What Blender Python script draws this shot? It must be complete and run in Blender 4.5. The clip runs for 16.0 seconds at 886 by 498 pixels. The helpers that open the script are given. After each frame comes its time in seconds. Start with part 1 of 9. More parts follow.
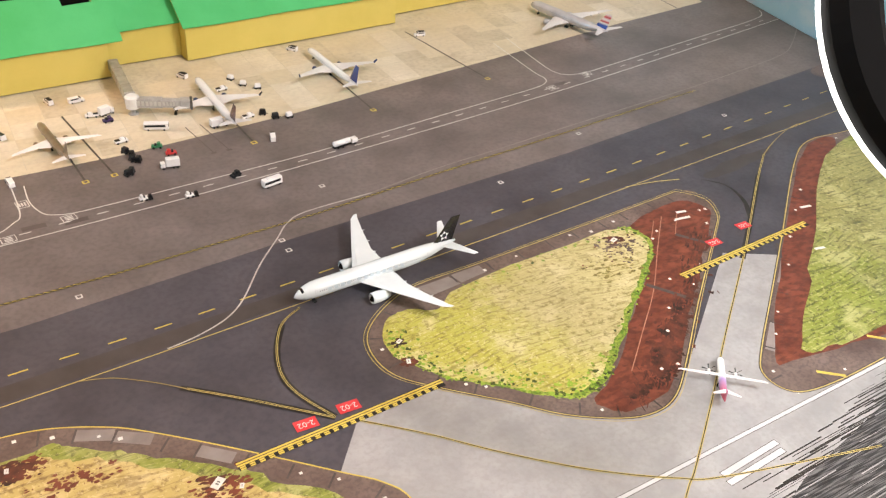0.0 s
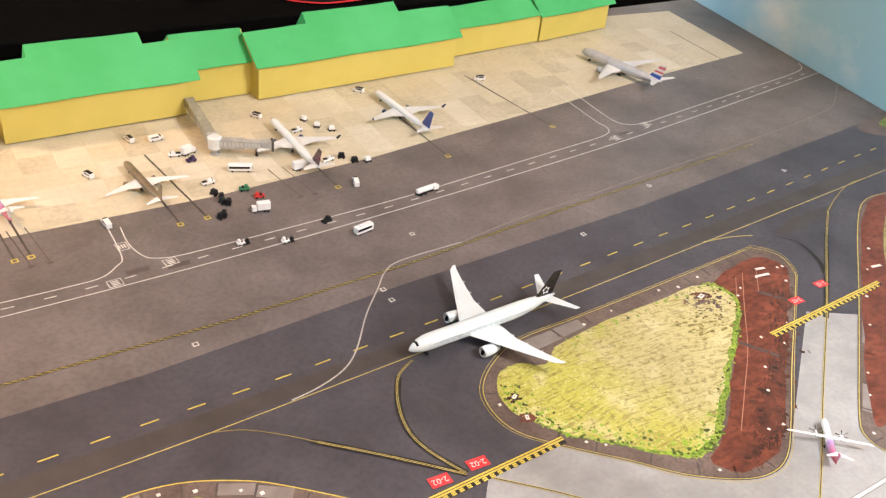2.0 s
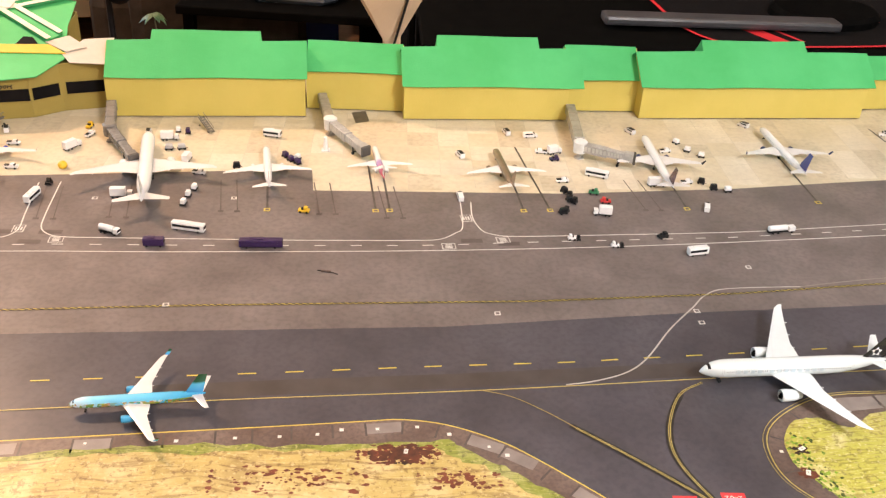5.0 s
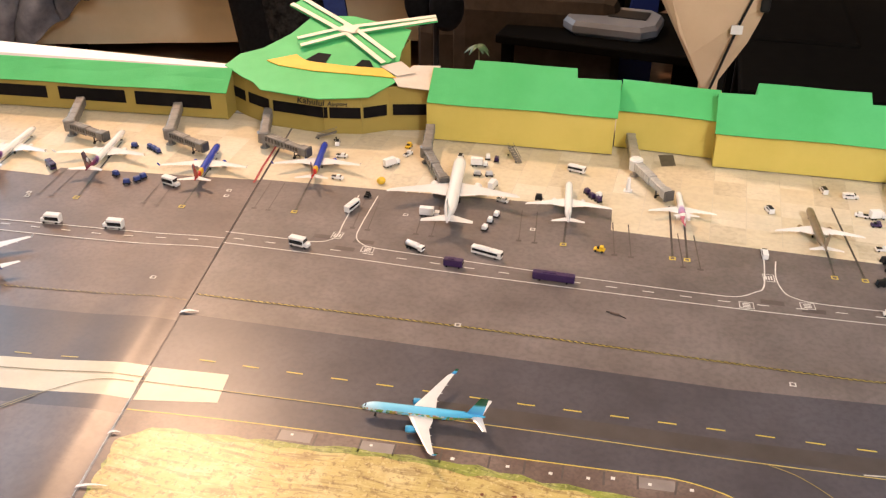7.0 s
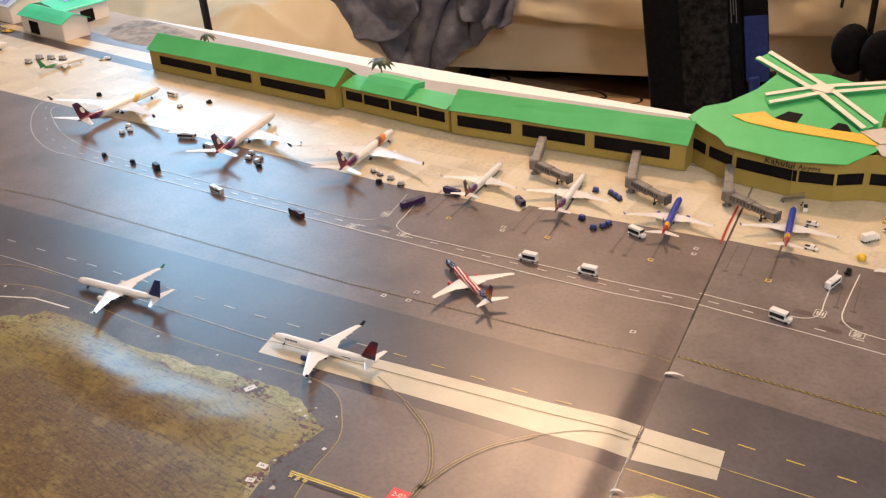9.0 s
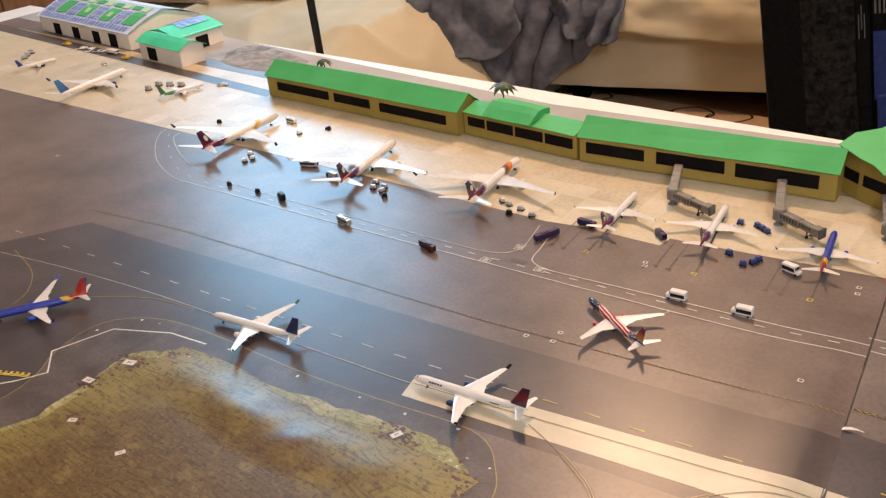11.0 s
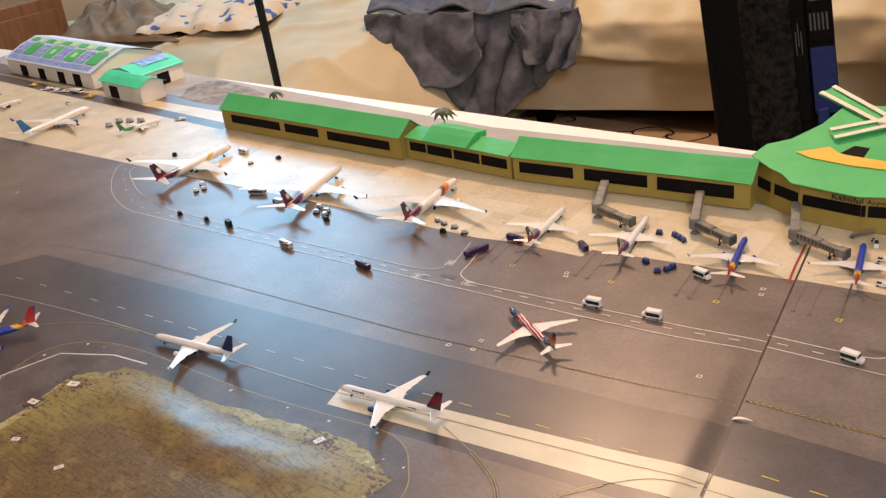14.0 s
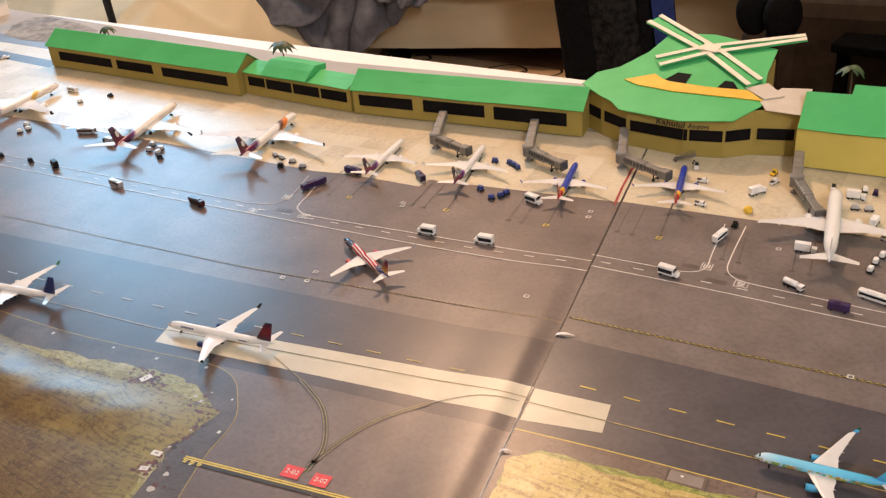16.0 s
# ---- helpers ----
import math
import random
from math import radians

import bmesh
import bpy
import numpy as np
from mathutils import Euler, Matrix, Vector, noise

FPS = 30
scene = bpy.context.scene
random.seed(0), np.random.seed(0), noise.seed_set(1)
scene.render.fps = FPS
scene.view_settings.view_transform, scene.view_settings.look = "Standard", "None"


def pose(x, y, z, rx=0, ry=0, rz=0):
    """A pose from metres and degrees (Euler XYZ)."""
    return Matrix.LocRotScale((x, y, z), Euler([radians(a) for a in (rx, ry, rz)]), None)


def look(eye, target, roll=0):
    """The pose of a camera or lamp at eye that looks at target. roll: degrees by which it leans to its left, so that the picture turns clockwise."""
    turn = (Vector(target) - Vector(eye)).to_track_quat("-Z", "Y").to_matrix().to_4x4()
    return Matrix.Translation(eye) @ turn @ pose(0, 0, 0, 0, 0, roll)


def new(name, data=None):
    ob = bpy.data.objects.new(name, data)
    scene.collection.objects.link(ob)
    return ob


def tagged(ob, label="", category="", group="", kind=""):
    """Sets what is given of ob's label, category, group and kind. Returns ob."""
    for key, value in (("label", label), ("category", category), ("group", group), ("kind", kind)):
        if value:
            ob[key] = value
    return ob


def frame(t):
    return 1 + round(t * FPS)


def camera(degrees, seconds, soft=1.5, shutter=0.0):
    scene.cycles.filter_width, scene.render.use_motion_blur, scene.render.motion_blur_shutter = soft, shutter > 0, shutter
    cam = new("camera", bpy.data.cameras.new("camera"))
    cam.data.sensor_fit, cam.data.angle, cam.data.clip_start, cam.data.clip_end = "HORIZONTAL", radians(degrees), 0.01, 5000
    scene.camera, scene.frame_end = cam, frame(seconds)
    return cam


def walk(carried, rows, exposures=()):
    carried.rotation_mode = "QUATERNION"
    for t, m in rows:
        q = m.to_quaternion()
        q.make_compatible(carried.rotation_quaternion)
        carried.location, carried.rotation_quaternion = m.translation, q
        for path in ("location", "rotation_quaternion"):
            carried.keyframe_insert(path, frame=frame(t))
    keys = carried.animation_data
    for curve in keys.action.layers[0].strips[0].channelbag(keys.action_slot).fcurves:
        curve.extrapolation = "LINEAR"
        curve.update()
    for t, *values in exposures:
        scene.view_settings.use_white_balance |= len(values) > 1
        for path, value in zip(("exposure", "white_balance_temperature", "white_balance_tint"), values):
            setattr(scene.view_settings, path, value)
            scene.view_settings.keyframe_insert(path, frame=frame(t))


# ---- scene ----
cam = camera(50.77, 16.0, soft=1.3)
# seconds, place in metres, then yaw, pitch and roll in degrees
PATH = [
    (0.0, -0.0804, -0.6819, 0.4919, -32.88, -34.09, 4.02),
    (0.5, -0.1302, -0.6540, 0.5104, -34.50, -34.26, 4.67),
    (1.0, -0.1737, -0.6176, 0.5123, -35.48, -34.13, 5.09),
    (1.5, -0.1847, -0.6021, 0.5111, -36.40, -33.57, 6.22),
    (2.0, -0.1894, -0.6129, 0.5196, -35.26, -32.83, 6.86),
    (2.5, -0.1998, -0.6402, 0.5314, -31.67, -32.05, 7.15),
    (3.0, -0.1937, -0.6544, 0.5272, -26.54, -31.65, 7.16),
    (3.5, -0.1770, -0.6613, 0.5154, -20.33, -31.72, 6.49),
    (3.7, -0.1669, -0.6633, 0.5064, -17.47, -31.57, 5.72),
    (5.8, -0.0954, -0.6770, 0.4840, 1.08, -31.67, 2.45),
    (6.0, -0.0916, -0.6742, 0.4845, 3.19, -31.53, 1.92),
    (6.5, -0.1010, -0.6707, 0.4895, 8.42, -31.04, 1.27),
    (7.0, -0.1277, -0.6733, 0.4940, 14.71, -30.46, 0.39),
    (7.5, -0.1655, -0.6838, 0.5041, 21.29, -29.94, -0.66),
    (8.0, -0.2064, -0.7007, 0.5152, 27.25, -29.40, -1.40),
    (8.5, -0.2429, -0.7152, 0.5255, 32.93, -28.92, -2.44),
    (9.0, -0.2818, -0.7200, 0.5295, 37.16, -28.62, -3.26),
    (9.5, -0.3123, -0.7205, 0.5281, 39.93, -28.50, -3.78),
    (10.0, -0.3533, -0.7248, 0.5375, 41.86, -28.13, -4.41),
    (10.2, -0.3675, -0.7242, 0.5384, 42.15, -28.03, -4.62),
    (12.3, -0.3376, -0.7149, 0.5436, 42.83, -26.68, -6.96),
    (12.5, -0.3335, -0.7129, 0.5455, 42.64, -26.79, -6.92),
    (13.0, -0.3106, -0.7145, 0.5452, 42.53, -26.43, -7.15),
    (13.5, -0.2883, -0.7135, 0.5436, 42.47, -26.11, -7.34),
    (14.0, -0.2659, -0.7176, 0.5442, 42.00, -25.77, -7.22),
    (14.5, -0.2484, -0.7170, 0.5420, 41.38, -26.06, -6.93),
    (15.0, -0.2372, -0.7146, 0.5398, 40.14, -26.87, -6.48),
    (15.5, -0.2311, -0.7021, 0.5294, 37.79, -28.41, -5.97),
    (16.0, -0.2286, -0.6980, 0.5222, 33.63, -29.91, -5.19),
]
walk(cam, [(t, pose(x, y, z, 90 + pitch, 0, yaw) @ pose(0, 0, 0, 0, 0, roll)) for t, x, y, z, yaw, pitch, roll in PATH],
     exposures=[(0.0, 1.02), (3.5, 1.25), (6.0, 1.10), (7.0, 0.96), (8.5, 0.66), (10.0, 0.52), (12.5, 0.49), (16.0, 0.54)])

# ---- world and lights ----
FLOOR = -0.60
world = bpy.data.worlds.new("world")
scene.world = world
world.use_nodes = True
world.node_tree.nodes["Background"].inputs[0].default_value = (1.0, 0.86, 0.72, 1)
world.node_tree.nodes["Background"].inputs[1].default_value = 0.02
scene.view_settings.exposure = 0.85


def lamp(name, kind, place, target, power, colour, size=0.2, size_y=None):
    data = bpy.data.lights.new(name, kind)
    data.energy, data.color = power, colour
    if kind == "AREA":
        data.shape = "RECTANGLE" if size_y else "DISK"
        data.size = size
        if size_y:
            data.size_y = size_y
    else:
        data.shadow_soft_size = size
    ob = new(name, data)
    ob.matrix_world = look(place, target)
    return ob


WARM, COOL = (1.0, 0.615, 0.38), (0.34, 0.68, 1.0)
PENDANT = (-1.52, 1.38, 1.68)
lamp("pendant_lamp_light", "POINT", PENDANT, (0, 0, 0), 92, WARM, 0.10)
lamp("window_light", "AREA", (-4.70, 2.72, 2.02), (-1.3, 0.0, 0.0), 62, COOL, 1.25, 1.15)
# unseen fill lamp without a fitting, added to brighten the right-hand walls
lamp("ceiling_lamp_light", "POINT", (0.95, -1.50, 1.75), (0, 0, 0), 70, (0.97, 0.945, 1.0), 0.16)


# ---- materials ----
def material(name, colour, rough=0.5, metal=0.0, second=None, scale=40.0, detail=6.0, bump=0.0, bump_scale=None, spec=0.5,
             fine=None, fine_scale=400.0, fine_mix=0.35, coat=0.0, stretch=(1, 1, 1), low=0.35, high=0.65, trans=0.0, space="Object"):
    """A painted, printed or cast surface: two colours by noise, a fine grain, relief by bump."""
    m = bpy.data.materials.new(name)
    m.use_nodes = True
    t = m.node_tree
    b = t.nodes["Principled BSDF"]
    b.inputs["Roughness"].default_value, b.inputs["Metallic"].default_value = rough, metal
    b.inputs["Specular IOR Level"].default_value = spec
    b.inputs["Coat Weight"].default_value = coat
    b.inputs["Coat Roughness"].default_value = 0.12
    b.inputs["Transmission Weight"].default_value = trans
    b.inputs["Base Color"].default_value = (*colour, 1)
    if second is None and not bump and fine is None:
        return m
    co = t.nodes.new("ShaderNodeTexCoord")
    mp = t.nodes.new("ShaderNodeMapping")
    mp.inputs["Scale"].default_value = stretch
    t.links.new(co.outputs[space], mp.inputs[0])
    last = None
    if second is not None:
        n = t.nodes.new("ShaderNodeTexNoise")
        n.inputs["Scale"].default_value, n.inputs["Detail"].default_value, n.inputs["Roughness"].default_value = scale, detail, 0.62
        r = t.nodes.new("ShaderNodeValToRGB")
        r.color_ramp.elements[0].position, r.color_ramp.elements[1].position = low, high
        r.color_ramp.elements[0].color, r.color_ramp.elements[1].color = (*colour, 1), (*second, 1)
        t.links.new(mp.outputs[0], n.inputs["Vector"])
        t.links.new(n.outputs["Fac"], r.inputs[0])
        last = r.outputs[0]
    if fine is not None:
        n2 = t.nodes.new("ShaderNodeTexNoise")
        n2.inputs["Scale"].default_value, n2.inputs["Detail"].default_value = fine_scale, 3.0
        r2 = t.nodes.new("ShaderNodeValToRGB")
        r2.color_ramp.elements[0].position, r2.color_ramp.elements[1].position = 0.45, 0.62
        mx = t.nodes.new("ShaderNodeMix")
        mx.data_type = "RGBA"
        mu = t.nodes.new("ShaderNodeMath")
        mu.operation = "MULTIPLY"
        mu.inputs[1].default_value = fine_mix
        t.links.new(mp.outputs[0], n2.inputs["Vector"])
        t.links.new(n2.outputs["Fac"], r2.inputs[0])
        t.links.new(r2.outputs[0], mu.inputs[0])
        t.links.new(mu.outputs[0], mx.inputs["Factor"])
        if last is not None:
            t.links.new(last, mx.inputs["A"])
        else:
            mx.inputs["A"].default_value = (*colour, 1)
        mx.inputs["B"].default_value = (*fine, 1)
        last = mx.outputs["Result"]
    if last is not None:
        t.links.new(last, b.inputs["Base Color"])
    if bump:
        n3 = t.nodes.new("ShaderNodeTexNoise")
        n3.inputs["Scale"].default_value, n3.inputs["Detail"].default_value = bump_scale or scale, 4.0
        bp = t.nodes.new("ShaderNodeBump")
        bp.inputs["Strength"].default_value, bp.inputs["Distance"].default_value = bump, 0.002
        t.links.new(mp.outputs[0], n3.inputs["Vector"])
        t.links.new(n3.outputs["Fac"], bp.inputs["Height"])
        t.links.new(bp.outputs[0], b.inputs["Normal"])
    return m


def print_mat(name, colour, second, scale=30, fine=None, fine_scale=600, fine_mix=0.3, stretch=(1, 1, 1), low=0.35, high=0.65, rough=0.345):
    """Ink on the glossy vinyl mat: all prints share its gloss and its faint waviness."""
    return material(name, colour, rough, 0, second, scale, 8, 0.075, 9.0, 0.38, fine, fine_scale, fine_mix, 0.0, stretch, low, high)


def ramp_mat(name, stops, axis="X", rough=0.25, noise_mix=0.0, noise_colours=None, noise_scale=120.0, noise_below=2.0):
    """Livery paint: bands of colour along the hull, from the nose (0) to the tail (1)."""
    m = bpy.data.materials.new(name)
    m.use_nodes = True
    t = m.node_tree
    b = t.nodes["Principled BSDF"]
    b.inputs["Roughness"].default_value = rough
    b.inputs["Coat Weight"].default_value = 0.3
    co = t.nodes.new("ShaderNodeTexCoord")
    sp = t.nodes.new("ShaderNodeSeparateXYZ")
    r = t.nodes.new("ShaderNodeValToRGB")
    r.color_ramp.interpolation = "LINEAR"
    e = r.color_ramp.elements
    e[0].position, e[0].color = stops[0][0], (*stops[0][1], 1)
    e[1].position, e[1].color = stops[-1][0], (*stops[-1][1], 1)
    for p, c in stops[1:-1]:
        k = e.new(p)
        k.color = (*c, 1)
    inv = t.nodes.new("ShaderNodeMath")
    inv.operation = "SUBTRACT"
    inv.inputs[0].default_value = 1.0
    add = t.nodes.new("ShaderNodeMath")
    add.operation = "MULTIPLY_ADD"
    add.inputs[1].default_value = 0.12 if axis == "X" else 0.0
    t.links.new(co.outputs["Generated"], sp.inputs[0])
    t.links.new(sp.outputs[axis], inv.inputs[1])
    t.links.new(sp.outputs["Z"], add.inputs[0])
    t.links.new(inv.outputs[0], add.inputs[2])
    t.links.new(add.outputs[0], r.inputs[0])
    last = r.outputs[0]
    if noise_colours:
        n = t.nodes.new("ShaderNodeTexVoronoi")
        n.inputs["Scale"].default_value = noise_scale
        r2 = t.nodes.new("ShaderNodeValToRGB")
        e2 = r2.color_ramp.elements
        e2[0].color, e2[1].color = (*noise_colours[0], 1), (*noise_colours[-1], 1)
        for i, c in enumerate(noise_colours[1:-1]):
            e2.new((i + 1) / (len(noise_colours) - 1)).color = (*c, 1)
        s2 = t.nodes.new("ShaderNodeSeparateColor")
        mx = t.nodes.new("ShaderNodeMix")
        mx.data_type = "RGBA"
        n3 = t.nodes.new("ShaderNodeTexNoise")
        n3.inputs["Scale"].default_value = noise_scale * 0.6
        gt = t.nodes.new("ShaderNodeMath")
        gt.operation = "GREATER_THAN"
        gt.inputs[1].default_value = 1.0 - noise_mix
        t.links.new(co.outputs["Object"], n.inputs["Vector"])
        t.links.new(co.outputs["Object"], n3.inputs["Vector"])
        t.links.new(n.outputs["Color"], s2.inputs[0])
        t.links.new(s2.outputs[0], r2.inputs[0])
        t.links.new(n3.outputs["Fac"], gt.inputs[0])
        low = t.nodes.new("ShaderNodeMath")
        low.operation, low.inputs[1].default_value = "LESS_THAN", noise_below
        both = t.nodes.new("ShaderNodeMath")
        both.operation = "MULTIPLY"
        t.links.new(sp.outputs["Z"], low.inputs[0])
        t.links.new(low.outputs[0], both.inputs[0])
        t.links.new(gt.outputs[0], both.inputs[1])
        t.links.new(both.outputs[0], mx.inputs["Factor"])
        t.links.new(last, mx.inputs["A"])
        t.links.new(r2.outputs[0], mx.inputs["B"])
        last = mx.outputs["Result"]
    t.links.new(last, b.inputs["Base Color"])
    return m


def glow(name, colour, strength):
    m = bpy.data.materials.new(name)
    m.use_nodes = True
    b = m.node_tree.nodes["Principled BSDF"]
    b.inputs["Base Color"].default_value = (*colour, 1)
    b.inputs["Emission Color"].default_value = (*colour, 1)
    b.inputs["Emission Strength"].default_value = strength
    return m


ASPHALT = print_mat("apron_asphalt_print", (0.100, 0.076, 0.069), (0.205, 0.160, 0.146), 9, (0.075, 0.06, 0.053), 210, 0.28, (1, 1, 1), 0.30, 0.70)
TAXI = print_mat("taxiway_asphalt_print", (0.050, 0.040, 0.043), (0.100, 0.081, 0.083), 9, (0.04, 0.036, 0.04), 210, 0.28, (1, 1, 1), 0.30, 0.70)
ASPHALT_R = print_mat("grey_apron_asphalt_print", (0.106, 0.088, 0.081), (0.215, 0.181, 0.168), 11, (0.075, 0.065, 0.06), 190, 0.28, (1, 1, 1), 0.30, 0.70)
TAXI_R = print_mat("slate_taxiway_asphalt_print", (0.048, 0.044, 0.052), (0.096, 0.089, 0.102), 11, (0.036, 0.034, 0.042), 190, 0.28, (1, 1, 1), 0.30, 0.70)
RUBBER = print_mat("rubber_streak_print", (0.055, 0.046, 0.042), (0.075, 0.064, 0.06), 25)
SHOULDER = print_mat("shoulder_print", (0.105, 0.070, 0.058), (0.19, 0.14, 0.12), 22, (0.06, 0.045, 0.04), 300, 0.35)
SHOULDER2 = print_mat("dark_shoulder_print", (0.066, 0.052, 0.048), (0.135, 0.110, 0.102), 22, (0.035, 0.028, 0.026), 300, 0.3)
CREAM = print_mat("apron_concrete_print", (0.55, 0.475, 0.325), (0.67, 0.595, 0.44), 14, (0.46, 0.39, 0.27), 150, 0.28, (1, 1, 1), 0.30, 0.70)
STRIP = print_mat("cream_strip_print", (0.50, 0.46, 0.35), (0.60, 0.55, 0.43), 22, (0.5, 0.46, 0.36), 400, 0.25)
CONCRETE = print_mat("light_concrete_print", (0.29, 0.282, 0.275), (0.38, 0.37, 0.36), 24, (0.28, 0.265, 0.25), 240, 0.35)


def grass_mat(name, dark, inner, outer, light, centre, radii, turn, streak=30.0, stops=(0.62, 1.0)):
    """Printed mown grass: one tone in the middle and another towards the rim, bent mowing streaks, tufts and speckle."""
    m = print_mat(name, inner, inner, 9)
    t = m.node_tree
    b = t.nodes["Principled BSDF"]
    co = t.nodes.new("ShaderNodeTexCoord")

    def node(kind, **values):
        n = t.nodes.new(kind)
        for k, v in values.items():
            n.inputs[k].default_value = v
        return n

    def cloud(vector, scale, detail, low, high, rough=0.6):
        n = node("ShaderNodeTexNoise", Scale=scale, Detail=detail, Roughness=rough)
        r = t.nodes.new("ShaderNodeMapRange")
        r.interpolation_type = "SMOOTHSTEP"
        r.inputs["From Min"].default_value, r.inputs["From Max"].default_value = low, high
        t.links.new(vector, n.inputs["Vector"])
        t.links.new(n.outputs["Fac"], r.inputs["Value"])
        return r.outputs[0]

    def blend(a, colour, fac, amount):
        mx = t.nodes.new("ShaderNodeMix")
        mx.data_type = "RGBA"
        k = t.nodes.new("ShaderNodeMath")
        k.operation, k.inputs[1].default_value = "MULTIPLY", amount
        t.links.new(fac, k.inputs[0])
        t.links.new(k.outputs[0], mx.inputs["Factor"])
        t.links.new(a, mx.inputs["A"])
        mx.inputs["B"].default_value = (*colour, 1)
        return mx.outputs["Result"]

    flat = co.outputs["Object"]
    # the mowing bends: a slow warp of the plan
    warp = node("ShaderNodeTexNoise", Scale=7.0, Detail=2.0)
    t.links.new(flat, warp.inputs["Vector"])
    bent = t.nodes.new("ShaderNodeVectorMath")
    bent.operation = "MULTIPLY_ADD"
    bent.inputs[1].default_value = (0.05, 0.05, 0)
    t.links.new(warp.outputs["Color"], bent.inputs[0])
    t.links.new(flat, bent.inputs[2])
    mp = t.nodes.new("ShaderNodeMapping")
    mp.inputs["Rotation"].default_value = (0, 0, radians(turn))
    mp.inputs["Scale"].default_value = (streak, streak * 9, 1)
    t.links.new(bent.outputs[0], mp.inputs[0])
    # rim
    rim = t.nodes.new("ShaderNodeMapping")
    rim.vector_type = "TEXTURE"
    rim.inputs["Location"].default_value = (*centre, 0)
    rim.inputs["Scale"].default_value = (*radii, 1)
    far = t.nodes.new("ShaderNodeVectorMath")
    far.operation = "LENGTH"
    wob = node("ShaderNodeTexNoise", Scale=22.0, Detail=6.0, Roughness=0.65)
    sm = t.nodes.new("ShaderNodeMath")
    sm.operation, sm.inputs[1].default_value = "MULTIPLY_ADD", 0.9
    edge = t.nodes.new("ShaderNodeMapRange")
    edge.interpolation_type = "SMOOTHSTEP"
    edge.inputs["From Min"].default_value, edge.inputs["From Max"].default_value = stops[0] + 0.45, stops[1] + 0.45
    t.links.new(flat, rim.inputs[0])
    t.links.new(rim.outputs[0], far.inputs[0])
    t.links.new(flat, wob.inputs["Vector"])
    t.links.new(wob.outputs["Fac"], sm.inputs[0])
    t.links.new(far.outputs["Value"], sm.inputs[2])
    t.links.new(sm.outputs[0], edge.inputs["Value"])
    base = b.inputs["Base Color"].links[0].from_socket
    c = blend(base, outer, edge.outputs[0], 1.0)
    c = blend(c, light, cloud(flat, 30, 7, 0.48, 0.66), 0.55)
    c = blend(c, dark, cloud(flat, 13, 6, 0.54, 0.70), 0.32)
    c = blend(c, dark, cloud(mp.outputs[0], 1.0, 6, 0.50, 0.62), 0.55)
    c = blend(c, light, cloud(mp.outputs[0], 1.7, 4, 0.55, 0.68), 0.45)
    c = blend(c, dark, cloud(flat, 170, 6, 0.52, 0.62, 0.7), 0.62)
    c = blend(c, light, cloud(flat, 260, 4, 0.56, 0.64, 0.7), 0.5)
    t.links.new(c, b.inputs["Base Color"])
    return m


GRASS = grass_mat("dry_grass_print", (0.20, 0.15, 0.04), (0.50, 0.43, 0.20), (0.43, 0.40, 0.075), (0.66, 0.58, 0.33), (0.43, -0.185), (0.17, 0.14), -45, 52, (0.40, 1.0))
GRASSR = grass_mat("straw_grass_print", (0.17, 0.095, 0.035), (0.52, 0.41, 0.17), (0.48, 0.37, 0.13), (0.70, 0.58, 0.31), (-0.22, -0.40), (0.32, 0.24), 4, 22)
GRASS2 = grass_mat("dull_grass_print", (0.055, 0.032, 0.014), (0.135, 0.082, 0.026), (0.25, 0.205, 0.055), (0.27, 0.20, 0.065), (-0.96, -0.50), (0.27, 0.27), 8, 36, (0.55, 0.98))
SCRUB = grass_mat("scrub_grass_print", (0.065, 0.068, 0.022), (0.29, 0.275, 0.095), (0.24, 0.27, 0.05), (0.52, 0.49, 0.22), (0.85, -0.20), (0.24, 0.14), 50, 30)
PALEFRINGE = grass_mat("straw_fringe_print", (0.10, 0.08, 0.03), (0.34, 0.29, 0.11), (0.27, 0.26, 0.08), (0.55, 0.50, 0.30), (-0.96, -0.50), (0.27, 0.27), 30, 40)
SMUDGE = print_mat("tyre_smudge_print", (0.080, 0.062, 0.056), (0.115, 0.091, 0.084), 30)
GREENERY = print_mat("green_fringe_print", (0.10, 0.21, 0.02), (0.36, 0.42, 0.07), 130, (0.06, 0.10, 0.015), 420, 0.6)
DIRT = print_mat("red_dirt_print", (0.120, 0.032, 0.019), (0.225, 0.068, 0.038), 34, (0.065, 0.022, 0.016), 110, 0.5, (1, 1.6, 1), 0.32, 0.68)
DARKDIRT = print_mat("burnt_soil_print", (0.03, 0.018, 0.014), (0.16, 0.05, 0.03), 60)
WHITE = print_mat("white_marking_print", (0.62, 0.60, 0.55), (0.72, 0.70, 0.65), 80)
WHITE2 = print_mat("faded_white_print", (0.40, 0.37, 0.34), (0.55, 0.52, 0.48), 90)
YELLOW = print_mat("yellow_marking_print", (0.55, 0.42, 0.07), (0.66, 0.52, 0.11), 80)
DULLYELLOW = print_mat("faint_yellow_print", (0.46, 0.36, 0.10), (0.58, 0.46, 0.15), 80)
OLDYELLOW = print_mat("dull_olive_yellow_print", (0.26, 0.195, 0.065), (0.36, 0.28, 0.10), 80)
FADED = print_mat("worn_grey_print", (0.20, 0.17, 0.155), (0.27, 0.235, 0.215), 60)
OLIVELINE = print_mat("olive_line_print", (0.20, 0.165, 0.085), (0.28, 0.235, 0.13), 80)
DULLRED = print_mat("dull_red_print", (0.30, 0.025, 0.03), (0.40, 0.05, 0.05), 90)
LEAFINK = print_mat("leaf_green_print", (0.16, 0.30, 0.02), (0.30, 0.42, 0.05), 200)
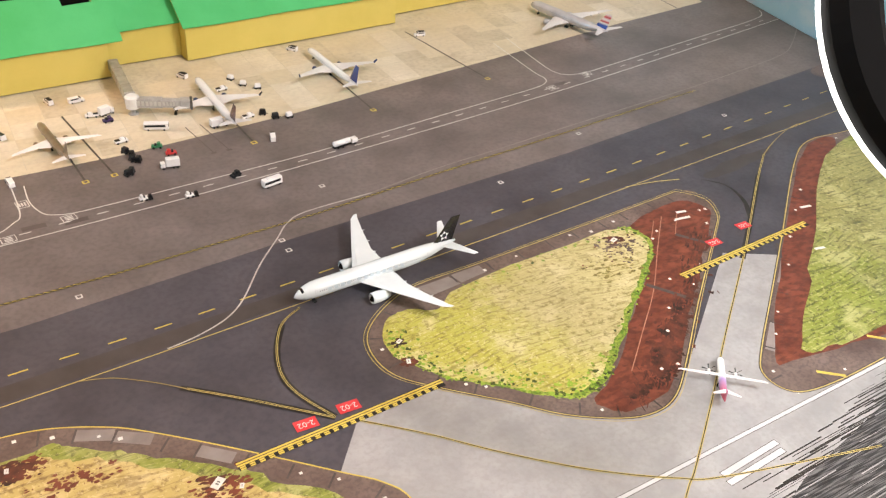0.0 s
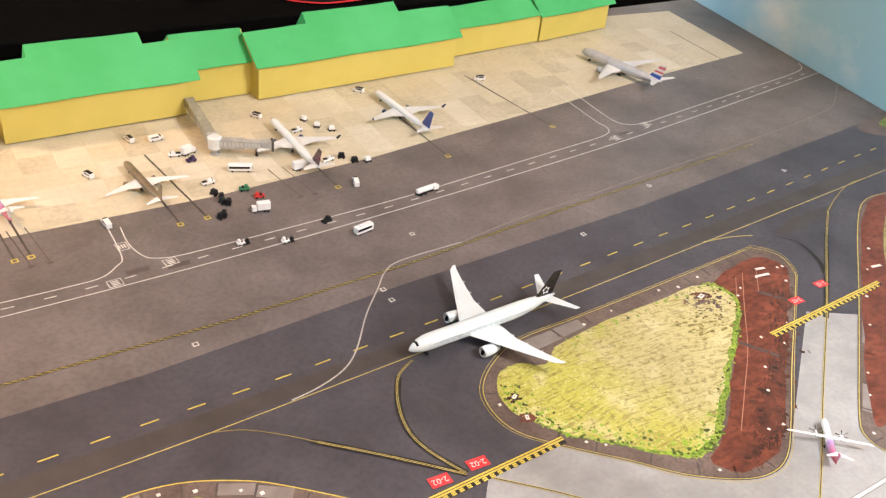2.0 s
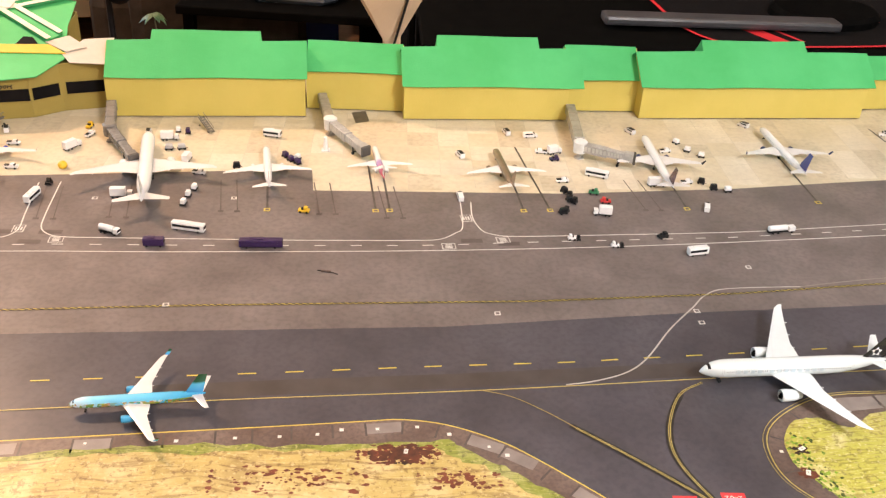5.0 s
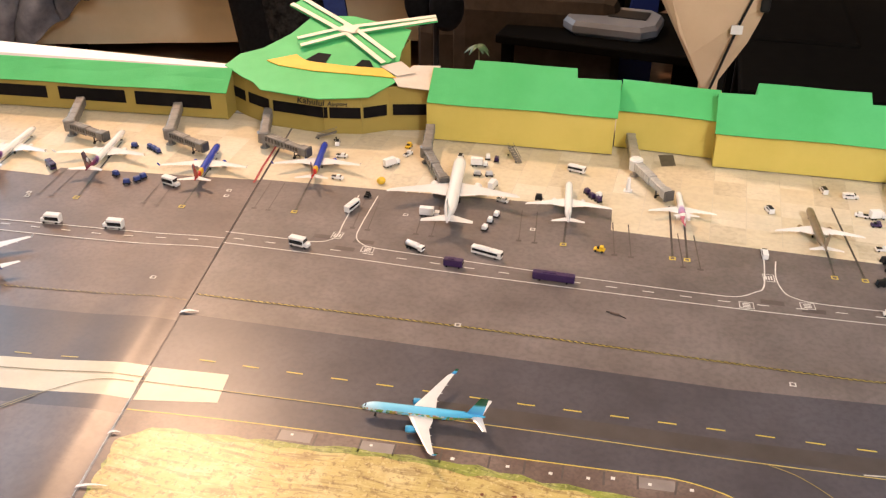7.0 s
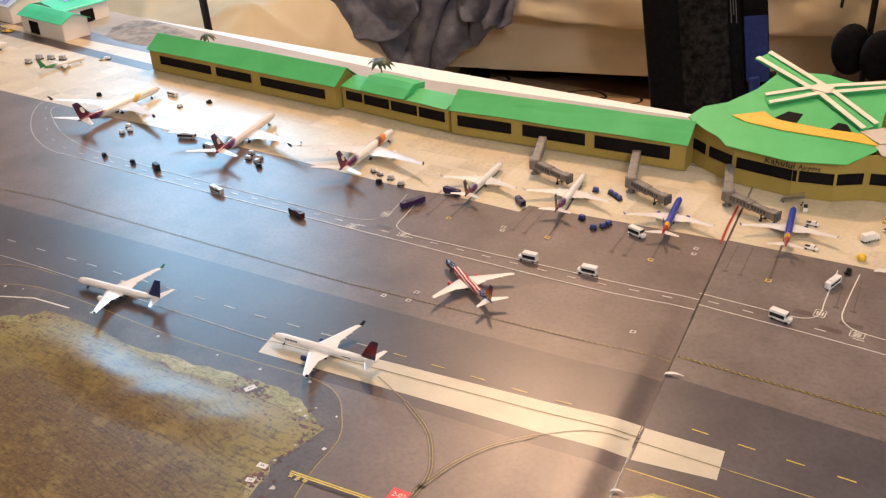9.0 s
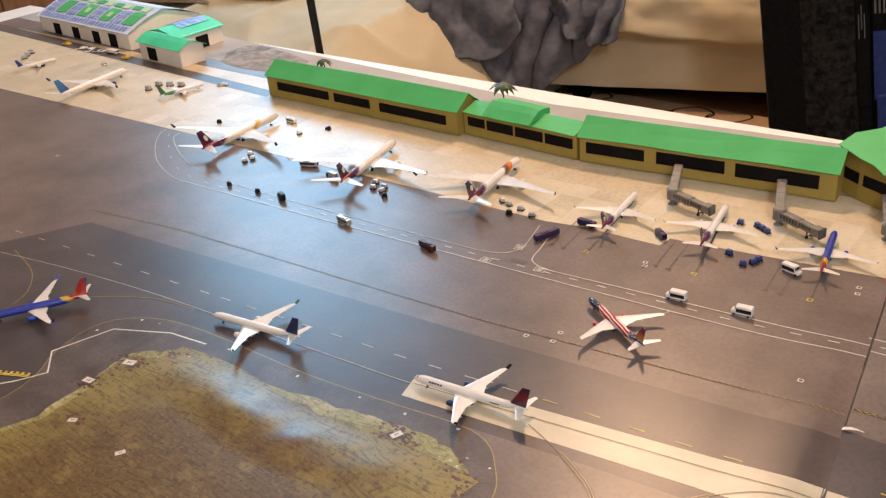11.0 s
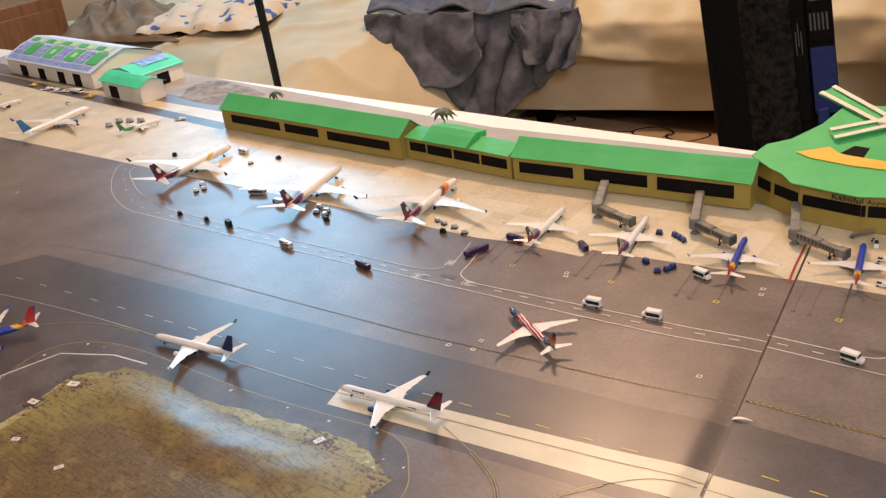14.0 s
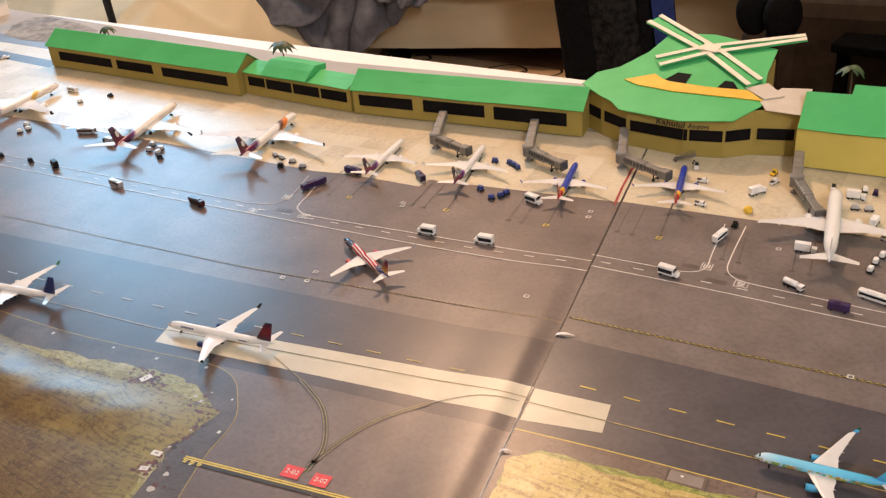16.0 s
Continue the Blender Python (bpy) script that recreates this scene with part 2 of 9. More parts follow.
DARKLEAF = print_mat("dark_scrub_print", (0.035, 0.055, 0.012), (0.10, 0.12, 0.03), 200)
BLACKINK = print_mat("black_marking_print", (0.018, 0.016, 0.014), (0.04, 0.035, 0.03), 80)
DARKLINE = print_mat("dark_guide_print", (0.06, 0.05, 0.045), (0.10, 0.085, 0.075), 80)
REDINK = print_mat("red_sign_print", (0.60, 0.035, 0.045), (0.68, 0.06, 0.06), 80)
RUNWAY = print_mat("runway_print", (0.014, 0.0135, 0.0135), (0.060, 0.059, 0.058), 18, (0.36, 0.35, 0.34), 40, 0.35, (1, 22, 1), 0.40, 0.75)

GREENCARD = material("green_card", (0.06, 0.42, 0.125), 0.6, 0, (0.08, 0.48, 0.16), 12, 5, 0.12, 500, 0.35)
YELLOWCARD = material("yellow_card", (0.58, 0.47, 0.105), 0.62, 0, (0.64, 0.52, 0.13), 10, 5, 0.12, 500, 0.3)
# walls of the left blocks and hall: a darker yellow than yellow_card
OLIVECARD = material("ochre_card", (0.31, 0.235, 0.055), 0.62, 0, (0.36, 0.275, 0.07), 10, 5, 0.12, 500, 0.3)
BLACKCARD = material("black_card", (0.005, 0.0045, 0.0045), 0.75, 0, (0.010, 0.008, 0.008), 30, 5, 0.1, 500, 0.10)
CREAMCARD = material("cream_paper", (0.72, 0.66, 0.52), 0.65, 0, (0.78, 0.72, 0.58), 30, 4, 0.1, 400)
GREYCARD = material("greige_paper", (0.52, 0.46, 0.38), 0.65, 0, (0.58, 0.52, 0.44), 30, 4, 0.1, 400)
GOLDCARD = material("amber_card", (0.72, 0.42, 0.03), 0.6, 0, (0.78, 0.48, 0.05), 30, 4, 0.1, 400)
WHITECARD = material("white_board", (0.78, 0.76, 0.72), 0.5, 0, (0.84, 0.82, 0.78), 20, 4, 0.06, 400)
INK = material("marker_ink", (0.02, 0.02, 0.018), 0.6)

WHITEPAINT = material("white_model_paint", (0.80, 0.79, 0.77), 0.28, 0, (0.74, 0.73, 0.71), 60, 4, 0, coat=0.3)
GREYPAINT = material("grey_model_paint", (0.44, 0.44, 0.45), 0.32, 0.2, (0.52, 0.52, 0.53), 60, 4, coat=0.2)
WINGGREY = material("wing_grey_paint", (0.62, 0.61, 0.59), 0.32, 0, (0.70, 0.69, 0.67), 50, 4, coat=0.2)
BRONZE = material("bronze_model_paint", (0.20, 0.145, 0.09), 0.35, 0.45, (0.28, 0.21, 0.14), 60, 4, coat=0.2)
BLUEPAINT = material("royal_blue_paint", (0.025, 0.055, 0.42), 0.26, 0, (0.03, 0.07, 0.50), 60, 4, coat=0.4)
PURPLE = material("purple_paint", (0.028, 0.011, 0.060), 0.35, 0, (0.040, 0.016, 0.080), 80, 4)
NAVY = material("navy_paint", (0.012, 0.022, 0.09), 0.3, 0, (0.02, 0.035, 0.13), 80, 4)
DARKBLUE = material("cart_blue_paint", (0.03, 0.05, 0.20), 0.4, 0, (0.04, 0.07, 0.26), 80, 4)
BLACK = material("black_plastic", (0.007, 0.007, 0.008), 0.45, 0, (0.012, 0.012, 0.013), 60, 4, spec=0.3)
TYRE = material("black_rubber", (0.012, 0.012, 0.012), 0.8)
GLASSBLACK = material("dark_glazing", (0.012, 0.015, 0.02), 0.12)
REDPAINT = material("red_paint", (0.50, 0.03, 0.03), 0.35, 0, (0.58, 0.05, 0.04), 80, 4)
YELLOWPAINT = material("yellow_paint", (0.75, 0.46, 0.02), 0.4, 0, (0.80, 0.52, 0.04), 80, 4)
GREENPAINT = material("green_paint", (0.04, 0.20, 0.09), 0.4)
BRIDGEGREY = material("jet_bridge_plastic", (0.15, 0.139, 0.124), 0.45, 0, (0.21, 0.196, 0.176), 90, 4, 0.15, 700)
BRIDGECLEAR = material("pale_bridge_plastic", (0.33, 0.32, 0.295), 0.3, 0, (0.42, 0.41, 0.38), 90, 4, 0.1, 700)


# ---- building helpers ----
def finish(bm, name, mats, smooth=False):
    bmesh.ops.recalc_face_normals(bm, faces=bm.faces[:])
    if smooth:
        for f in bm.faces:
            f.smooth = True
    me = bpy.data.meshes.new(name)
    bm.to_mesh(me)
    bm.free()
    for m in mats if isinstance(mats, (list, tuple)) else [mats]:
        me.materials.append(m)
    return me


def part(name, bm, mat, parent=None, label="", smooth=False):
    ob = new(name, finish(bm, name, mat, smooth))
    if parent is not None:
        ob.parent = parent
    if label:
        ob["label"] = label
    return ob


def thing(name, x, y, z, turn, label, category, group="", kind=""):
    ob = new(name)
    ob.empty_display_size = 0.01
    ob.matrix_world = pose(x, y, z, 0, 0, turn)
    return tagged(ob, label, category, group, kind)


def box(bm, c, s, bevel=0.0, turn=0.0, taper=1.0):
    """A box with its middle at c and sides s; bevel rounds all its edges."""
    r = bmesh.ops.create_cube(bm, size=1.0)
    vs = r["verts"]
    for v in vs:
        if v.co.z > 0:
            v.co.x *= taper
            v.co.y *= taper
        v.co = Vector((v.co.x * s[0], v.co.y * s[1], v.co.z * s[2]))
    if bevel:
        es = list({e for v in vs for e in v.link_edges})
        out = bmesh.ops.bevel(bm, geom=es, offset=bevel, segments=2, affect="EDGES", profile=0.5)
        vs = list({v for f in out["faces"] for v in f.verts} | {v for v in vs if v.is_valid})
    m = pose(*c, 0, 0, turn)
    for v in vs:
        v.co = m @ v.co
    return vs


def boxed(c, s, bevel=0.0, turn=0.0, taper=1.0):
    bm = bmesh.new()
    box(bm, c, s, bevel, turn, taper)
    return bm


def tube(bm, a, b, r1, r2=None, n=12, caps=True):
    """A round bar from a to b."""
    a, b = Vector(a), Vector(b)
    r2 = r1 if r2 is None else r2
    q = (b - a).to_track_quat("Z", "Y")
    rings = []
    for p, r in ((a, r1), (b, r2)):
        rings.append([bm.verts.new(p + q @ Vector((r * math.cos(2 * math.pi * k / n), r * math.sin(2 * math.pi * k / n), 0))) for k in range(n)])
    for k in range(n):
        bm.faces.new((rings[0][k], rings[0][(k + 1) % n], rings[1][(k + 1) % n], rings[1][k]))
    if caps:
        bm.faces.new(rings[0][::-1])
        bm.faces.new(rings[1])
    return bm


def loft(bm, rings, caps=True):
    vs = [[bm.verts.new(p) for p in ring] for ring in rings]
    n = len(vs[0])
    for a, b in zip(vs, vs[1:]):
        for k in range(n):
            bm.faces.new((a[k], a[(k + 1) % n], b[(k + 1) % n], b[k]))
    if caps:
        bm.faces.new(vs[0][::-1])
        bm.faces.new(vs[-1])
    return bm


def slab(bm, outline, z0, z1):
    """A flat plate with the given outline, from z0 to z1."""
    lo = [bm.verts.new((x, y, z0)) for x, y in outline]
    hi = [bm.verts.new((x, y, z1)) for x, y in outline]
    n = len(outline)
    bm.faces.new(lo[::-1])
    bm.faces.new(hi)
    for k in range(n):
        bm.faces.new((lo[k], lo[(k + 1) % n], hi[(k + 1) % n], hi[k]))
    return bm


def smooth_line(points, closed=False, steps=6):
    """Catmull-Rom through the points."""
    p = [Vector((*q, 0)) for q in points]
    n = len(p)
    out = []
    for i in range(n if closed else n - 1):
        if closed:
            a, b, c, d = p[i - 1], p[i], p[(i + 1) % n], p[(i + 2) % n]
        else:
            a, b, c, d = p[max(i - 1, 0)], p[i], p[i + 1], p[min(i + 2, n - 1)]
        for k in range(steps):
            s = k / steps
            out.append(0.5 * (2 * b + (c - a) * s + (2 * a - 5 * b + 4 * c - d) * s * s + (3 * b - a - 3 * c + d) * s**3))
    if not closed:
        out.append(p[-1])
    return [(v.x, v.y) for v in out]


def at_x(line, x):
    """The height of a line over the plan, at x."""
    return float(np.interp(x, [q[0] for q in line], [q[1] for q in line]))


def ribbon(bm, pts, width, z):
    """A painted line of that width along the points."""
    p = [Vector(q) for q in pts]
    left, right = [], []
    for i, q in enumerate(p):
        d = (p[min(i + 1, len(p) - 1)] - p[max(i - 1, 0)]).normalized()
        s = Vector((-d.y, d.x)) * width / 2
        left.append(bm.verts.new((*(q + s), z)))
        right.append(bm.verts.new((*(q - s), z)))
    for i in range(len(p) - 1):
        bm.faces.new((left[i], right[i], right[i + 1], left[i + 1]))
    return bm


def area(bm, outline, z):
    vs = [bm.verts.new((x, y, z)) for x, y in outline]
    es = [bm.edges.new((vs[i], vs[(i + 1) % len(vs)])) for i in range(len(vs))]
    bmesh.ops.triangle_fill(bm, use_beauty=True, use_dissolve=False, edges=es)
    return bm


def ragged(outline, amount, seed, steps=5):
    """The outline smoothed, then roughened as grass and soil are."""
    out = []
    for i, (x, y) in enumerate(smooth_line(outline, True, steps)):
        d = noise.noise_vector((x * 60 + seed, y * 60, seed)) * amount + noise.noise_vector((x * 210, y * 210 + seed, 3)) * amount * 0.6
        out.append((x + d.x, y + d.y))
    return out


# ---- the table and the printed mats ----
def seam_x(y):
    return -0.5515 - 0.167 * y


RIGHT_END, LEFT_END, FRONT, BACK = 1.32, -3.05, -0.60, 0.585
LAYER = 0.00005

table = thing("table", -0.9, 0.0, -0.004, 0, "long white-topped table carrying the printed airport mats", "table")
part("tabletop", boxed((0, -0.01, -0.018), (4.6, 1.26, 0.034), 0.004), WHITECARD, table)
for lx in (-2.2, -0.75, 0.75, 2.2):
    for ly in (-0.56, 0.54):
        part("leg", boxed((lx, ly, (-0.035 + FLOOR + 0.004) / 2), (0.045, 0.045, -FLOOR - 0.039), 0.004), WHITECARD, table)

right_outline = [(seam_x(FRONT), FRONT), (RIGHT_END, FRONT), (RIGHT_END, BACK + 0.02), (seam_x(BACK + 0.02), BACK + 0.02)]
left_outline = [(LEFT_END, FRONT), (seam_x(FRONT) - 0.0006, FRONT), (seam_x(0.44) - 0.0006, 0.44), (LEFT_END, 0.52)]
mat_right = new("ground_right_mat", finish(slab(bmesh.new(), right_outline, -0.0025, 0.0), "ground_right_mat", ASPHALT_R))
tagged(mat_right, "glossy printed vinyl airport mat with brown asphalt apron", "mat", kind="structure")
mat_left = new("ground_left_mat", finish(slab(bmesh.new(), left_outline, -0.0025, -0.0002), "ground_left_mat", ASPHALT))
tagged(mat_left, "glossy printed vinyl airport mat with brown asphalt apron", "mat", kind="structure")

# long lines of the plan, each as x, y
DARK_L = [(-2.3, -0.40), (-1.62, -0.27), (-1.56, -0.16), (-1.15, -0.118), (-0.9, -0.093), (-0.62, -0.062), (-0.5455, -0.052)]
DARK_R = [(-0.548, -0.040), (-0.35, -0.031), (-0.05, -0.020), (0.18, 0.004), (0.54, 0.033), (1.02, 0.092), (1.32, 0.13)]
DASH_L = [(-1.95, -0.19), (-1.42, -0.105), (-0.92, -0.066), (-0.64, -0.030), (-0.545, -0.018)]
DASH_R = [(-0.55, -0.007), (-0.27, 0.009), (0.04, 0.020), (0.235, 0.0355), (0.38, 0.054), (0.562, 0.074), (0.669, 0.087), (0.80, 0.1015)]
MID_L = [(-1.9, -0.36), (-1.6, -0.285), (-1.34, -0.238), (-1.05, -0.210), (-0.93, -0.199), (-0.527, -0.134)]
MID_R = [(-0.53, -0.140), (-0.45, -0.133), (-0.22, -0.116), (-0.025, -0.105), (0.151, -0.091), (0.334, -0.077), (0.487, -0.063), (0.927, -0.021), (1.32, 0.02)]
ROADL_L = [(-1.56, 0.004), (-1.3, 0.018), (-1.0, 0.038), (-0.70, 0.060), (-0.5665, 0.0785)]
ROADL_R = [(-0.567, 0.090), (-0.43, 0.095), (-0.29, 0.097), (-0.015, 0.107), (0.26, 0.129), (0.672, 0.178), (1.14, 0.255)]
ROADU_R = [(-0.57, 0.112), (-0.47, 0.117), (-0.41, 0.121), (-0.18, 0.121), (-0.06, 0.124), (0.02, 0.133), (0.27, 0.149), (0.60, 0.191), (0.70, 0.205), (1.13, 0.272)]
APRON_L = [(LEFT_END, 0.085), (-1.93, 0.135), (-1.24, 0.163), (-1.0, 0.168), (-0.95, 0.178), (-0.842, 0.182), (-0.840, 0.204), (-0.60, 0.236)]
APRON_R = [(-0.590, 0.240), (-0.405, 0.256), (-0.180, 0.277), (-0.176, 0.226), (0.10, 0.229), (0.30, 0.248), (0.428, 0.268), (0.607, 0.293), (0.73, 0.313), (0.86, 0.333), (1.057, 0.358)]


def printed(name, bm, mat, parent, label=""):
    return part(name, bm, mat, parent, label)


def print_area(name, outline, mat, parent, layer, label=""):
    return printed(name, area(bmesh.new(), outline, layer * LAYER), mat, parent, label)


def print_line(name, pts, width, mat, parent, layer, steps=9, label=""):
    return printed(name, ribbon(bmesh.new(), smooth_line(pts, False, steps) if steps else pts, width, layer * LAYER), mat, parent, label)


# dark taxiway bands
print_area("taxiway_band", DARK_R + [(1.32, -0.599), (seam_x(-0.599) + 0.001, -0.599)], TAXI_R, mat_right, 1, "dark grey taxiway asphalt")
print_area("taxiway_band", DARK_L + [(seam_x(-0.598) - 0.002, -0.598), (-2.3, -0.599)], TAXI, mat_left, 1, "dark grey taxiway asphalt")
BAND_END = [(-0.93, -0.236), (-0.80, -0.2155), (-0.686, -0.1995), (-0.526, -0.1815), (-0.5208, -0.1809)]
print_area("apron_patch", BAND_END + [(seam_x(-0.598) - 0.002, -0.598), (-0.93, -0.598)], ASPHALT, mat_left, 2, "lighter brown asphalt below the taxiway")
# worn rubber along the centre
print_area("rubber_streak", [(x, at_x(MID_R, x) + 0.022) for x in np.linspace(-0.3, 1.1, 12)] + [(x, at_x(MID_R, x) + 0.004) for x in np.linspace(1.1, -0.3, 12)], RUBBER, mat_right, 2)

# pale concrete aprons under the terminals
print_area("concrete_apron", APRON_R + [(1.078, 0.562), (0.94, 0.572), (0.2, 0.576), (seam_x(0.57) + 0.0008, 0.575), (seam_x(0.242) + 0.0008, 0.242)], CREAM, mat_right, 1, "cream concrete apron slabs")
print_area("concrete_apron", APRON_L + [(seam_x(0.238) - 0.0012, 0.238), (seam_x(0.42) - 0.0012, 0.42), (LEFT_END, 0.43)], CREAM, mat_left, 1, "cream concrete apron slabs")
JOINT = print_mat("concrete_joint_print", (0.50, 0.45, 0.34), (0.58, 0.52, 0.40), 60)
bm = bmesh.new()
for k in range(44):
    x = -0.56 + k * 0.0375
    if x > 1.06:
        break
    y0 = at_x(APRON_R, x) + 0.006
    ribbon(bm, [(x, y0), (x + 0.02 * (0.55 - y0), 0.555)], 0.0007, 2.6 * LAYER)
for k in range(8):
    pts = [(x, at_x(APRON_R, x) + 0.02 + 0.0375 * k) for x in np.linspace(-0.165, 1.0, 14)]
    ribbon(bm, [q for q in pts if q[1] < 0.55] or pts[:2], 0.0007, 2.8 * LAYER)
printed("slab_joints", bm, JOINT, mat_right)
bm = bmesh.new()
for k in range(60):
    x = -2.9 + k * 0.0375
    y0 = at_x(APRON_L, x) + 0.006
    ribbon(bm, [(x, y0), (x - 0.04 * (0.42 - y0), 0.41)], 0.0007, 2.6 * LAYER)
for k in range(6):
    ribbon(bm, [(x, at_x(APRON_L, x) + 0.02 + 0.0375 * k) for x in np.linspace(-2.95, -1.0, 14)], 0.0007, 2.8 * LAYER)
printed("slab_joints", bm, JOINT, mat_left)

STAINED = print_mat("stained_concrete_print", (0.48, 0.415, 0.285), (0.66, 0.585, 0.44), 10, (0.36, 0.30, 0.2), 160, 0.4)
BLEACHED = print_mat("bleached_concrete_print", (0.56, 0.495, 0.365), (0.72, 0.65, 0.51), 10, (0.5, 0.45, 0.34), 200, 0.3)
rnd = random.Random(19)
for parent, edge, xa, xb, top, lean in ((mat_right, APRON_R, -0.56, 1.0, 0.55, 0.02), (mat_left, APRON_L, -2.6, -0.62, 0.40, -0.04)):
    for ink in (STAINED, BLEACHED):
        bm = bmesh.new()
        for k in range(70):
            n = rnd.randrange(int((xb - xa) / 0.0375))
            x = xa + n * 0.0375
            y = max(at_x(edge, x), at_x(edge, x + 0.0375)) + 0.0375 * rnd.randrange(0, 7) + 0.004
            y1 = min(y + 0.0375 * rnd.choice((1, 1, 2)), top)
            if y1 - y > 0.01:
                sl = lambda q: lean * (q - at_x(edge, x))
                bm.faces.new([bm.verts.new((px, py, (1.15 + 0.006 * k + (0.5 if ink is STAINED else 0)) * LAYER)) for px, py in ((x + sl(y), y), (x + 0.0372 + sl(y), y), (x + 0.0372 + sl(y1), y1), (x + sl(y1), y1))])
        tagged(printed("toned_slabs", bm, ink, parent, "slabs of slightly other tone"), kind="stuff")

# light concrete exits to the runway, and the runway itself
print_area("concrete_exit", [(0.112, -0.275), (0.143, -0.237), (0.216, -0.234), (0.40, -0.31), (0.555, -0.195), (0.610, -0.226), (0.48, -0.33), (0.56, -0.378), (0.30, -0.386), (0.10, -0.42), (0.0, -0.52), (0.03, -0.40)], CONCRETE, mat_right, 2, "pale grey concrete taxiway")
print_area("runway", [(0.02, -0.399), (1.32, -0.34), (1.32, -0.598), (0.02, -0.598)], CONCRETE, mat_right, 3, "runway edge")
print_area("runway_wear", [(0.40, -0.4335), (0.56, -0.4005), (1.0, -0.376), (1.3, -0.362), (1.3, -0.59), (0.2, -0.59), (0.30, -0.47)], RUNWAY, mat_right, 4, "black rubber-streaked runway")
rnd = random.Random(77)
for ink, count, spread in ((BLACKINK, 170, 0.020), (CONCRETE, 90, 0.055)):
    bm = bmesh.new()
    for k in range(count):
        x = rnd.uniform(0.30, 0.85)
        y = float(np.interp(x, [0.2, 0.30, 0.40, 0.56, 1.0], [-0.52, -0.468, -0.4335, -0.4005, -0.376])) + (abs(rnd.gauss(0, spread * 0.45)) if ink is BLACKINK else -abs(rnd.gauss(0, spread)))
        if y > -0.384:
            continue
        ln = rnd.uniform(0.012, 0.07)
        ribbon(bm, [(x - ln / 2, y - ln * 0.022), (x + ln / 2, y + ln * 0.022)], rnd.uniform(0.0003, 0.0013), (4.4 + 0.002 * k) * LAYER)
    tagged(printed("rubber_strokes", bm, ink, mat_right), kind="stuff")
RUNWAY_EDGE = [(0.05, -0.394), (0.27, -0.386), (0.565, -0.3755), (1.3, -0.348)]
PALEBAR = print_mat("pale_runway_paint_print", (0.50, 0.50, 0.50), (0.58, 0.58, 0.575), 40)
print_line("runway_edge_border", RUNWAY_EDGE, 0.0040, DARKLINE, mat_right, 5, 3, "thin dark border of the runway edge line")
print_line("runway_edge_line", RUNWAY_EDGE, 0.0030, PALEBAR, mat_right, 6, 3)
for o in (0.0, -0.0080):
    for grow, ink, layer in ((0.0005, DARKLINE, 5), (0.0, PALEBAR, 6)):
        print_area("runway_bar", [(0.348 + 0.2 * o - grow, -0.4015 + o + grow), (0.408 + 0.2 * o + grow, -0.3965 + o + grow), (0.4085 + 0.2 * o + grow, -0.4012 + o - grow), (0.3485 + 0.2 * o - grow, -0.4062 + o - grow)], ink, mat_right, layer)

print_area("dark_hatch", [(-0.139, 0.437), (-0.121, 0.443), (-0.116, 0.411), (-0.133, 0.404)], DARKLINE, mat_right, 6, "dark printed service hatch")
# grass islands
ISLE_EDGE = [(0.593, -0.086), (0.437, -0.099), (0.327, -0.107), (0.262, -0.111), (0.223, -0.127), (0.195, -0.151), (0.186, -0.178), (0.191, -0.207), (0.215, -0.235), (0.254, -0.272), (0.284, -0.303), (0.320, -0.326), (0.348, -0.333), (0.375, -0.326), (0.411, -0.299), (0.474, -0.246), (0.576, -0.163), (0.601, -0.140), (0.611, -0.110)]
ISLE_GRASS = [(0.220, -0.142), (0.247, -0.143), (0.267, -0.152), (0.290, -0.134), (0.377, -0.122), (0.459, -0.118), (0.499, -0.119), (0.503, -0.150), (0.472, -0.183), (0.423, -0.221), (0.370, -0.263), (0.333, -0.290), (0.305, -0.293), (0.281, -0.278), (0.255, -0.254), (0.228, -0.231), (0.212, -0.206), (0.201, -0.178)]
ISLE_DIRT = [(0.498, -0.120), (0.575, -0.101), (0.600, -0.121), (0.583, -0.149), (0.520, -0.201), (0.442, -0.266), (0.391, -0.308), (0.360, -0.322), (0.329, -0.322), (0.312, -0.302), (0.343, -0.286), (0.413, -0.230), (0.470, -0.185), (0.49, -0.16)]
print_area("island_shoulder", smooth_line(ISLE_EDGE, True, 4), SHOULDER, mat_right, 5, "brown paved shoulder")
print_area("red_soil", ragged(ISLE_DIRT, 0.003, 1), DIRT, mat_right, 6, "bare red soil")
rnd = random.Random(12)
bm = bmesh.new()
for k in range(260):
    f = rnd.random() ** 0.8
    x, y = 0.512 - 0.175 * f + rnd.gauss(0, 0.007), -0.212 - 0.105 * f + rnd.gauss(0, 0.005) - 0.004
    if rnd.random() < 0.25:
        r = rnd.uniform(0.0015, 0.0045)
        vs = [bm.verts.new((x + r * rnd.uniform(0.3, 1.3) * math.cos(a), y + r * rnd.uniform(0.3, 1.4) * math.sin(a), (6.4 + 0.002 * k) * LAYER)) for a in np.linspace(0, 2 * math.pi, 9)[:-1]]
        bm.faces.new(vs)
        continue
    ln = rnd.uniform(0.002, 0.009)
    a = rnd.gauss(0.9, 0.35)
    ribbon(bm, [(x, y), (x + ln * math.cos(a), y + ln * math.sin(a))], rnd.uniform(0.0003, 0.0010), (6.4 + 0.002 * k) * LAYER)
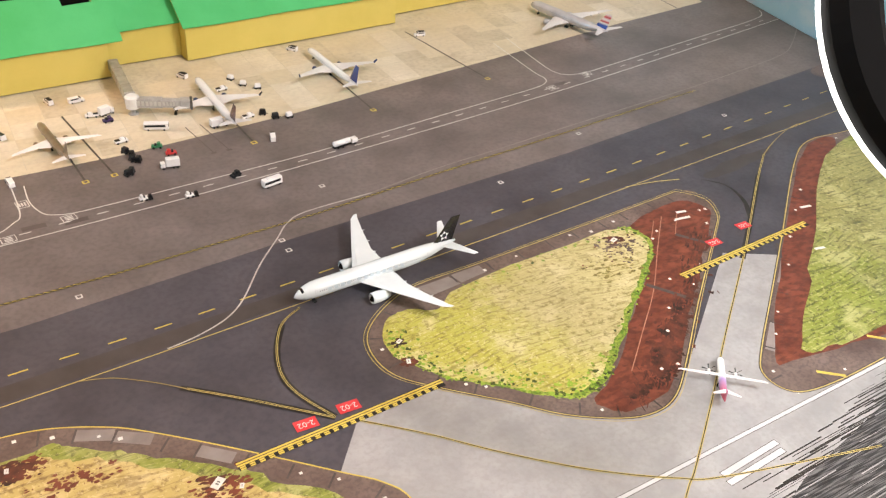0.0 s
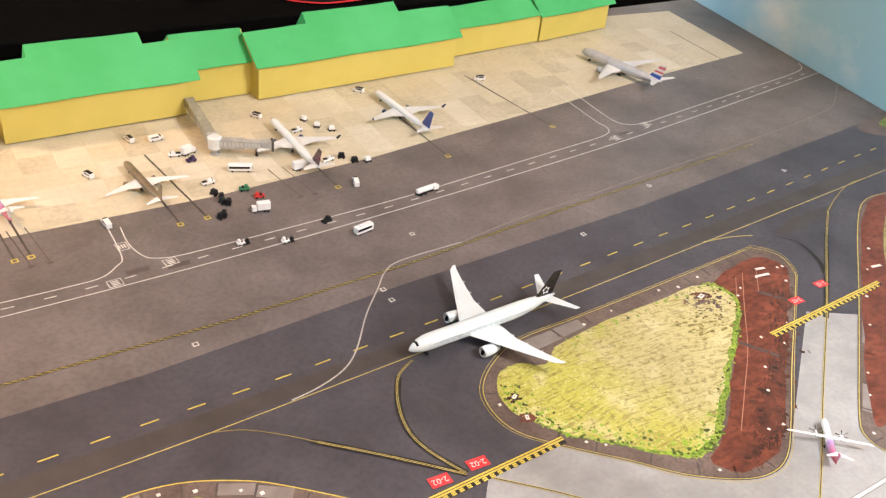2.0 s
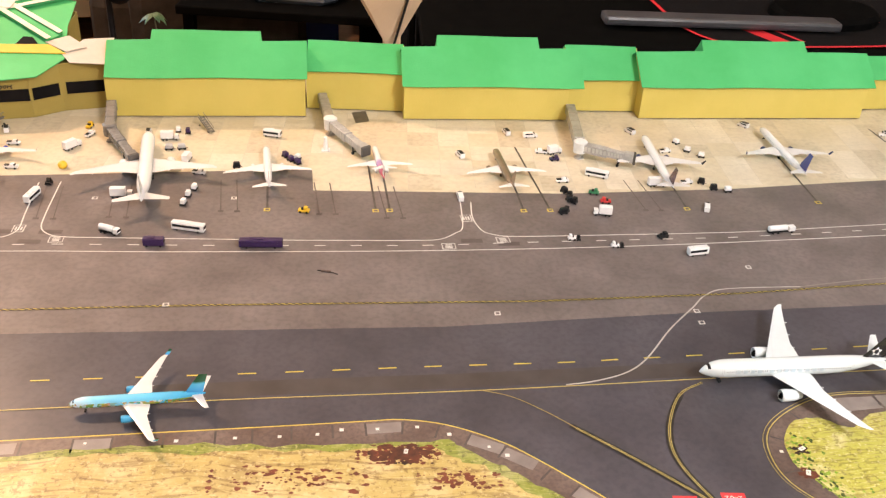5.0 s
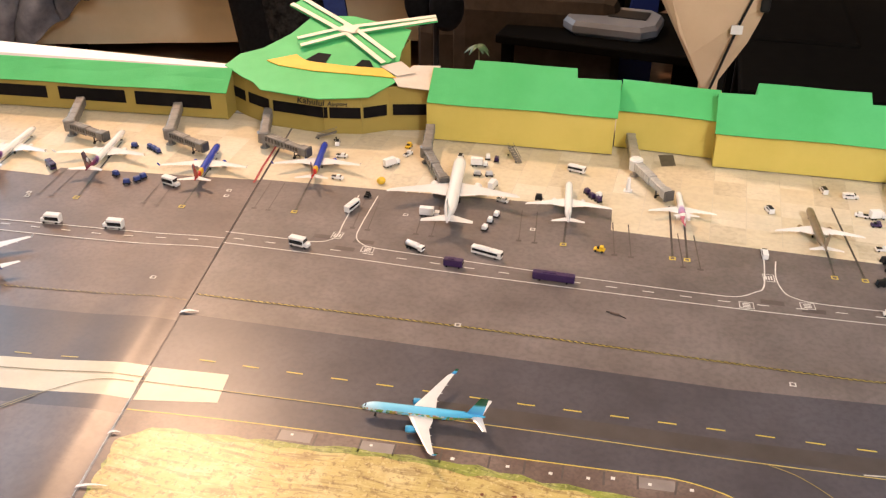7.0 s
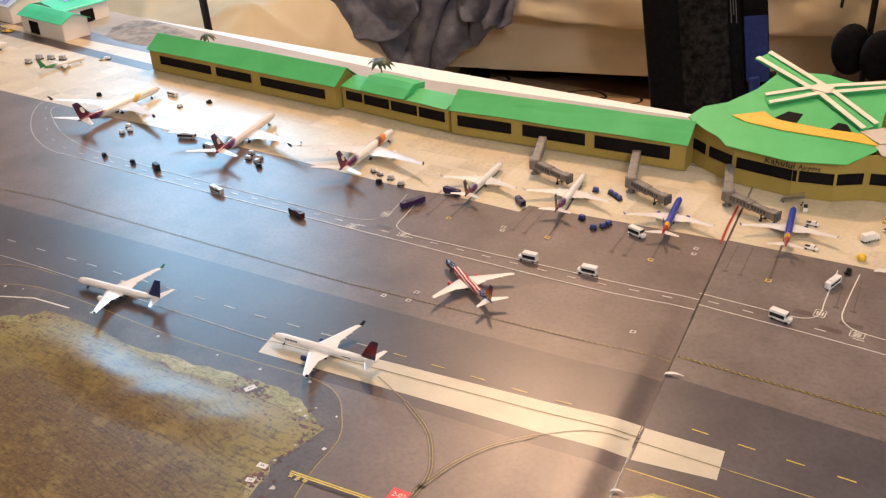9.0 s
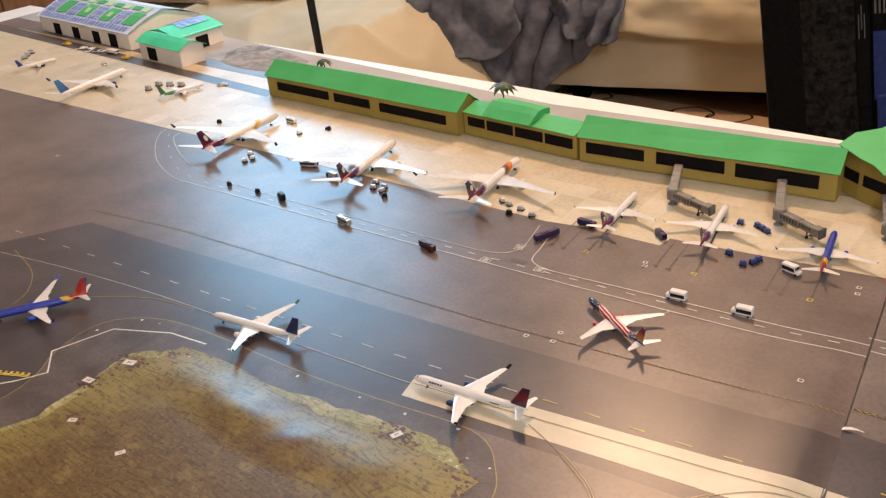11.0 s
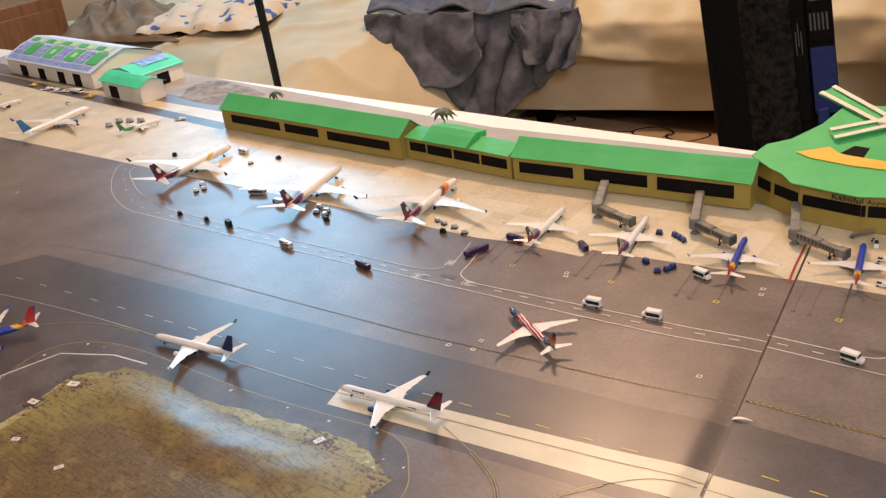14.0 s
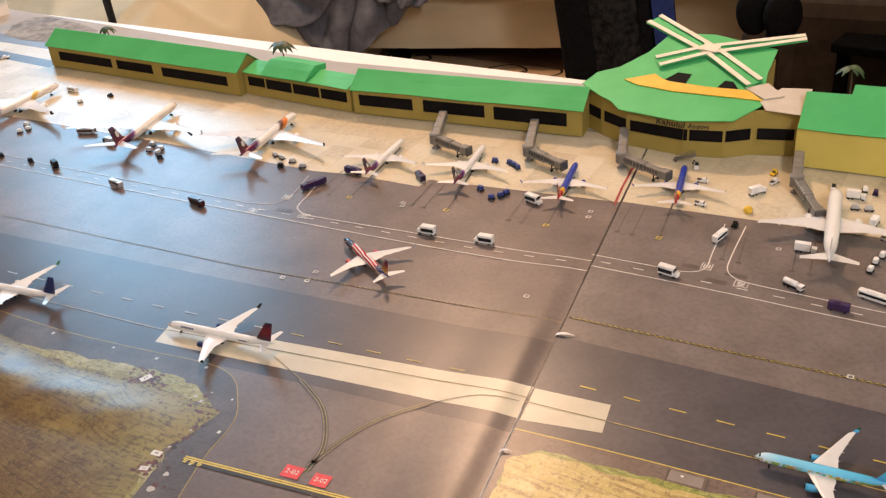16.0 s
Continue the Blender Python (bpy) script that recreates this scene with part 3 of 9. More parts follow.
for k in range(150):
    f = rnd.random()
    x, y = 0.465 - 0.085 * f + rnd.gauss(0, 0.006), -0.243 - 0.062 * f + rnd.gauss(0, 0.005)
    r = rnd.uniform(0.0006, 0.0034)
    bm.faces.new([bm.verts.new((x + r * rnd.uniform(0.3, 1.3) * math.cos(a), y + r * rnd.uniform(0.3, 1.4) * math.sin(a), (7.0 + 0.001 * k) * LAYER)) for a in np.linspace(0, 2 * math.pi, 9)[:-1]])
tagged(printed("burnt_soil", bm, DARKDIRT, mat_right, "black scorched streaks in the soil"), kind="stuff")
SOILMARK = print_mat("pale_soil_print", (0.30, 0.13, 0.08), (0.38, 0.20, 0.13), 60)
for pts in ([(0.545, -0.118), (0.500, -0.163), (0.452, -0.212), (0.405, -0.252), (0.362, -0.288)], [(0.532, -0.121), (0.487, -0.166), (0.470, -0.182)], [(0.563, -0.121), (0.535, -0.150)]):
    print_line("soil_track", pts, 0.0009, SOILMARK, mat_right, 7.0, 4)
rnd = random.Random(13)
bm = bmesh.new()
for k in range(240):
    f = rnd.random()
    c = Vector((0.565, -0.168)).lerp(Vector((0.372, -0.318)), f)
    p = c + Vector((-0.60, 0.80)) * abs(rnd.gauss(0, 0.010)) + Vector((0.79, 0.61)) * rnd.gauss(0, 0.004)
    ln = rnd.uniform(0.003, 0.013)
    a = rnd.gauss(0.62, 0.10)
    ribbon(bm, [(p.x, p.y), (p.x + ln * 0.5 * math.cos(a), p.y + ln * 0.5 * math.sin(a)), (p.x + ln * math.cos(a + 0.1), p.y + ln * math.sin(a + 0.1))], rnd.uniform(0.0005, 0.0024), (7.0 + 0.0012 * k) * LAYER)
tagged(printed("scorched_edge", bm, DARKDIRT, mat_right, "black scorched streaks along the soil's edge"), kind="stuff")
for x, y in ((0.590, -0.126), (0.553, -0.130), (0.522, -0.137), (0.509, -0.146), (0.478, -0.205), (0.424, -0.262), (0.386, -0.297), (0.447, -0.238)):
    e = 0.0013
    print_area("edge_light", [(x - e, y - e), (x + e, y - e), (x + e, y + e), (x - e, y + e)], WHITE, mat_right, 7.6)
for x, y, w in ((0.570, -0.120, 0.006), (0.563, -0.130, 0.009), (0.650, -0.232, 0.006), (0.700, -0.170, 0.007)):
    print_line("white_panel", [(x - w, y + 0.001), (x + w, y - 0.001)], 0.0035, WHITE, mat_right, 7.7, 0)
for a, b in (((0.452, -0.202), (0.472, -0.233)), ((0.535, -0.150), (0.556, -0.179)), ((0.600, -0.226), (0.618, -0.208))):
    print_line("dark_track", [a, b], 0.0045, DARKLINE, mat_right, 7.2, 0)
print_area("grass_fringe", ragged(ISLE_GRASS, 0.0025, 3), GREENERY, mat_right, 8, "green weeds at the edge of the dry grass")
cx, cy = 0.36, -0.19
print_area("island_grass", ragged([(cx - 0.0025 + (x - cx) * 0.992, cy + 0.0035 + (y - cy) * 0.972) for x, y in ISLE_GRASS], 0.0035, 5), GRASS, mat_right, 9, "dry yellow-green mown grass")
rnd = random.Random(44)
RIM = smooth_line(ISLE_GRASS, True, 6)
for ink, count, depth, seed in ((GREENERY, 420, 0.013, 1), (LEAFINK, 300, 0.010, 2), (DARKLEAF, 190, 0.008, 3)):
    bm = bmesh.new()
    for k in range(count):
        i = rnd.randrange(len(RIM))
        x, y = RIM[i]
        low_side = y < -0.155 and x < 0.36
        if not low_side and (x < 0.30 or rnd.random() < 0.62):
            continue
        to = Vector((0.36 - x, -0.20 - y)).normalized() * abs(rnd.gauss(0, depth * (1.0 if low_side else 0.45)))
        x, y, r = x + to.x + rnd.gauss(0, 0.0015), y + to.y + rnd.gauss(0, 0.0015), rnd.uniform(0.0006, 0.0021)
        bm.faces.new([bm.verts.new((x + r * rnd.uniform(0.4, 1.4) * math.cos(a), y + r * rnd.uniform(0.4, 1.4) * math.sin(a), (9.2 + 0.15 * seed + 0.0003 * k) * LAYER)) for a in np.linspace(0, 2 * math.pi, 8)[:-1]])
    tagged(printed("green_tufts", bm, ink, mat_right, "green weeds at the rim of the dry grass"), kind="stuff")
print_line("edge_border", ISLE_EDGE + ISLE_EDGE[:1], 0.0026, DARKLINE, mat_right, 9.8, 4)
print_line("edge_line", ISLE_EDGE + ISLE_EDGE[:1], 0.0009, DULLYELLOW, mat_right, 10.2, 4)
print_line("edge_line", [(0.36 + (x - 0.36) * 1.016, -0.2 + (y + 0.2) * 1.025) for x, y in ISLE_EDGE + ISLE_EDGE[:1]], 0.0005, DULLYELLOW, mat_right, 10, 4)
FAR_EDGE = [(1.32, -0.05), (1.0, -0.060), (0.893, -0.066), (0.825, -0.064), (0.764, -0.097), (0.639, -0.194), (0.548, -0.264), (0.479, -0.317), (0.458, -0.338), (0.458, -0.359), (0.474, -0.371), (0.516, -0.374), (0.567, -0.372)]
print_area("island_shoulder", smooth_line(FAR_EDGE, False, 4) + [(1.32, -0.351)], SHOULDER, mat_right, 5, "brown paved shoulder")
print_area("red_soil", ragged([(0.795, -0.082), (0.86, -0.076), (0.72, -0.19), (0.60, -0.28), (0.68, -0.345), (0.60, -0.352), (0.504, -0.340), (0.483, -0.327), (0.608, -0.223)], 0.003, 7), DIRT, mat_right, 6, "bare red soil")
print_area("island_grass", ragged([(0.855, -0.081), (1.1, -0.08), (1.25, -0.1), (1.25, -0.3), (0.62, -0.341), (0.543, -0.342), (0.512, -0.332), (0.579, -0.279), (0.678, -0.200)], 0.005, 8), SCRUB, mat_right, 7, "green and yellow scrub grass")
print_line("edge_border", FAR_EDGE, 0.0028, DARKLINE, mat_right, 7.8, 4)
print_line("edge_line", FAR_EDGE, 0.0010, DULLYELLOW, mat_right, 8.2, 4)
# small island beside the sky panel
print_area("island_shoulder", smooth_line([(1.0, 0.085), (1.06, 0.10), (1.2, 0.12), (1.2, 0.03), (1.05, 0.04), (1.0, 0.06)], True, 4), SHOULDER, mat_right, 5)
print_area("island_grass", ragged([(1.05, 0.085), (1.2, 0.11), (1.2, 0.045), (1.07, 0.055)], 0.003, 12), GREENERY, mat_right, 6)

SW_EDGE = [(-0.521, -0.175), (-0.407, -0.163), (-0.195, -0.147), (-0.12, -0.141), (-0.089, -0.139), (-0.055, -0.145), (-0.018, -0.162), (0.008, -0.181), (0.056, -0.224), (0.110, -0.276), (0.133, -0.299), (0.143, -0.325), (0.14, -0.40), (0.12, -0.50)]
SW_GRASS = [(-0.500, -0.198), (-0.485, -0.189), (-0.437, -0.183), (-0.369, -0.175), (-0.300, -0.168), (-0.233, -0.166), (-0.150, -0.165), (-0.067, -0.161), (-0.046, -0.171), (-0.022, -0.185), (0.005, -0.206), (0.043, -0.238), (0.066, -0.261), (0.107, -0.305), (0.11, -0.40), (0.08, -0.50), (0.05, -0.585)]
SW_SEAM = [(seam_x(y) + 0.008, y) for y in (-0.588, -0.48, -0.38, -0.31, -0.265, -0.236, -0.218, -0.208)]
print_area("island_shoulder", smooth_line(SW_EDGE, False, 4) + [(0.10, -0.597), (seam_x(-0.597) + 0.003, -0.597)], SHOULDER, mat_right, 5, "brown paved shoulder")
print_area("grass_fringe", ragged(SW_GRASS + SW_SEAM, 0.005, 13), SCRUB, mat_right, 6, "green weeds at the edge of the dry grass")
print_area("island_grass", ragged([(x - 0.006, y - 0.007) for x, y in SW_GRASS[1:-1]] + [(0.04, -0.592)] + SW_SEAM, 0.006, 14), GRASSR, mat_right, 7, "dry yellow-green mown grass")
print_line("edge_line", SW_EDGE, 0.0011, YELLOW, mat_right, 8, 4)



def soil_cluster(cx, cy, rx, ry, count, seed, ink, parent, layer):
    """Bare earth showing through the grass in many small ragged flecks."""
    rnd = random.Random(seed)
    bm = bmesh.new()
    for k in range(count):
        x, y, r = cx + max(-1.8, min(1.8, rnd.gauss(0, 1))) * rx, cy + max(-1.8, min(1.8, rnd.gauss(0, 1))) * ry, rnd.uniform(0.0006, 0.0026) * rnd.random() ** 0.5
        st = rnd.uniform(1.0, 2.2)
        bm.faces.new([bm.verts.new((x + r * st * rnd.uniform(0.5, 1.3) * math.cos(a), y + r * rnd.uniform(0.5, 1.3) * math.sin(a), (layer + 0.004 * k) * LAYER)) for a in np.linspace(0, 2 * math.pi, 9)[:-1]])
    tagged(printed("soil_flecks", bm, ink, parent, "flecks of bare red earth"), kind="stuff")


for cx, cy, rx, ry, count, seed, ink, parent, layer in ((-0.093, -0.176, 0.016, 0.005, 170, 1, DIRT, mat_right, 7.6), (-0.090, -0.176, 0.012, 0.005, 190, 2, DARKDIRT, mat_right, 8.3), (-0.05, -0.200, 0.016, 0.005, 90, 3, DIRT, mat_right, 7.6), (-0.17, -0.200, 0.030, 0.007, 110, 4, DIRT, mat_right, 7.6),
                                               (0.035, -0.255, 0.010, 0.010, 110, 6, DIRT, mat_right, 7.6), (0.470, -0.140, 0.011, 0.007, 110, 8, SHOULDER, mat_right, 9.4), (0.44, -0.165, 0.014, 0.011, 90, 9, GRASS2, mat_right, 9.4),
                                               (-0.795, -0.319, 0.014, 0.008, 90, 21, DARKDIRT, mat_left, 9.3), (-0.864, -0.264, 0.014, 0.006, 80, 22, DARKDIRT, mat_left, 9.3), (-1.146, -0.299, 0.013, 0.006, 80, 23, DARKDIRT, mat_left, 9.3),
                                               (-1.189, -0.336, 0.012, 0.008, 80, 24, DARKDIRT, mat_left, 9.3), (-1.198, -0.380, 0.009, 0.011, 70, 25, DARKDIRT, mat_left, 9.3), (-0.780, -0.290, 0.008, 0.012, 70, 26, DARKDIRT, mat_left, 9.3)):
    soil_cluster(cx, cy, rx, ry, count, seed, ink, parent, layer)
LG = [(-1.19, -0.445), (-1.196, -0.378), (-1.206, -0.330), (-1.170, -0.296), (-1.126, -0.282), (-1.043, -0.280), (-0.969, -0.268), (-0.901, -0.257), (-0.846, -0.250), (-0.802, -0.256), (-0.770, -0.276), (-0.775, -0.315), (-0.765, -0.351), (-0.74, -0.42), (-0.70, -0.52), (-0.68, -0.585), (-1.18, -0.585)]
LEFT_EDGE = [(-1.25, -0.60), (-1.249, -0.433), (-1.283, -0.369), (-1.290, -0.307), (-1.245, -0.267), (-1.169, -0.251), (-1.012, -0.244), (-0.903, -0.231), (-0.826, -0.220), (-0.790, -0.226), (-0.766, -0.246), (-0.745, -0.275), (-0.735, -0.327), (-0.70, -0.43), (-0.66, -0.56)]
print_area("island_shoulder", smooth_line(LEFT_EDGE, False, 4) + [(-0.66, -0.598), (-1.25, -0.598)], SHOULDER2, mat_left, 5, "brown paved shoulder")
print_area("island_grass", ragged(LG, 0.006, 21), PALEFRINGE, mat_left, 6, "dry yellow-green grass at the island's edge")
cx, cy = -1.0, -0.44
print_area("island_grass", ragged([(cx + (x - cx) * 0.965, cy + (y - cy) * 0.91) for x, y in LG], 0.014, 22), GRASS2, mat_left, 7, "dull brown-green grass")
print_line("edge_line", LEFT_EDGE, 0.0011, OLDYELLOW, mat_left, 8, 4)
print_line("edge_line", [(x * 0.994 - 0.006, y * 1.02 - 0.003) for x, y in LEFT_EDGE[2:]], 0.0006, SMUDGE, mat_left, 8.4, 4)
print_line("white_kerb_line", [(-1.30, -0.47), (-1.265, -0.425), (-1.250, -0.398), (-1.286, -0.373), (-1.266, -0.307), (-1.200, -0.275), (-1.146, -0.267)], 0.0022, WHITE, mat_left, 9, 0)

# cream strip across both mats
print_area("cream_strip", [(-0.903, -0.216), (-0.913, -0.182), (-0.533, -0.119), (seam_x(-0.14) - 0.003, -0.119), (seam_x(-0.16) - 0.003, -0.162)], STRIP, mat_left, 3, "cream concrete strip")
print_area("cream_strip", [(seam_x(-0.12) + 0.002, -0.120), (-0.4615, -0.1125), (-0.4545, -0.1485), (seam_x(-0.162) + 0.002, -0.163)], STRIP, mat_right, 3, "cream concrete strip")

# solid taxi lines
print_line("centre_line", MID_L[:5] + [(-0.905, -0.195)], 0.0010, WHITE2, mat_left, 10)
print_line("centre_line", [(-0.905, -0.195), (-0.75, -0.170), (-0.64, -0.152), (-0.527, -0.134)], 0.0013, OLIVELINE, mat_left, 10)
print_line("centre_line", MID_R[:2], 0.0011, OLIVELINE, mat_right, 10)
print_line("centre_line", MID_R[1:], 0.0010, DULLYELLOW, mat_right, 10)
CURVE_A = [(0.159, -0.095), (0.137, -0.109), (0.121, -0.137), (0.113, -0.167), (0.116, -0.193), (0.130, -0.2265)]
CURVE_B = [(-0.025, -0.105), (-0.001, -0.113), (0.024, -0.131), (0.044, -0.149), (0.084, -0.184), (0.130, -0.2275)]
CURVE_C = [(0.885, -0.026), (0.835, -0.029), (0.786, -0.047), (0.720, -0.091), (0.664, -0.132), (0.589, -0.192), (0.530, -0.236), (0.461, -0.292), (0.402, -0.339), (0.335, -0.390), (0.310, -0.407), (0.20, -0.49)]
CURVE_D = [(0.144, -0.238), (0.183, -0.274), (0.215, -0.308), (0.253, -0.344), (0.284, -0.369), (0.317, -0.391), (0.349, -0.406), (0.477, -0.439)]
LCURVE_1 = [(-0.649, -0.295), (-0.652, -0.27), (-0.665, -0.247), (-0.689, -0.222), (-0.728, -0.201), (-0.775, -0.184)]
LCURVE_2 = [(-0.651, -0.290), (-0.643, -0.245), (-0.628, -0.210), (-0.603, -0.178), (-0.57, -0.152), (-0.534, -0.142)]
CURVE_C[3:7] = [(0.748, -0.066), (0.692, -0.109), (0.627, -0.162), (0.575, -0.204)]
for line, mat in ((CURVE_A[1:], mat_right), ([(0.040, -0.146), (0.058, -0.161), (0.088, -0.188), (0.130, -0.2275)], mat_right), ([(0.705, -0.098), (0.692, -0.109), (0.627, -0.162), (0.565, -0.211)], mat_right)):
    print_line("dark_border", line, 0.0056, BLACKINK, mat, 11, label="black border of a taxi line")
for line in (LCURVE_1[4:], LCURVE_2[3:]):
    print_line("strip_curve", line, 0.0010, OLIVELINE, mat_left, 11.5)
print_line("taxi_curve", CURVE_B[:4], 0.0009, OLDYELLOW, mat_right, 11.5)
print_line("taxi_curve", CURVE_C[:4], 0.0011, OLDYELLOW, mat_right, 11.5)
for line, mat in ((CURVE_A, mat_right), (CURVE_B[3:], mat_right), (CURVE_C[3:], mat_right), (CURVE_D, mat_right), (LCURVE_1[:5], mat_left), (LCURVE_2[:4], mat_left)):
    print_line("taxi_curve", line, 0.0018 if mat is mat_right else 0.0031, OLDYELLOW if mat is mat_left else DULLYELLOW, mat, 12)
    print_line("curve_core", line, 0.0007 if mat is mat_right else 0.0018, BLACKINK, mat, 12.5)
for line in (LCURVE_1[:5], LCURVE_2[:4]):
    print_line("dark_border", line, 0.0058, DARKLINE, mat_left, 11, label="dark border of a taxi line")
print_area("dark_guide", smooth_line([(0.637, -0.078), (0.655, -0.099), (0.6495, -0.134), (0.627, -0.165), (0.6255, -0.160), (0.6455, -0.131), (0.6525, -0.101)], True, 4), BLACKINK, mat_right, 9)
print_area("rubber_streak", ragged([(0.646, -0.075), (0.686, -0.060), (0.745, -0.057), (0.777, -0.055), (0.735, -0.072), (0.665, -0.081)], 0.004, 41), RUBBER, mat_right, 3)
for a, b in (((0.499, -0.358), (0.517, -0.373)), ((0.577, -0.346), (0.589, -0.357))):
    print_line("yellow_bar", [a, b], 0.0030, YELLOW, mat_right, 9, 0)
print_line("taxi_curve", [(0.55, -0.056), (0.585, -0.060), (0.615, -0.068)], 0.0012, DULLYELLOW, mat_right, 9)
print_line("taxi_curve", [(-1.574, -0.268), (-1.495, -0.286), (-1.447, -0.316), (-1.43, -0.345)], 0.0011, OLDYELLOW, mat_left, 9)
print_line("taxi_curve", [(-1.40, -0.33), (-1.359, -0.281), (-1.286, -0.240), (-1.22, -0.228)], 0.0011, OLDYELLOW, mat_left, 9)
SERVICE = [(1.118, 0.214), (1.061, 0.172), (1.015, 0.146), (0.938, 0.130), (0.798, 0.110), (0.679, 0.097), (0.571, 0.085), (0.474, 0.073), (0.387, 0.064), (0.30, 0.048), (0.225, 0.043), (0.200, 0.031), (0.183, 0.012), (0.152, -0.022), (0.121, -0.063), (0.099, -0.082), (0.071, -0.093), (0.045, -0.098)]
print_line("grey_service_line", SERVICE[:10], 0.0015, FADED, mat_right, 9, 5, "faded grey service line")
print_line("grey_service_line", SERVICE[9:], 0.0014, WHITE2, mat_right, 9, 5, "faded grey service line")

# yellow dashes on the taxiway
dash_r = [(-0.56, -0.1035), (-0.447, -0.098), (-0.211, -0.0848), (-0.06, -0.0748), (0.0505, -0.0692), (0.1247, -0.0625), (0.278, -0.0494), (0.396, -0.0377), (0.60, -0.0178), (0.92, 0.022), (1.2, 0.055)]
dash_l = [(-1.75, -0.247), (-1.53, -0.2244), (-1.243, -0.196), (-0.9525, -0.1677), (-0.777, -0.1455), (-0.6485, -0.132), (-0.545, -0.119)]
spots = [-0.2114 - 0.0395 * k for k in range(8)] + [-0.2114 + 0.0374 * k for k in range(1, 10)] + [0.1630, 0.2014, 0.2397] + [0.278 + 0.0400 * k for k in range(22)]
for x in spots:
    if x - 0.0073 < seam_x(at_x(dash_r, x)) + 0.002:
        continue
    print_line("yellow_dash", [(x - 0.0073, at_x(dash_r, x - 0.0073)), (x + 0.0073, at_x(dash_r, x + 0.0073))], 0.0014, YELLOW, mat_right, 9, 0)
# dashes left of -0.82 are whitish: the window's sheen is put into their ink
for x in [-0.6055 - 0.043 * k for k in range(15)] + [-1.243 - 0.055 * k for k in range(8)]:
    print_line("yellow_dash", [(x - 0.0078, at_x(dash_l, x - 0.0078)), (x + 0.0078, at_x(dash_l, x + 0.0078))], 0.0013, DULLYELLOW if x > -0.82 else WHITE2, mat_left, 9, 0)

# the black and yellow boundary line, dash by dash
for line, mat, x0, x1 in ((DASH_R, mat_right, -0.548, 0.80), (DASH_L, mat_left, -1.6, -0.547)):
    # left line in weaker ink: window glare on the mat put into the colour
    print_line("boundary_line", [(x, at_x(line, x)) for x in np.arange(max(x0, -0.98), x1, 0.02)], 0.0026 if mat is mat_right else 0.0014, BLACKINK if mat is mat_right else DARKLINE, mat, 8, 0, "black boundary line")
    bm = bmesh.new()
    for x in np.arange(x0 + 0.002, x1 - 0.005, 0.0062):
        ribbon(bm, [(x, at_x(line, x) + 0.0004), (x + 0.0034, at_x(line, x + 0.0034) + 0.0004)], 0.0008, 9 * LAYER)
        ribbon(bm, [(x + 0.0026, at_x(line, x + 0.0026) - 0.0007), (x + 0.0060, at_x(line, x + 0.0060) - 0.0007)], 0.0006, 9 * LAYER)
    tagged(printed("boundary_dashes", bm, OLDYELLOW if mat is mat_left else YELLOW, mat), kind="stuff")

# far left stretch thin and pale, painted as if washed out by window glare
print_line("boundary_line", [(x, at_x(DASH_L, x)) for x in np.arange(-1.6, -0.97, 0.02)], 0.0009, SMUDGE, mat_left, 8, 0, "worn boundary line")

# hold bars with black squares, and their red signs
def hold_bar(a, b, mat, width=0.0085):
    a, b = Vector(a), Vector(b)
    d = (b - a).normalized()
    s = Vector((-d.y, d.x))
    bar = print_line("hold_bar", [a, b], width, BLACKINK, mat, 13, 0, "black and yellow striped hold bar")
    for o in (width * 0.34, width * 0.06):
        bar_line = ribbon(bmesh.new(), [a + s * o, b + s * o], width * 0.2, 14 * LAYER)
        printed("stripe", bar_line, YELLOW, bar)
    bm = bmesh.new()
    n = int((b - a).length / 0.0072)
    for k in range(n):
        for row in (-0.18, -0.40):
            p = a + d * (0.001 + k * 0.0072 + (0.0 if row < -0.3 else 0.0)) + s * width * row
            ribbon(bm, [p, p + d * 0.0040], width * 0.17, 14 * LAYER)
    printed("squares", bm, YELLOW, bar)
    return bar


hold_bar((0.050, -0.2405), (0.220, -0.2305), mat_right)
hold_bar((0.491, -0.2075), (0.674, -0.1935), mat_right)
hold_bar((-0.752, -0.3285), (-0.575, -0.302), mat_left, 0.008)
hold_bar((-1.262, -0.412), (-1.32, -0.44), mat_left, 0.008)


def painted_sign(x, y, turn, text, mat, w=0.0175, h=0.0105):
    sign = part("hold_sign", slab(bmesh.new(), [(-w / 2, -h / 2), (w / 2, -h / 2), (w / 2, h / 2), (-w / 2, h / 2)], 0, 0.00002), REDINK, None)
    sign.parent = mat
    sign.matrix_world = pose(x, y, 14 * LAYER, 0, 0, turn)
    sign["label"] = "red painted hold sign"
    cu = bpy.data.curves.new("sign_text", "FONT")
    cu.body, cu.size, cu.align_x, cu.align_y = text, min(h * 0.9, w * 0.42), "CENTER", "CENTER"
    tmp = new("sign_text", cu)
    bpy.context.view_layer.update()
    me = bpy.data.meshes.new_from_object(tmp.evaluated_get(bpy.context.evaluated_depsgraph_get()))
    bpy.data.objects.remove(tmp)
    me.materials.clear()
    me.materials.append(WHITE)
    txt = new("sign_text", me)
    txt.parent = sign
    txt.matrix_basis = pose(0, 0, 0.00006)


painted_sign(0.1435, -0.2215, 178, "2-02", mat_right)
painted_sign(0.1080, -0.2240, 178, "2-02", mat_right)
painted_sign(0.560, -0.178, 180, "2-02", mat_right, 0.016, 0.010)
painted_sign(0.610, -0.168, 180, "2-02", mat_right, 0.016, 0.010)
painted_sign(-0.6585, -0.300, 8, "2-02", mat_left, 0.0165, 0.0135)
painted_sign(-0.6315, -0.2975, 8, "2-02", mat_left, 0.0155, 0.0135)

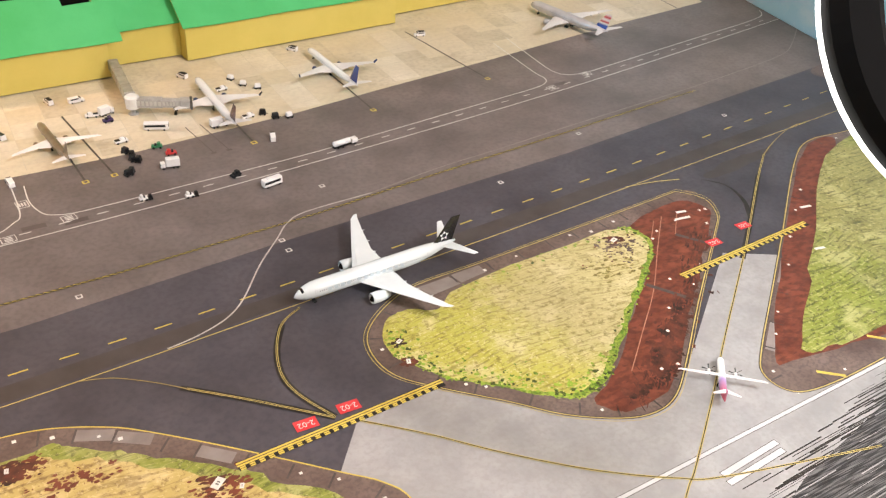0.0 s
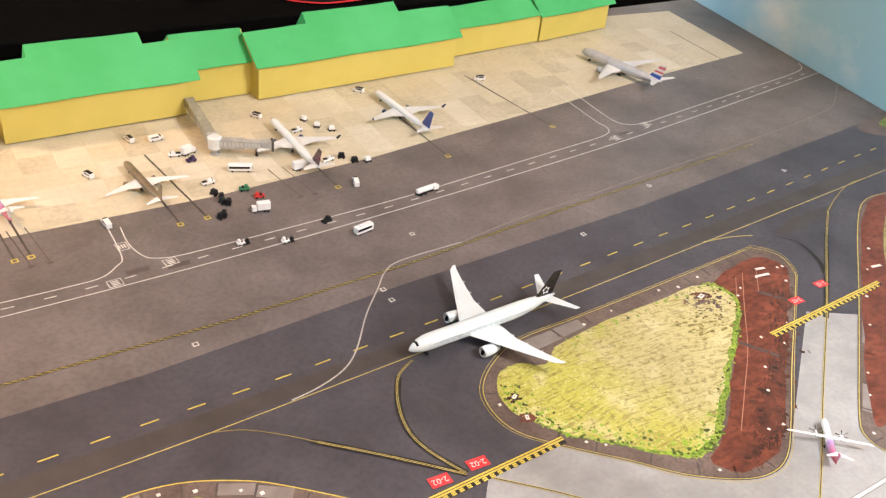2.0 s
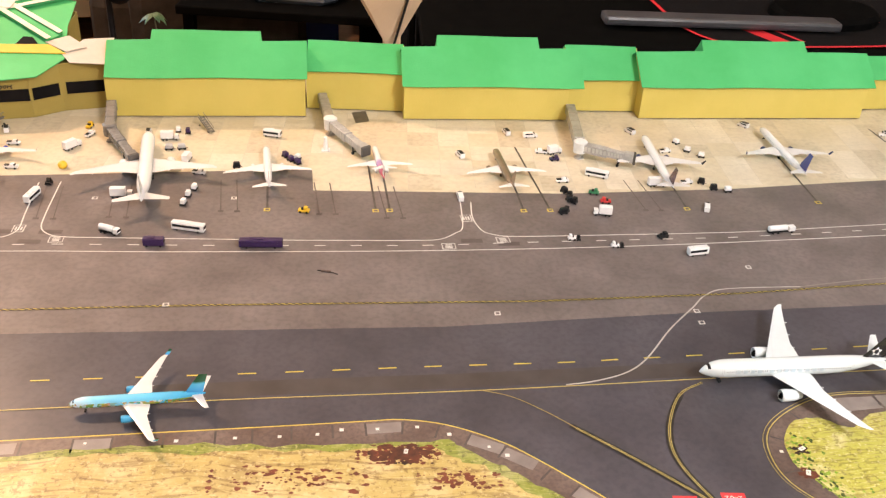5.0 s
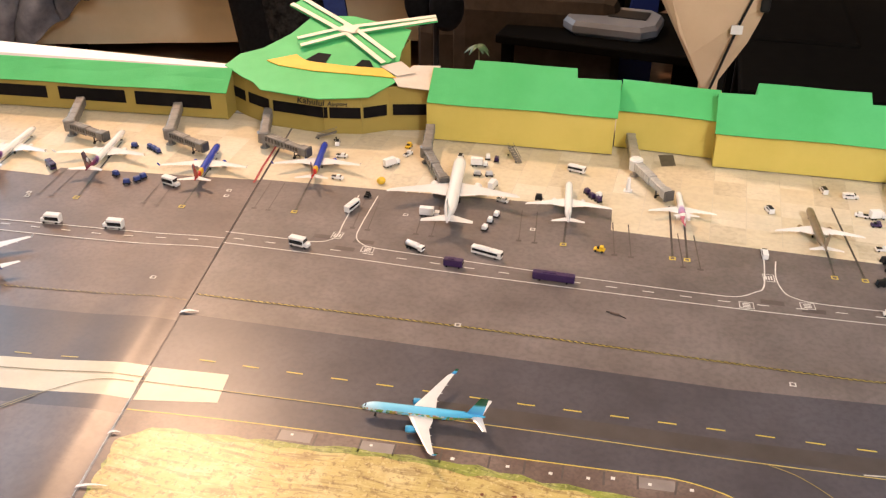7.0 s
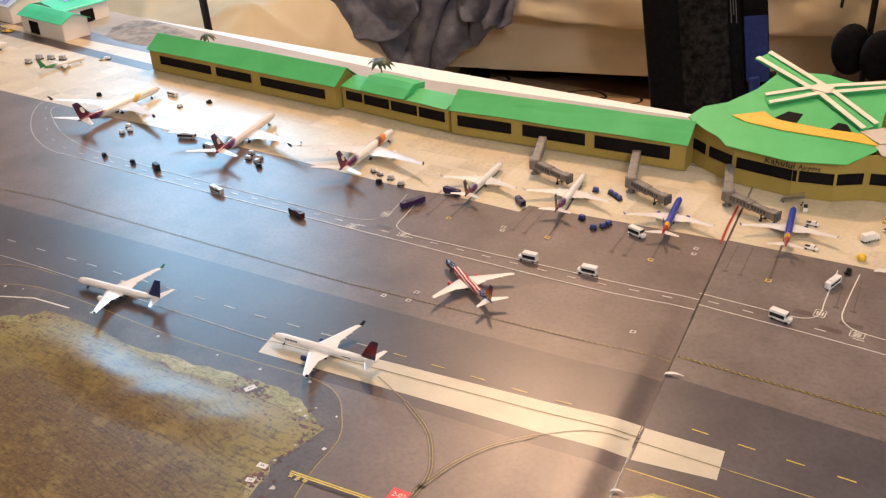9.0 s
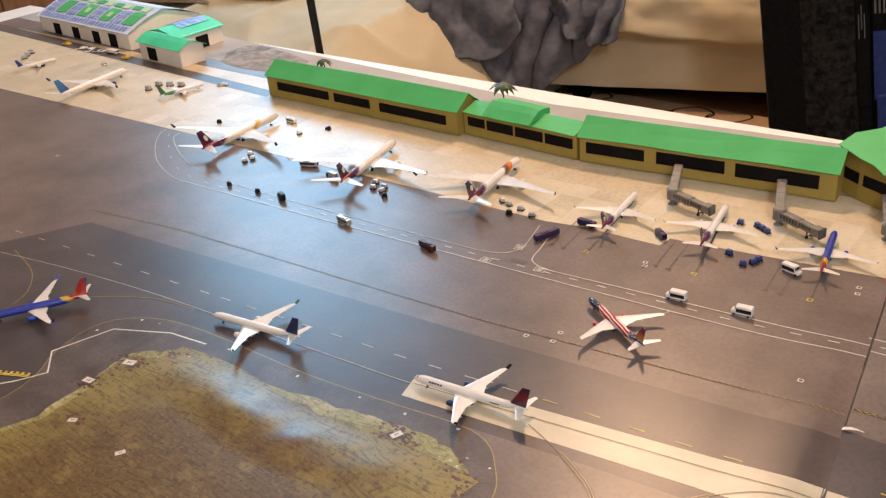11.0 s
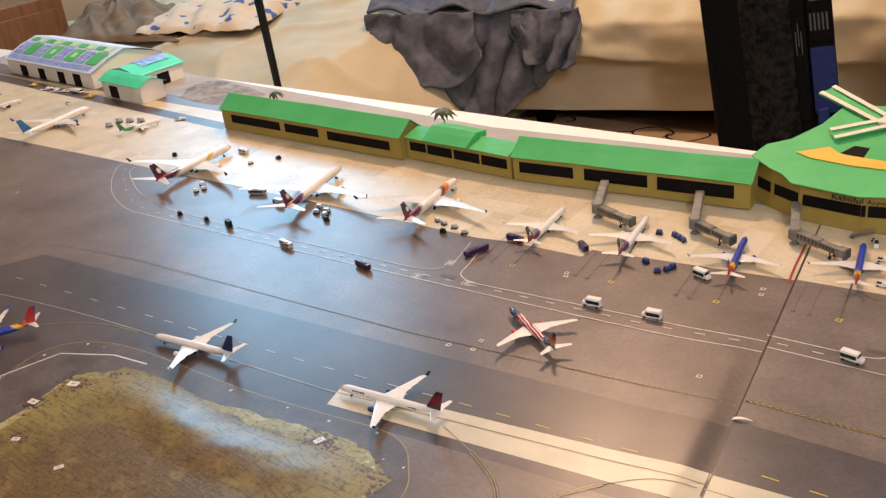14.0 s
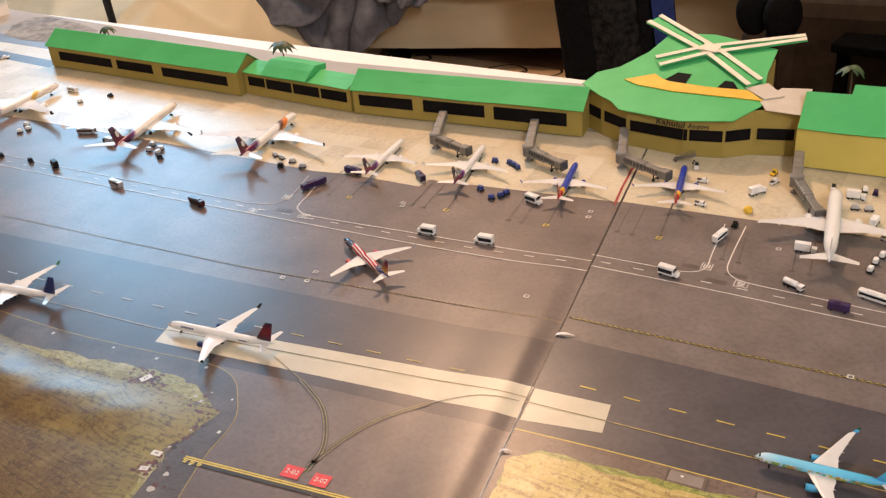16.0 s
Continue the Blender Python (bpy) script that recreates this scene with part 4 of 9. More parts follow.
# service road: two white lines, dashes between them and the turn-offs
ROAD_W = 0.0013
print_line("road_line", ROADL_R, ROAD_W, WHITE, mat_right, 9)
print_line("road_line", ROADL_L, ROAD_W, WHITE, mat_left, 9)
print_line("road_line", [(x, at_x(ROADU_R, x)) for x in np.linspace(-0.575, -0.478, 5)] + [(-0.463, 0.123), (-0.457, 0.137), (-0.460, 0.165), (-0.466, 0.232)], ROAD_W, WHITE, mat_right, 9)
print_line("road_line", [(-0.444, 0.235), (-0.440, 0.165), (-0.436, 0.138), (-0.425, 0.1255), (-0.41, 0.1215)] + [(x, at_x(ROADU_R, x)) for x in np.linspace(-0.38, -0.075, 6)] + [(-0.045, 0.1265), (-0.028, 0.139), (-0.019, 0.153), (-0.0175, 0.21)], ROAD_W, WHITE, mat_right, 9)
print_line("road_line", [(-0.006, 0.205), (-0.007, 0.172), (0.0, 0.146), (0.012, 0.1375), (0.028, 0.1345)] + [(x, at_x(ROADU_R, x)) for x in np.linspace(0.06, 0.60, 8)] + [(0.628, 0.199), (0.637, 0.214), (0.635, 0.235), (0.640, 0.34)], ROAD_W, WHITE, mat_right, 9)
print_line("road_line", [(0.668, 0.35), (0.662, 0.28), (0.660, 0.228), (0.672, 0.209), (0.70, 0.2055)] + [(x, at_x(ROADU_R, x)) for x in np.linspace(0.74, 1.05, 5)] + [(1.10, 0.272), (1.118, 0.292)], ROAD_W, WHITE, mat_right, 9)
print_line("road_line", [(-0.5695, 0.099), (-0.64, 0.0895), (-0.78, 0.076), (-0.90, 0.064), (-0.93, 0.0625), (-0.950, 0.070), (-0.957, 0.082), (-0.962, 0.105), (-0.975, 0.150)], ROAD_W, WHITE, mat_left, 9)
print_line("road_line", [(-0.998, 0.153), (-0.984, 0.105), (-0.983, 0.088), (-0.992, 0.070), (-1.02, 0.060), (-1.06, 0.057), (-1.3, 0.043), (-1.406, 0.039), (-1.515, 0.037), (-1.58, 0.045), (-1.634, 0.059), (-1.70, 0.088), (-1.748, 0.116), (-1.757, 0.136)], ROAD_W, WHITE2, mat_left, 9)
print_line("road_line", [(-1.56, 0.002), (-1.61, 0.009), (-1.68, 0.035), (-1.745, 0.076), (-1.785, 0.112), (-1.797, 0.132), (-1.79, 0.146)], ROAD_W, WHITE2, mat_left, 9)
for k in range(48):
    x = -0.555 + k * 0.0356
    if x < 1.1:
        y = [0.5 * (at_x(ROADU_R, q) + at_x(ROADL_R, q)) for q in (x - 0.0055, x + 0.0055)]
        print_line("white_dash", [(x - 0.0055, y[0]), (x + 0.0055, y[1])], 0.0013, WHITE, mat_right, 9, 0)
for k in range(27):
    x = -0.60 - k * 0.0356
    y = [at_x(ROADL_L, q) + 0.0125 for q in (x - 0.0055, x + 0.0055)]
    print_line("white_dash", [(x - 0.0055, y[0]), (x + 0.0055, y[1])], 0.0013, WHITE, mat_left, 9, 0)


for a, b in (((-1.565, 0.020), (-1.577, 0.022)), ((-1.612, 0.030), (-1.623, 0.034)), ((-1.665, 0.053), (-1.675, 0.058)), ((-1.715, 0.083), (-1.724, 0.089)), ((-1.765, 0.116), (-1.771, 0.124))):
    print_line("white_dash", [a, b], 0.0014, WHITE2, mat_left, 9, 0)


def stop_box(x, y, turn, mat, s=0.0065):
    """A small white road panel with bars of unreadable writing."""
    bm = bmesh.new()
    ribbon(bm, [(-s, -s * 0.8), (s, -s * 0.8), (s, s * 0.8), (-s, s * 0.8), (-s, -s * 0.8)], 0.0011, 0)
    for k in range(3):
        ribbon(bm, [(-s * 0.55, s * (0.4 - 0.4 * k)), (s * 0.55, s * (0.4 - 0.4 * k))], 0.0016, 0)
    ob = part("road_panel", bm, WHITE, mat)
    ob.matrix_world = pose(x, y, 10 * LAYER, 0, 0, turn)


for x, y, a, m in ((-0.036, 0.1135, 5, mat_right), (0.020, 0.1275, 8, mat_right), (-0.416, 0.1165, 3, mat_right), (0.628, 0.183, 8, mat_right), (0.697, 0.2015, 8, mat_right),
                   (-1.001, 0.044, 6, mat_left), (-0.931, 0.058, 6, mat_left), (-0.985, 0.092, 100, mat_left), (-0.457, 0.136, 92, mat_right), (-0.014, 0.170, 95, mat_right)):
    stop_box(x, y, a, m)


def marker(name, x, y, turn, outer, inner, mat, s, parent):
    bm = bmesh.new()
    ribbon(bm, [(-s, -s), (s, -s), (s, s), (-s, s), (-s, -s * 1.3)], s * 0.7, 0)
    ob = part(name, bm, outer, parent)
    ob.matrix_world = pose(x, y, 11 * LAYER, 0, 0, turn)
    return ob


for x, y, m in ((0.0, 0.0, mat_right), (-0.2925, 0.0094, mat_right), (0.1842, -0.0117, mat_right), (0.1848, 0.0062, mat_right), (0.433, 0.0094, mat_right), (0.26, 0.0816, mat_right),
                (0.58, 0.066, mat_right), (0.78, 0.03, mat_right), (-0.6015, 0.0073, mat_left), (-0.8325, -0.0601, mat_left), (-0.835, -0.042, mat_left), (-0.862, -0.066, mat_left), (-1.8646, -0.0405, mat_left),
                (-0.615, 0.2016, mat_left), (-0.612, 0.188, mat_left), (-0.8355, 0.1357, mat_left), (-0.832, 0.128, mat_left), (-0.40, 0.2, mat_right), (-0.258, 0.205, mat_right)):
    marker("white_marker", x, y, 4, WHITE, None, None, 0.0022, m)
for x, y, m in ((-0.0938, 0.184, mat_right), (-0.1085, 0.183, mat_right), (0.0495, 0.188, mat_right), (0.0785, 0.190, mat_right), (-0.2212, 0.1814, mat_right), (0.2317, 0.1984, mat_right), (0.389, 0.2181, mat_right), (0.5661, 0.2405, mat_right),
                (-0.5221, 0.1735, mat_right), (-0.6485, 0.1509, mat_left), (-0.7759, 0.1395, mat_left), (-0.9083, 0.1223, mat_left)):
    marker("yellow_marker", x, y, 5, YELLOW, None, None, 0.0026, m)
# dark lead-in lines of the stands
for (x0, y0), (x1, y1), m in (((-0.0938, 0.187), (-0.103, 0.30), mat_right), ((-0.1085, 0.186), (-0.118, 0.30), mat_right), ((0.0495, 0.191), (0.043, 0.30), mat_right), ((0.0785, 0.193), (0.060, 0.345), mat_right),
                             ((-0.2212, 0.185), (-0.232, 0.30), mat_right), ((0.2317, 0.201), (0.226, 0.34), mat_right), ((0.389, 0.221), (0.386, 0.36), mat_right), ((0.5661, 0.244), (0.545, 0.425), mat_right), ((1.002, 0.479), (0.995, 0.350), mat_right),
                             ((-0.5221, 0.177), (-0.545, 0.32), mat_right), ((-0.6485, 0.155), (-0.67, 0.28), mat_left), ((-0.7759, 0.143), (-0.81, 0.29), mat_left), ((-0.9083, 0.126), (-0.93, 0.27), mat_left)):
    print_line("lead_in_line", [(x0, y0), (x1, y1)], 0.0022, DARKLINE, m, 7, 0)
for x0, y0, m in ((-0.2212, 0.181, mat_right), (0.2317, 0.198, mat_right), (-0.5221, 0.1735, mat_right), (-0.6485, 0.151, mat_left), (-0.7759, 0.1395, mat_left), (-0.9083, 0.122, mat_left), (-0.33, 0.165, mat_right), (-0.40, 0.16, mat_right), (-0.05, 0.172, mat_right), (-0.12, 0.178, mat_right)):
    for o in (-0.030, -0.047):
        print_line("faint_stand_line", [(x0 + o, y0 - 0.003), (x0 + o - 0.009, y0 + 0.066)], 0.0012, SMUDGE, m, 6.5, 0)
        print_line("faint_stand_end", [(x0 + o - 0.003, y0 - 0.004), (x0 + o + 0.003, y0 - 0.0036)], 0.0038, SMUDGE, m, 6.7, 0)
for x, y, m in ((-0.47, 0.130, mat_right), (-0.44, 0.112, mat_right), (-0.425, 0.131, mat_right), (-0.012, 0.125, mat_right), (0.025, 0.120, mat_right), (-0.965, 0.062, mat_left), (0.645, 0.190, mat_right)):
    print_area("tyre_smudge", ragged([(x - 0.011, y - 0.004), (x + 0.011, y - 0.0035), (x + 0.011, y + 0.004), (x - 0.011, y + 0.0035)], 0.0006, x * 7, 1), SMUDGE, m, 6)
print_line("red_line", [(-0.596, 0.228), (-0.604, 0.27), (-0.615, 0.345)], 0.0028, DULLRED, mat_right, 16, 0)
# seam where the mats meet: the left mat swells a little before it dips, the right one's cut edge stands up
SEAMGREY = material("mat_cut_edge", (0.20, 0.17, 0.15), 0.35, 0, (0.62, 0.58, 0.54), 60, 5, 0.1, 120)
TORN = material("torn_vinyl_core", (0.66, 0.63, 0.60), 0.5, 0, (0.78, 0.75, 0.72), 90, 4, 0.2, 300)
GAPSHADE = material("seam_gap_shadow", (0.02, 0.016, 0.014), 0.6)
REACH = 0.090
CREST = 0.72


def swell_at(k, y):
    """Height of the swollen left mat: k runs from 0 to 1 at the seam."""
    amp = 0.0019 * min(1.0, max(0.0, (0.20 - y) / 0.25))
    f = k / CREST if k < CREST else 1 - (k - CREST) / (1 - CREST)
    return amp * f * f * (3 - 2 * f)


def swell(name, low, high, mat, parent):
    """A strip of the swollen mat between two lines of the plan, each given as its height over x."""
    n = 28
    cols = []
    bm = bmesh.new()
    for k in range(n + 1):
        ends = []
        for line in (low, high):
            y = at_x(line, -0.55)
            for _ in range(4):
                x = seam_x(y) - 0.0010 - REACH * (1 - k / n)
                y = at_x(line, x)
            ends.append(y)
        rows = max(int((at_x(high, -0.56) - at_x(low, -0.56)) / 0.02), 2)
        col = []
        for r in range(rows + 1):
            y = ends[0] + (ends[1] - ends[0]) * r / rows
            col.append(bm.verts.new((seam_x(y) - 0.0010 - REACH * (1 - k / n), y, 0.00022 + swell_at(k / n, y))))
        cols.append(col)
    for a, b in zip(cols, cols[1:]):
        for r in range(len(a) - 1):
            bm.faces.new((a[r], b[r], b[r + 1], a[r + 1]))
    return part(name, bm, mat, parent, smooth=True)


for ob in list(mat_left.children_recursive):
    if ob.type == "MESH" and not ob.name.startswith(("taxiway_band", "cream_strip", "concrete_apron", "island", "grass")):
        for v in ob.data.vertices:
            k = 1 - (seam_x(v.co.y) - 0.0010 - v.co.x) / REACH
            if 0 < k <= 1.03 and v.co.y < 0.3 and ob.matrix_world.translation.length < 0.001:
                v.co.z += swell_at(min(k, 1.0), v.co.y) + 0.0001
        c = ob.matrix_world.translation
        k = 1 - (seam_x(c.y) - 0.0010 - c.x) / REACH
        if c.length > 0.001 and 0 < k <= 1.03:
            ob.matrix_world = pose(0, 0, swell_at(min(k, 1.0), c.y) + 0.0003) @ ob.matrix_world
STRIP_LOW = [(-0.903, -0.216), (-0.5277, -0.1625), (-0.45, -0.1514)]
STRIP_TOP = [(-0.913, -0.182), (-0.533, -0.119), (-0.45, -0.1052)]
APRON_EDGE = [(-0.84, 0.204), (-0.60, 0.236), (-0.5, 0.2493)]
for low, high, ink in (([(-1, -0.598), (0, -0.598)], BAND_END, ASPHALT), (BAND_END, STRIP_LOW, TAXI), (STRIP_LOW, STRIP_TOP, STRIP), (STRIP_TOP, DARK_L, TAXI), (DARK_L, APRON_EDGE, ASPHALT)):
    swell("mat_swell", low, high, ink, mat_left)


def edge_ring(y):
    h = (0.0008 + 0.0003 * math.sin(31 * y)) * min(1, max(0.05, (0.02 - y) * 9))
    x = seam_x(y)
    return [(x - 0.0010, y, -0.0001), (x - 0.0009, y, 0.0002 + h), (x - 0.0003, y, 0.0003 + h), (x + 0.0006, y, 0.00002)]


bm = bmesh.new()
loft(bm, [edge_ring(y) for y in np.linspace(-0.59, -0.150, 46)])
seam = part("mat_seam", bm, SEAMGREY)
tagged(seam, "raised pale cut edge between the two mats", "mat seam", kind="structure")
# dark lines painted along the seam in place of the shade there
print_line("seam_gap", [(seam_x(y) - 0.001, y) for y in np.linspace(-0.15, 0.06, 9)], 0.0008, DARKLINE, mat_right, 15, 0)
print_line("seam_gap", [(seam_x(y) - 0.001, y) for y in np.linspace(0.06, 0.36, 9)], 0.0013, GAPSHADE, mat_right, 15, 0)
for y, ln, wide in ((-0.040, 0.017, 0.0032), (-0.205, 0.010, 0.0022), (-0.262, 0.022, 0.0020)):
    lift = bmesh.new()
    loft(lift, [[(seam_x(y) - 0.002 + ln * f, y + 0.30 * ln * f + o, 0.0006 + 0.0022 * math.sin(math.pi * (f * 0.8 + 0.1)) + 0.0001 * noise.noise((f * 5, o * 900, y))) for o in (wide * (1 - f * f), wide * 0.3, -wide * (1 - f) * 0.6)] for f in np.linspace(0, 0.97, 9)])
    part("torn_corner", lift, TORN, mat_right, "lifted white torn edge of the mat")

# a long wrinkle in the left mat
bm = bmesh.new()
rows = []
for f in np.linspace(0, 1, 40):
    c = Vector((-1.175 + 0.40 * f, -0.318 + 0.012 * f + 0.006 * math.sin(f * 9), 0))
    h = 0.0040 * math.sin(math.pi * f) * (1 + 0.5 * noise.noise((f * 9, 0, 0)))
    rows.append([bm.verts.new((c.x + 0.01 * v, c.y + 0.085 * (v - 0.6), 7.2 * LAYER + h * math.sin(math.pi * v) ** 2 * (1 + 0.35 * noise.noise((f * 14, v * 3, 4))))) for v in np.linspace(0, 1, 14)])
for r, q in zip(rows, rows[1:]):
    for k in range(13):
        bm.faces.new((r[k], r[k + 1], q[k + 1], q[k]))
part("mat_wrinkle", bm, GRASS2, mat_left, "wrinkle in the printed grass", smooth=True)

# shoulder joints, lighter slabs and edge lights
def along(line, steps=24):
    pts = [Vector(q) for q in smooth_line(line, False, 5)]
    run = [0.0]
    for a, b in zip(pts, pts[1:]):
        run.append(run[-1] + (b - a).length)
    return pts, run


def shoulder_detail(line, inset, parent, layer, gap=0.03, width=0.016, seed=1, flip=1, pale=0.35):
    rnd = random.Random(seed)
    pts, run = along(line)
    s = gap * 0.5
    while s < run[-1] - 0.01:
        i = max(k for k in range(len(run)) if run[k] <= s)
        i = min(i, len(pts) - 2)
        d = (pts[i + 1] - pts[i]).normalized()
        n = Vector((d.y, -d.x)) * flip
        p = pts[i] + d * (s - run[i])
        if rnd.random() < pale:
            q = p + d * gap * 0.9
            print_area("shoulder_slab", [tuple(p + n * 0.003), tuple(q + n * 0.003), tuple(q + n * width), tuple(p + n * width)], PALESH, parent, layer)
        print_line("shoulder_joint", [p + n * 0.002, p + n * (width + 0.002)], 0.0016, DARKLINE, parent, layer + 0.5, 0)
        if rnd.random() < 0.75:
            c = p + d * rnd.uniform(0.004, gap * 0.7) + n * rnd.uniform(0.006, 0.012)
            e = rnd.uniform(0.0010, 0.0017)
            print_area("edge_light", [tuple(c + Vector((-e, -e))), tuple(c + Vector((e, -e))), tuple(c + Vector((e, e))), tuple(c + Vector((-e, e)))], WHITE, parent, layer + 1)
        s += gap * rnd.uniform(0.8, 1.3)


PALESH = print_mat("pale_shoulder_print", (0.20, 0.17, 0.155), (0.27, 0.235, 0.215), 40)
shoulder_detail(ISLE_EDGE + ISLE_EDGE[:1], 0.0, mat_right, 5.5, 0.034, 0.013, 2, -1, 0.0)
for q in ([(0.262, -0.114), (0.296, -0.112), (0.300, -0.126), (0.268, -0.130)], [(0.298, -0.111), (0.330, -0.109), (0.331, -0.121), (0.302, -0.125)]):
    print_area("shoulder_slab", q, PALESH, mat_right, 5.6)
shoulder_detail(FAR_EDGE, 0.0, mat_right, 5.5, 0.045, 0.012, 3, -1)
shoulder_detail(SW_EDGE[1:], 0.0, mat_right, 5.5, 0.030, 0.014, 4, 1)
shoulder_detail(LEFT_EDGE[2:], 0.0, mat_left, 5.5, 0.045, 0.018, 5, 1, 0.0)


def hut(x, y, turn, s, parent, layer, dark=True):
    """A printed roof seen from above, in a dark patch."""
    if dark:
        soil_cluster(x, y, s * 0.95, s * 0.75, 34, int(abs(x) * 997) + 3, DARKDIRT, parent, layer - 0.3)
    s *= 0.8
    ob = part("roof_print", slab(bmesh.new(), [(-s, -s * 0.6), (s, -s * 0.6), (s, s * 0.6), (-s, s * 0.6)], 0, 0.00002), WHITE, parent)
    bm = bmesh.new()
    for o in (-0.2, 0.2):
        ribbon(bm, [(o * s, -s * 0.22), (o * s, s * 0.22)], s * 0.2, 0.00006)
    part("roof_vents", bm, DARKLINE, ob)
    ob.matrix_world = pose(x, y, (layer + 1) * LAYER, 0, 0, turn)
    return ob


for x, y, a, s, m, l, dk in ((0.0335, -0.2475, 40, 0.0065, mat_right, 9, True), (0.047, -0.257, 60, 0.003, mat_right, 9, False), (-0.087, -0.173, 80, 0.003, mat_right, 9, False), (0.472, -0.131, 20, 0.005, mat_right, 11, True), (0.213, -0.172, 30, 0.0035, mat_right, 11, True), (0.208, -0.197, 70, 0.0035, mat_right, 11, True),
                          (-0.795, -0.321, 60, 0.0085, mat_left, 10, True), (-0.778, -0.334, 10, 0.006, mat_left, 10, False), (-0.866, -0.263, 70, 0.007, mat_left, 10, True), (-1.144, -0.299, 40, 0.008, mat_left, 10, True), (-1.189, -0.336, 20, 0.009, mat_left, 10, True), (-1.198, -0.380, 10, 0.008, mat_left, 10, True),
                          (-1.149, -0.427, 30, 0.006, mat_left, 10, True), (-1.0635, -0.4277, 60, 0.006, mat_left, 10, False), (-0.785, -0.296, 40, 0.005, mat_left, 10, True), (-0.774, -0.352, 20, 0.005, mat_left, 10, True)):
    hut(x, y, a, s, m, l, dk)
# rubble and bare soil at the right end of the left island
rnd = random.Random(31)
for k in range(60):
    f = rnd.random()
    x, y = -0.80 + 0.045 * f + rnd.gauss(0, 0.008), -0.262 - 0.10 * f + rnd.gauss(0, 0.008)
    r = rnd.uniform(0.0012, 0.0045)
    print_area("rubble", [(x + r * rnd.uniform(0.5, 1.2) * math.cos(a), y + r * rnd.uniform(0.5, 1.2) * math.sin(a)) for a in np.linspace(0, 6.28, 7)[:-1]], rnd.choice((DARKDIRT, DARKDIRT, WHITE2, SHOULDER)), mat_left, 9 + 0.02 * k)
for k in range(60):
    x, y = 0.466 + rnd.gauss(0, 0.018), -0.148 + rnd.gauss(0, 0.011)
    r = rnd.uniform(0.0004, 0.0019)
    print_area("rubble", [(x + r * rnd.uniform(0.5, 1.2) * math.cos(a), y + r * rnd.uniform(0.5, 1.2) * math.sin(a)) for a in np.linspace(0, 6.28, 7)[:-1]], rnd.choice((DARKDIRT, SHOULDER, DIRT, SHOULDER)), mat_right, 10 + 0.02 * k)


# ---- terminal buildings of folded card ----
CARD = 0.0012


def card_wall(name, a, b, height, parent, mat=None, base=0.0006):
    """An upright sheet of card between two points of the plan (local)."""
    a, b = Vector(a), Vector(b)
    d = (b - a).normalized()
    s = Vector((-d.y, d.x)) * CARD / 2
    return part(name, slab(bmesh.new(), [tuple(a + s), tuple(b + s), tuple(b - s), tuple(a - s)], base, height), mat or YELLOWCARD, parent)


def sheet(name, quads, parent, mat, thick=0.0011):
    """A thin folded sheet through rows of points."""
    bm = bmesh.new()
    rows = [[bm.verts.new(p) for p in row] for row in quads]
    for r, q in zip(rows, rows[1:]):
        for k in range(len(r) - 1):
            bm.faces.new((r[k], r[k + 1], q[k + 1], q[k]))
    bmesh.ops.recalc_face_normals(bm, faces=bm.faces[:])
    bmesh.ops.solidify(bm, geom=bm.faces[:], thickness=thick)
    return part(name, bm, mat, parent)


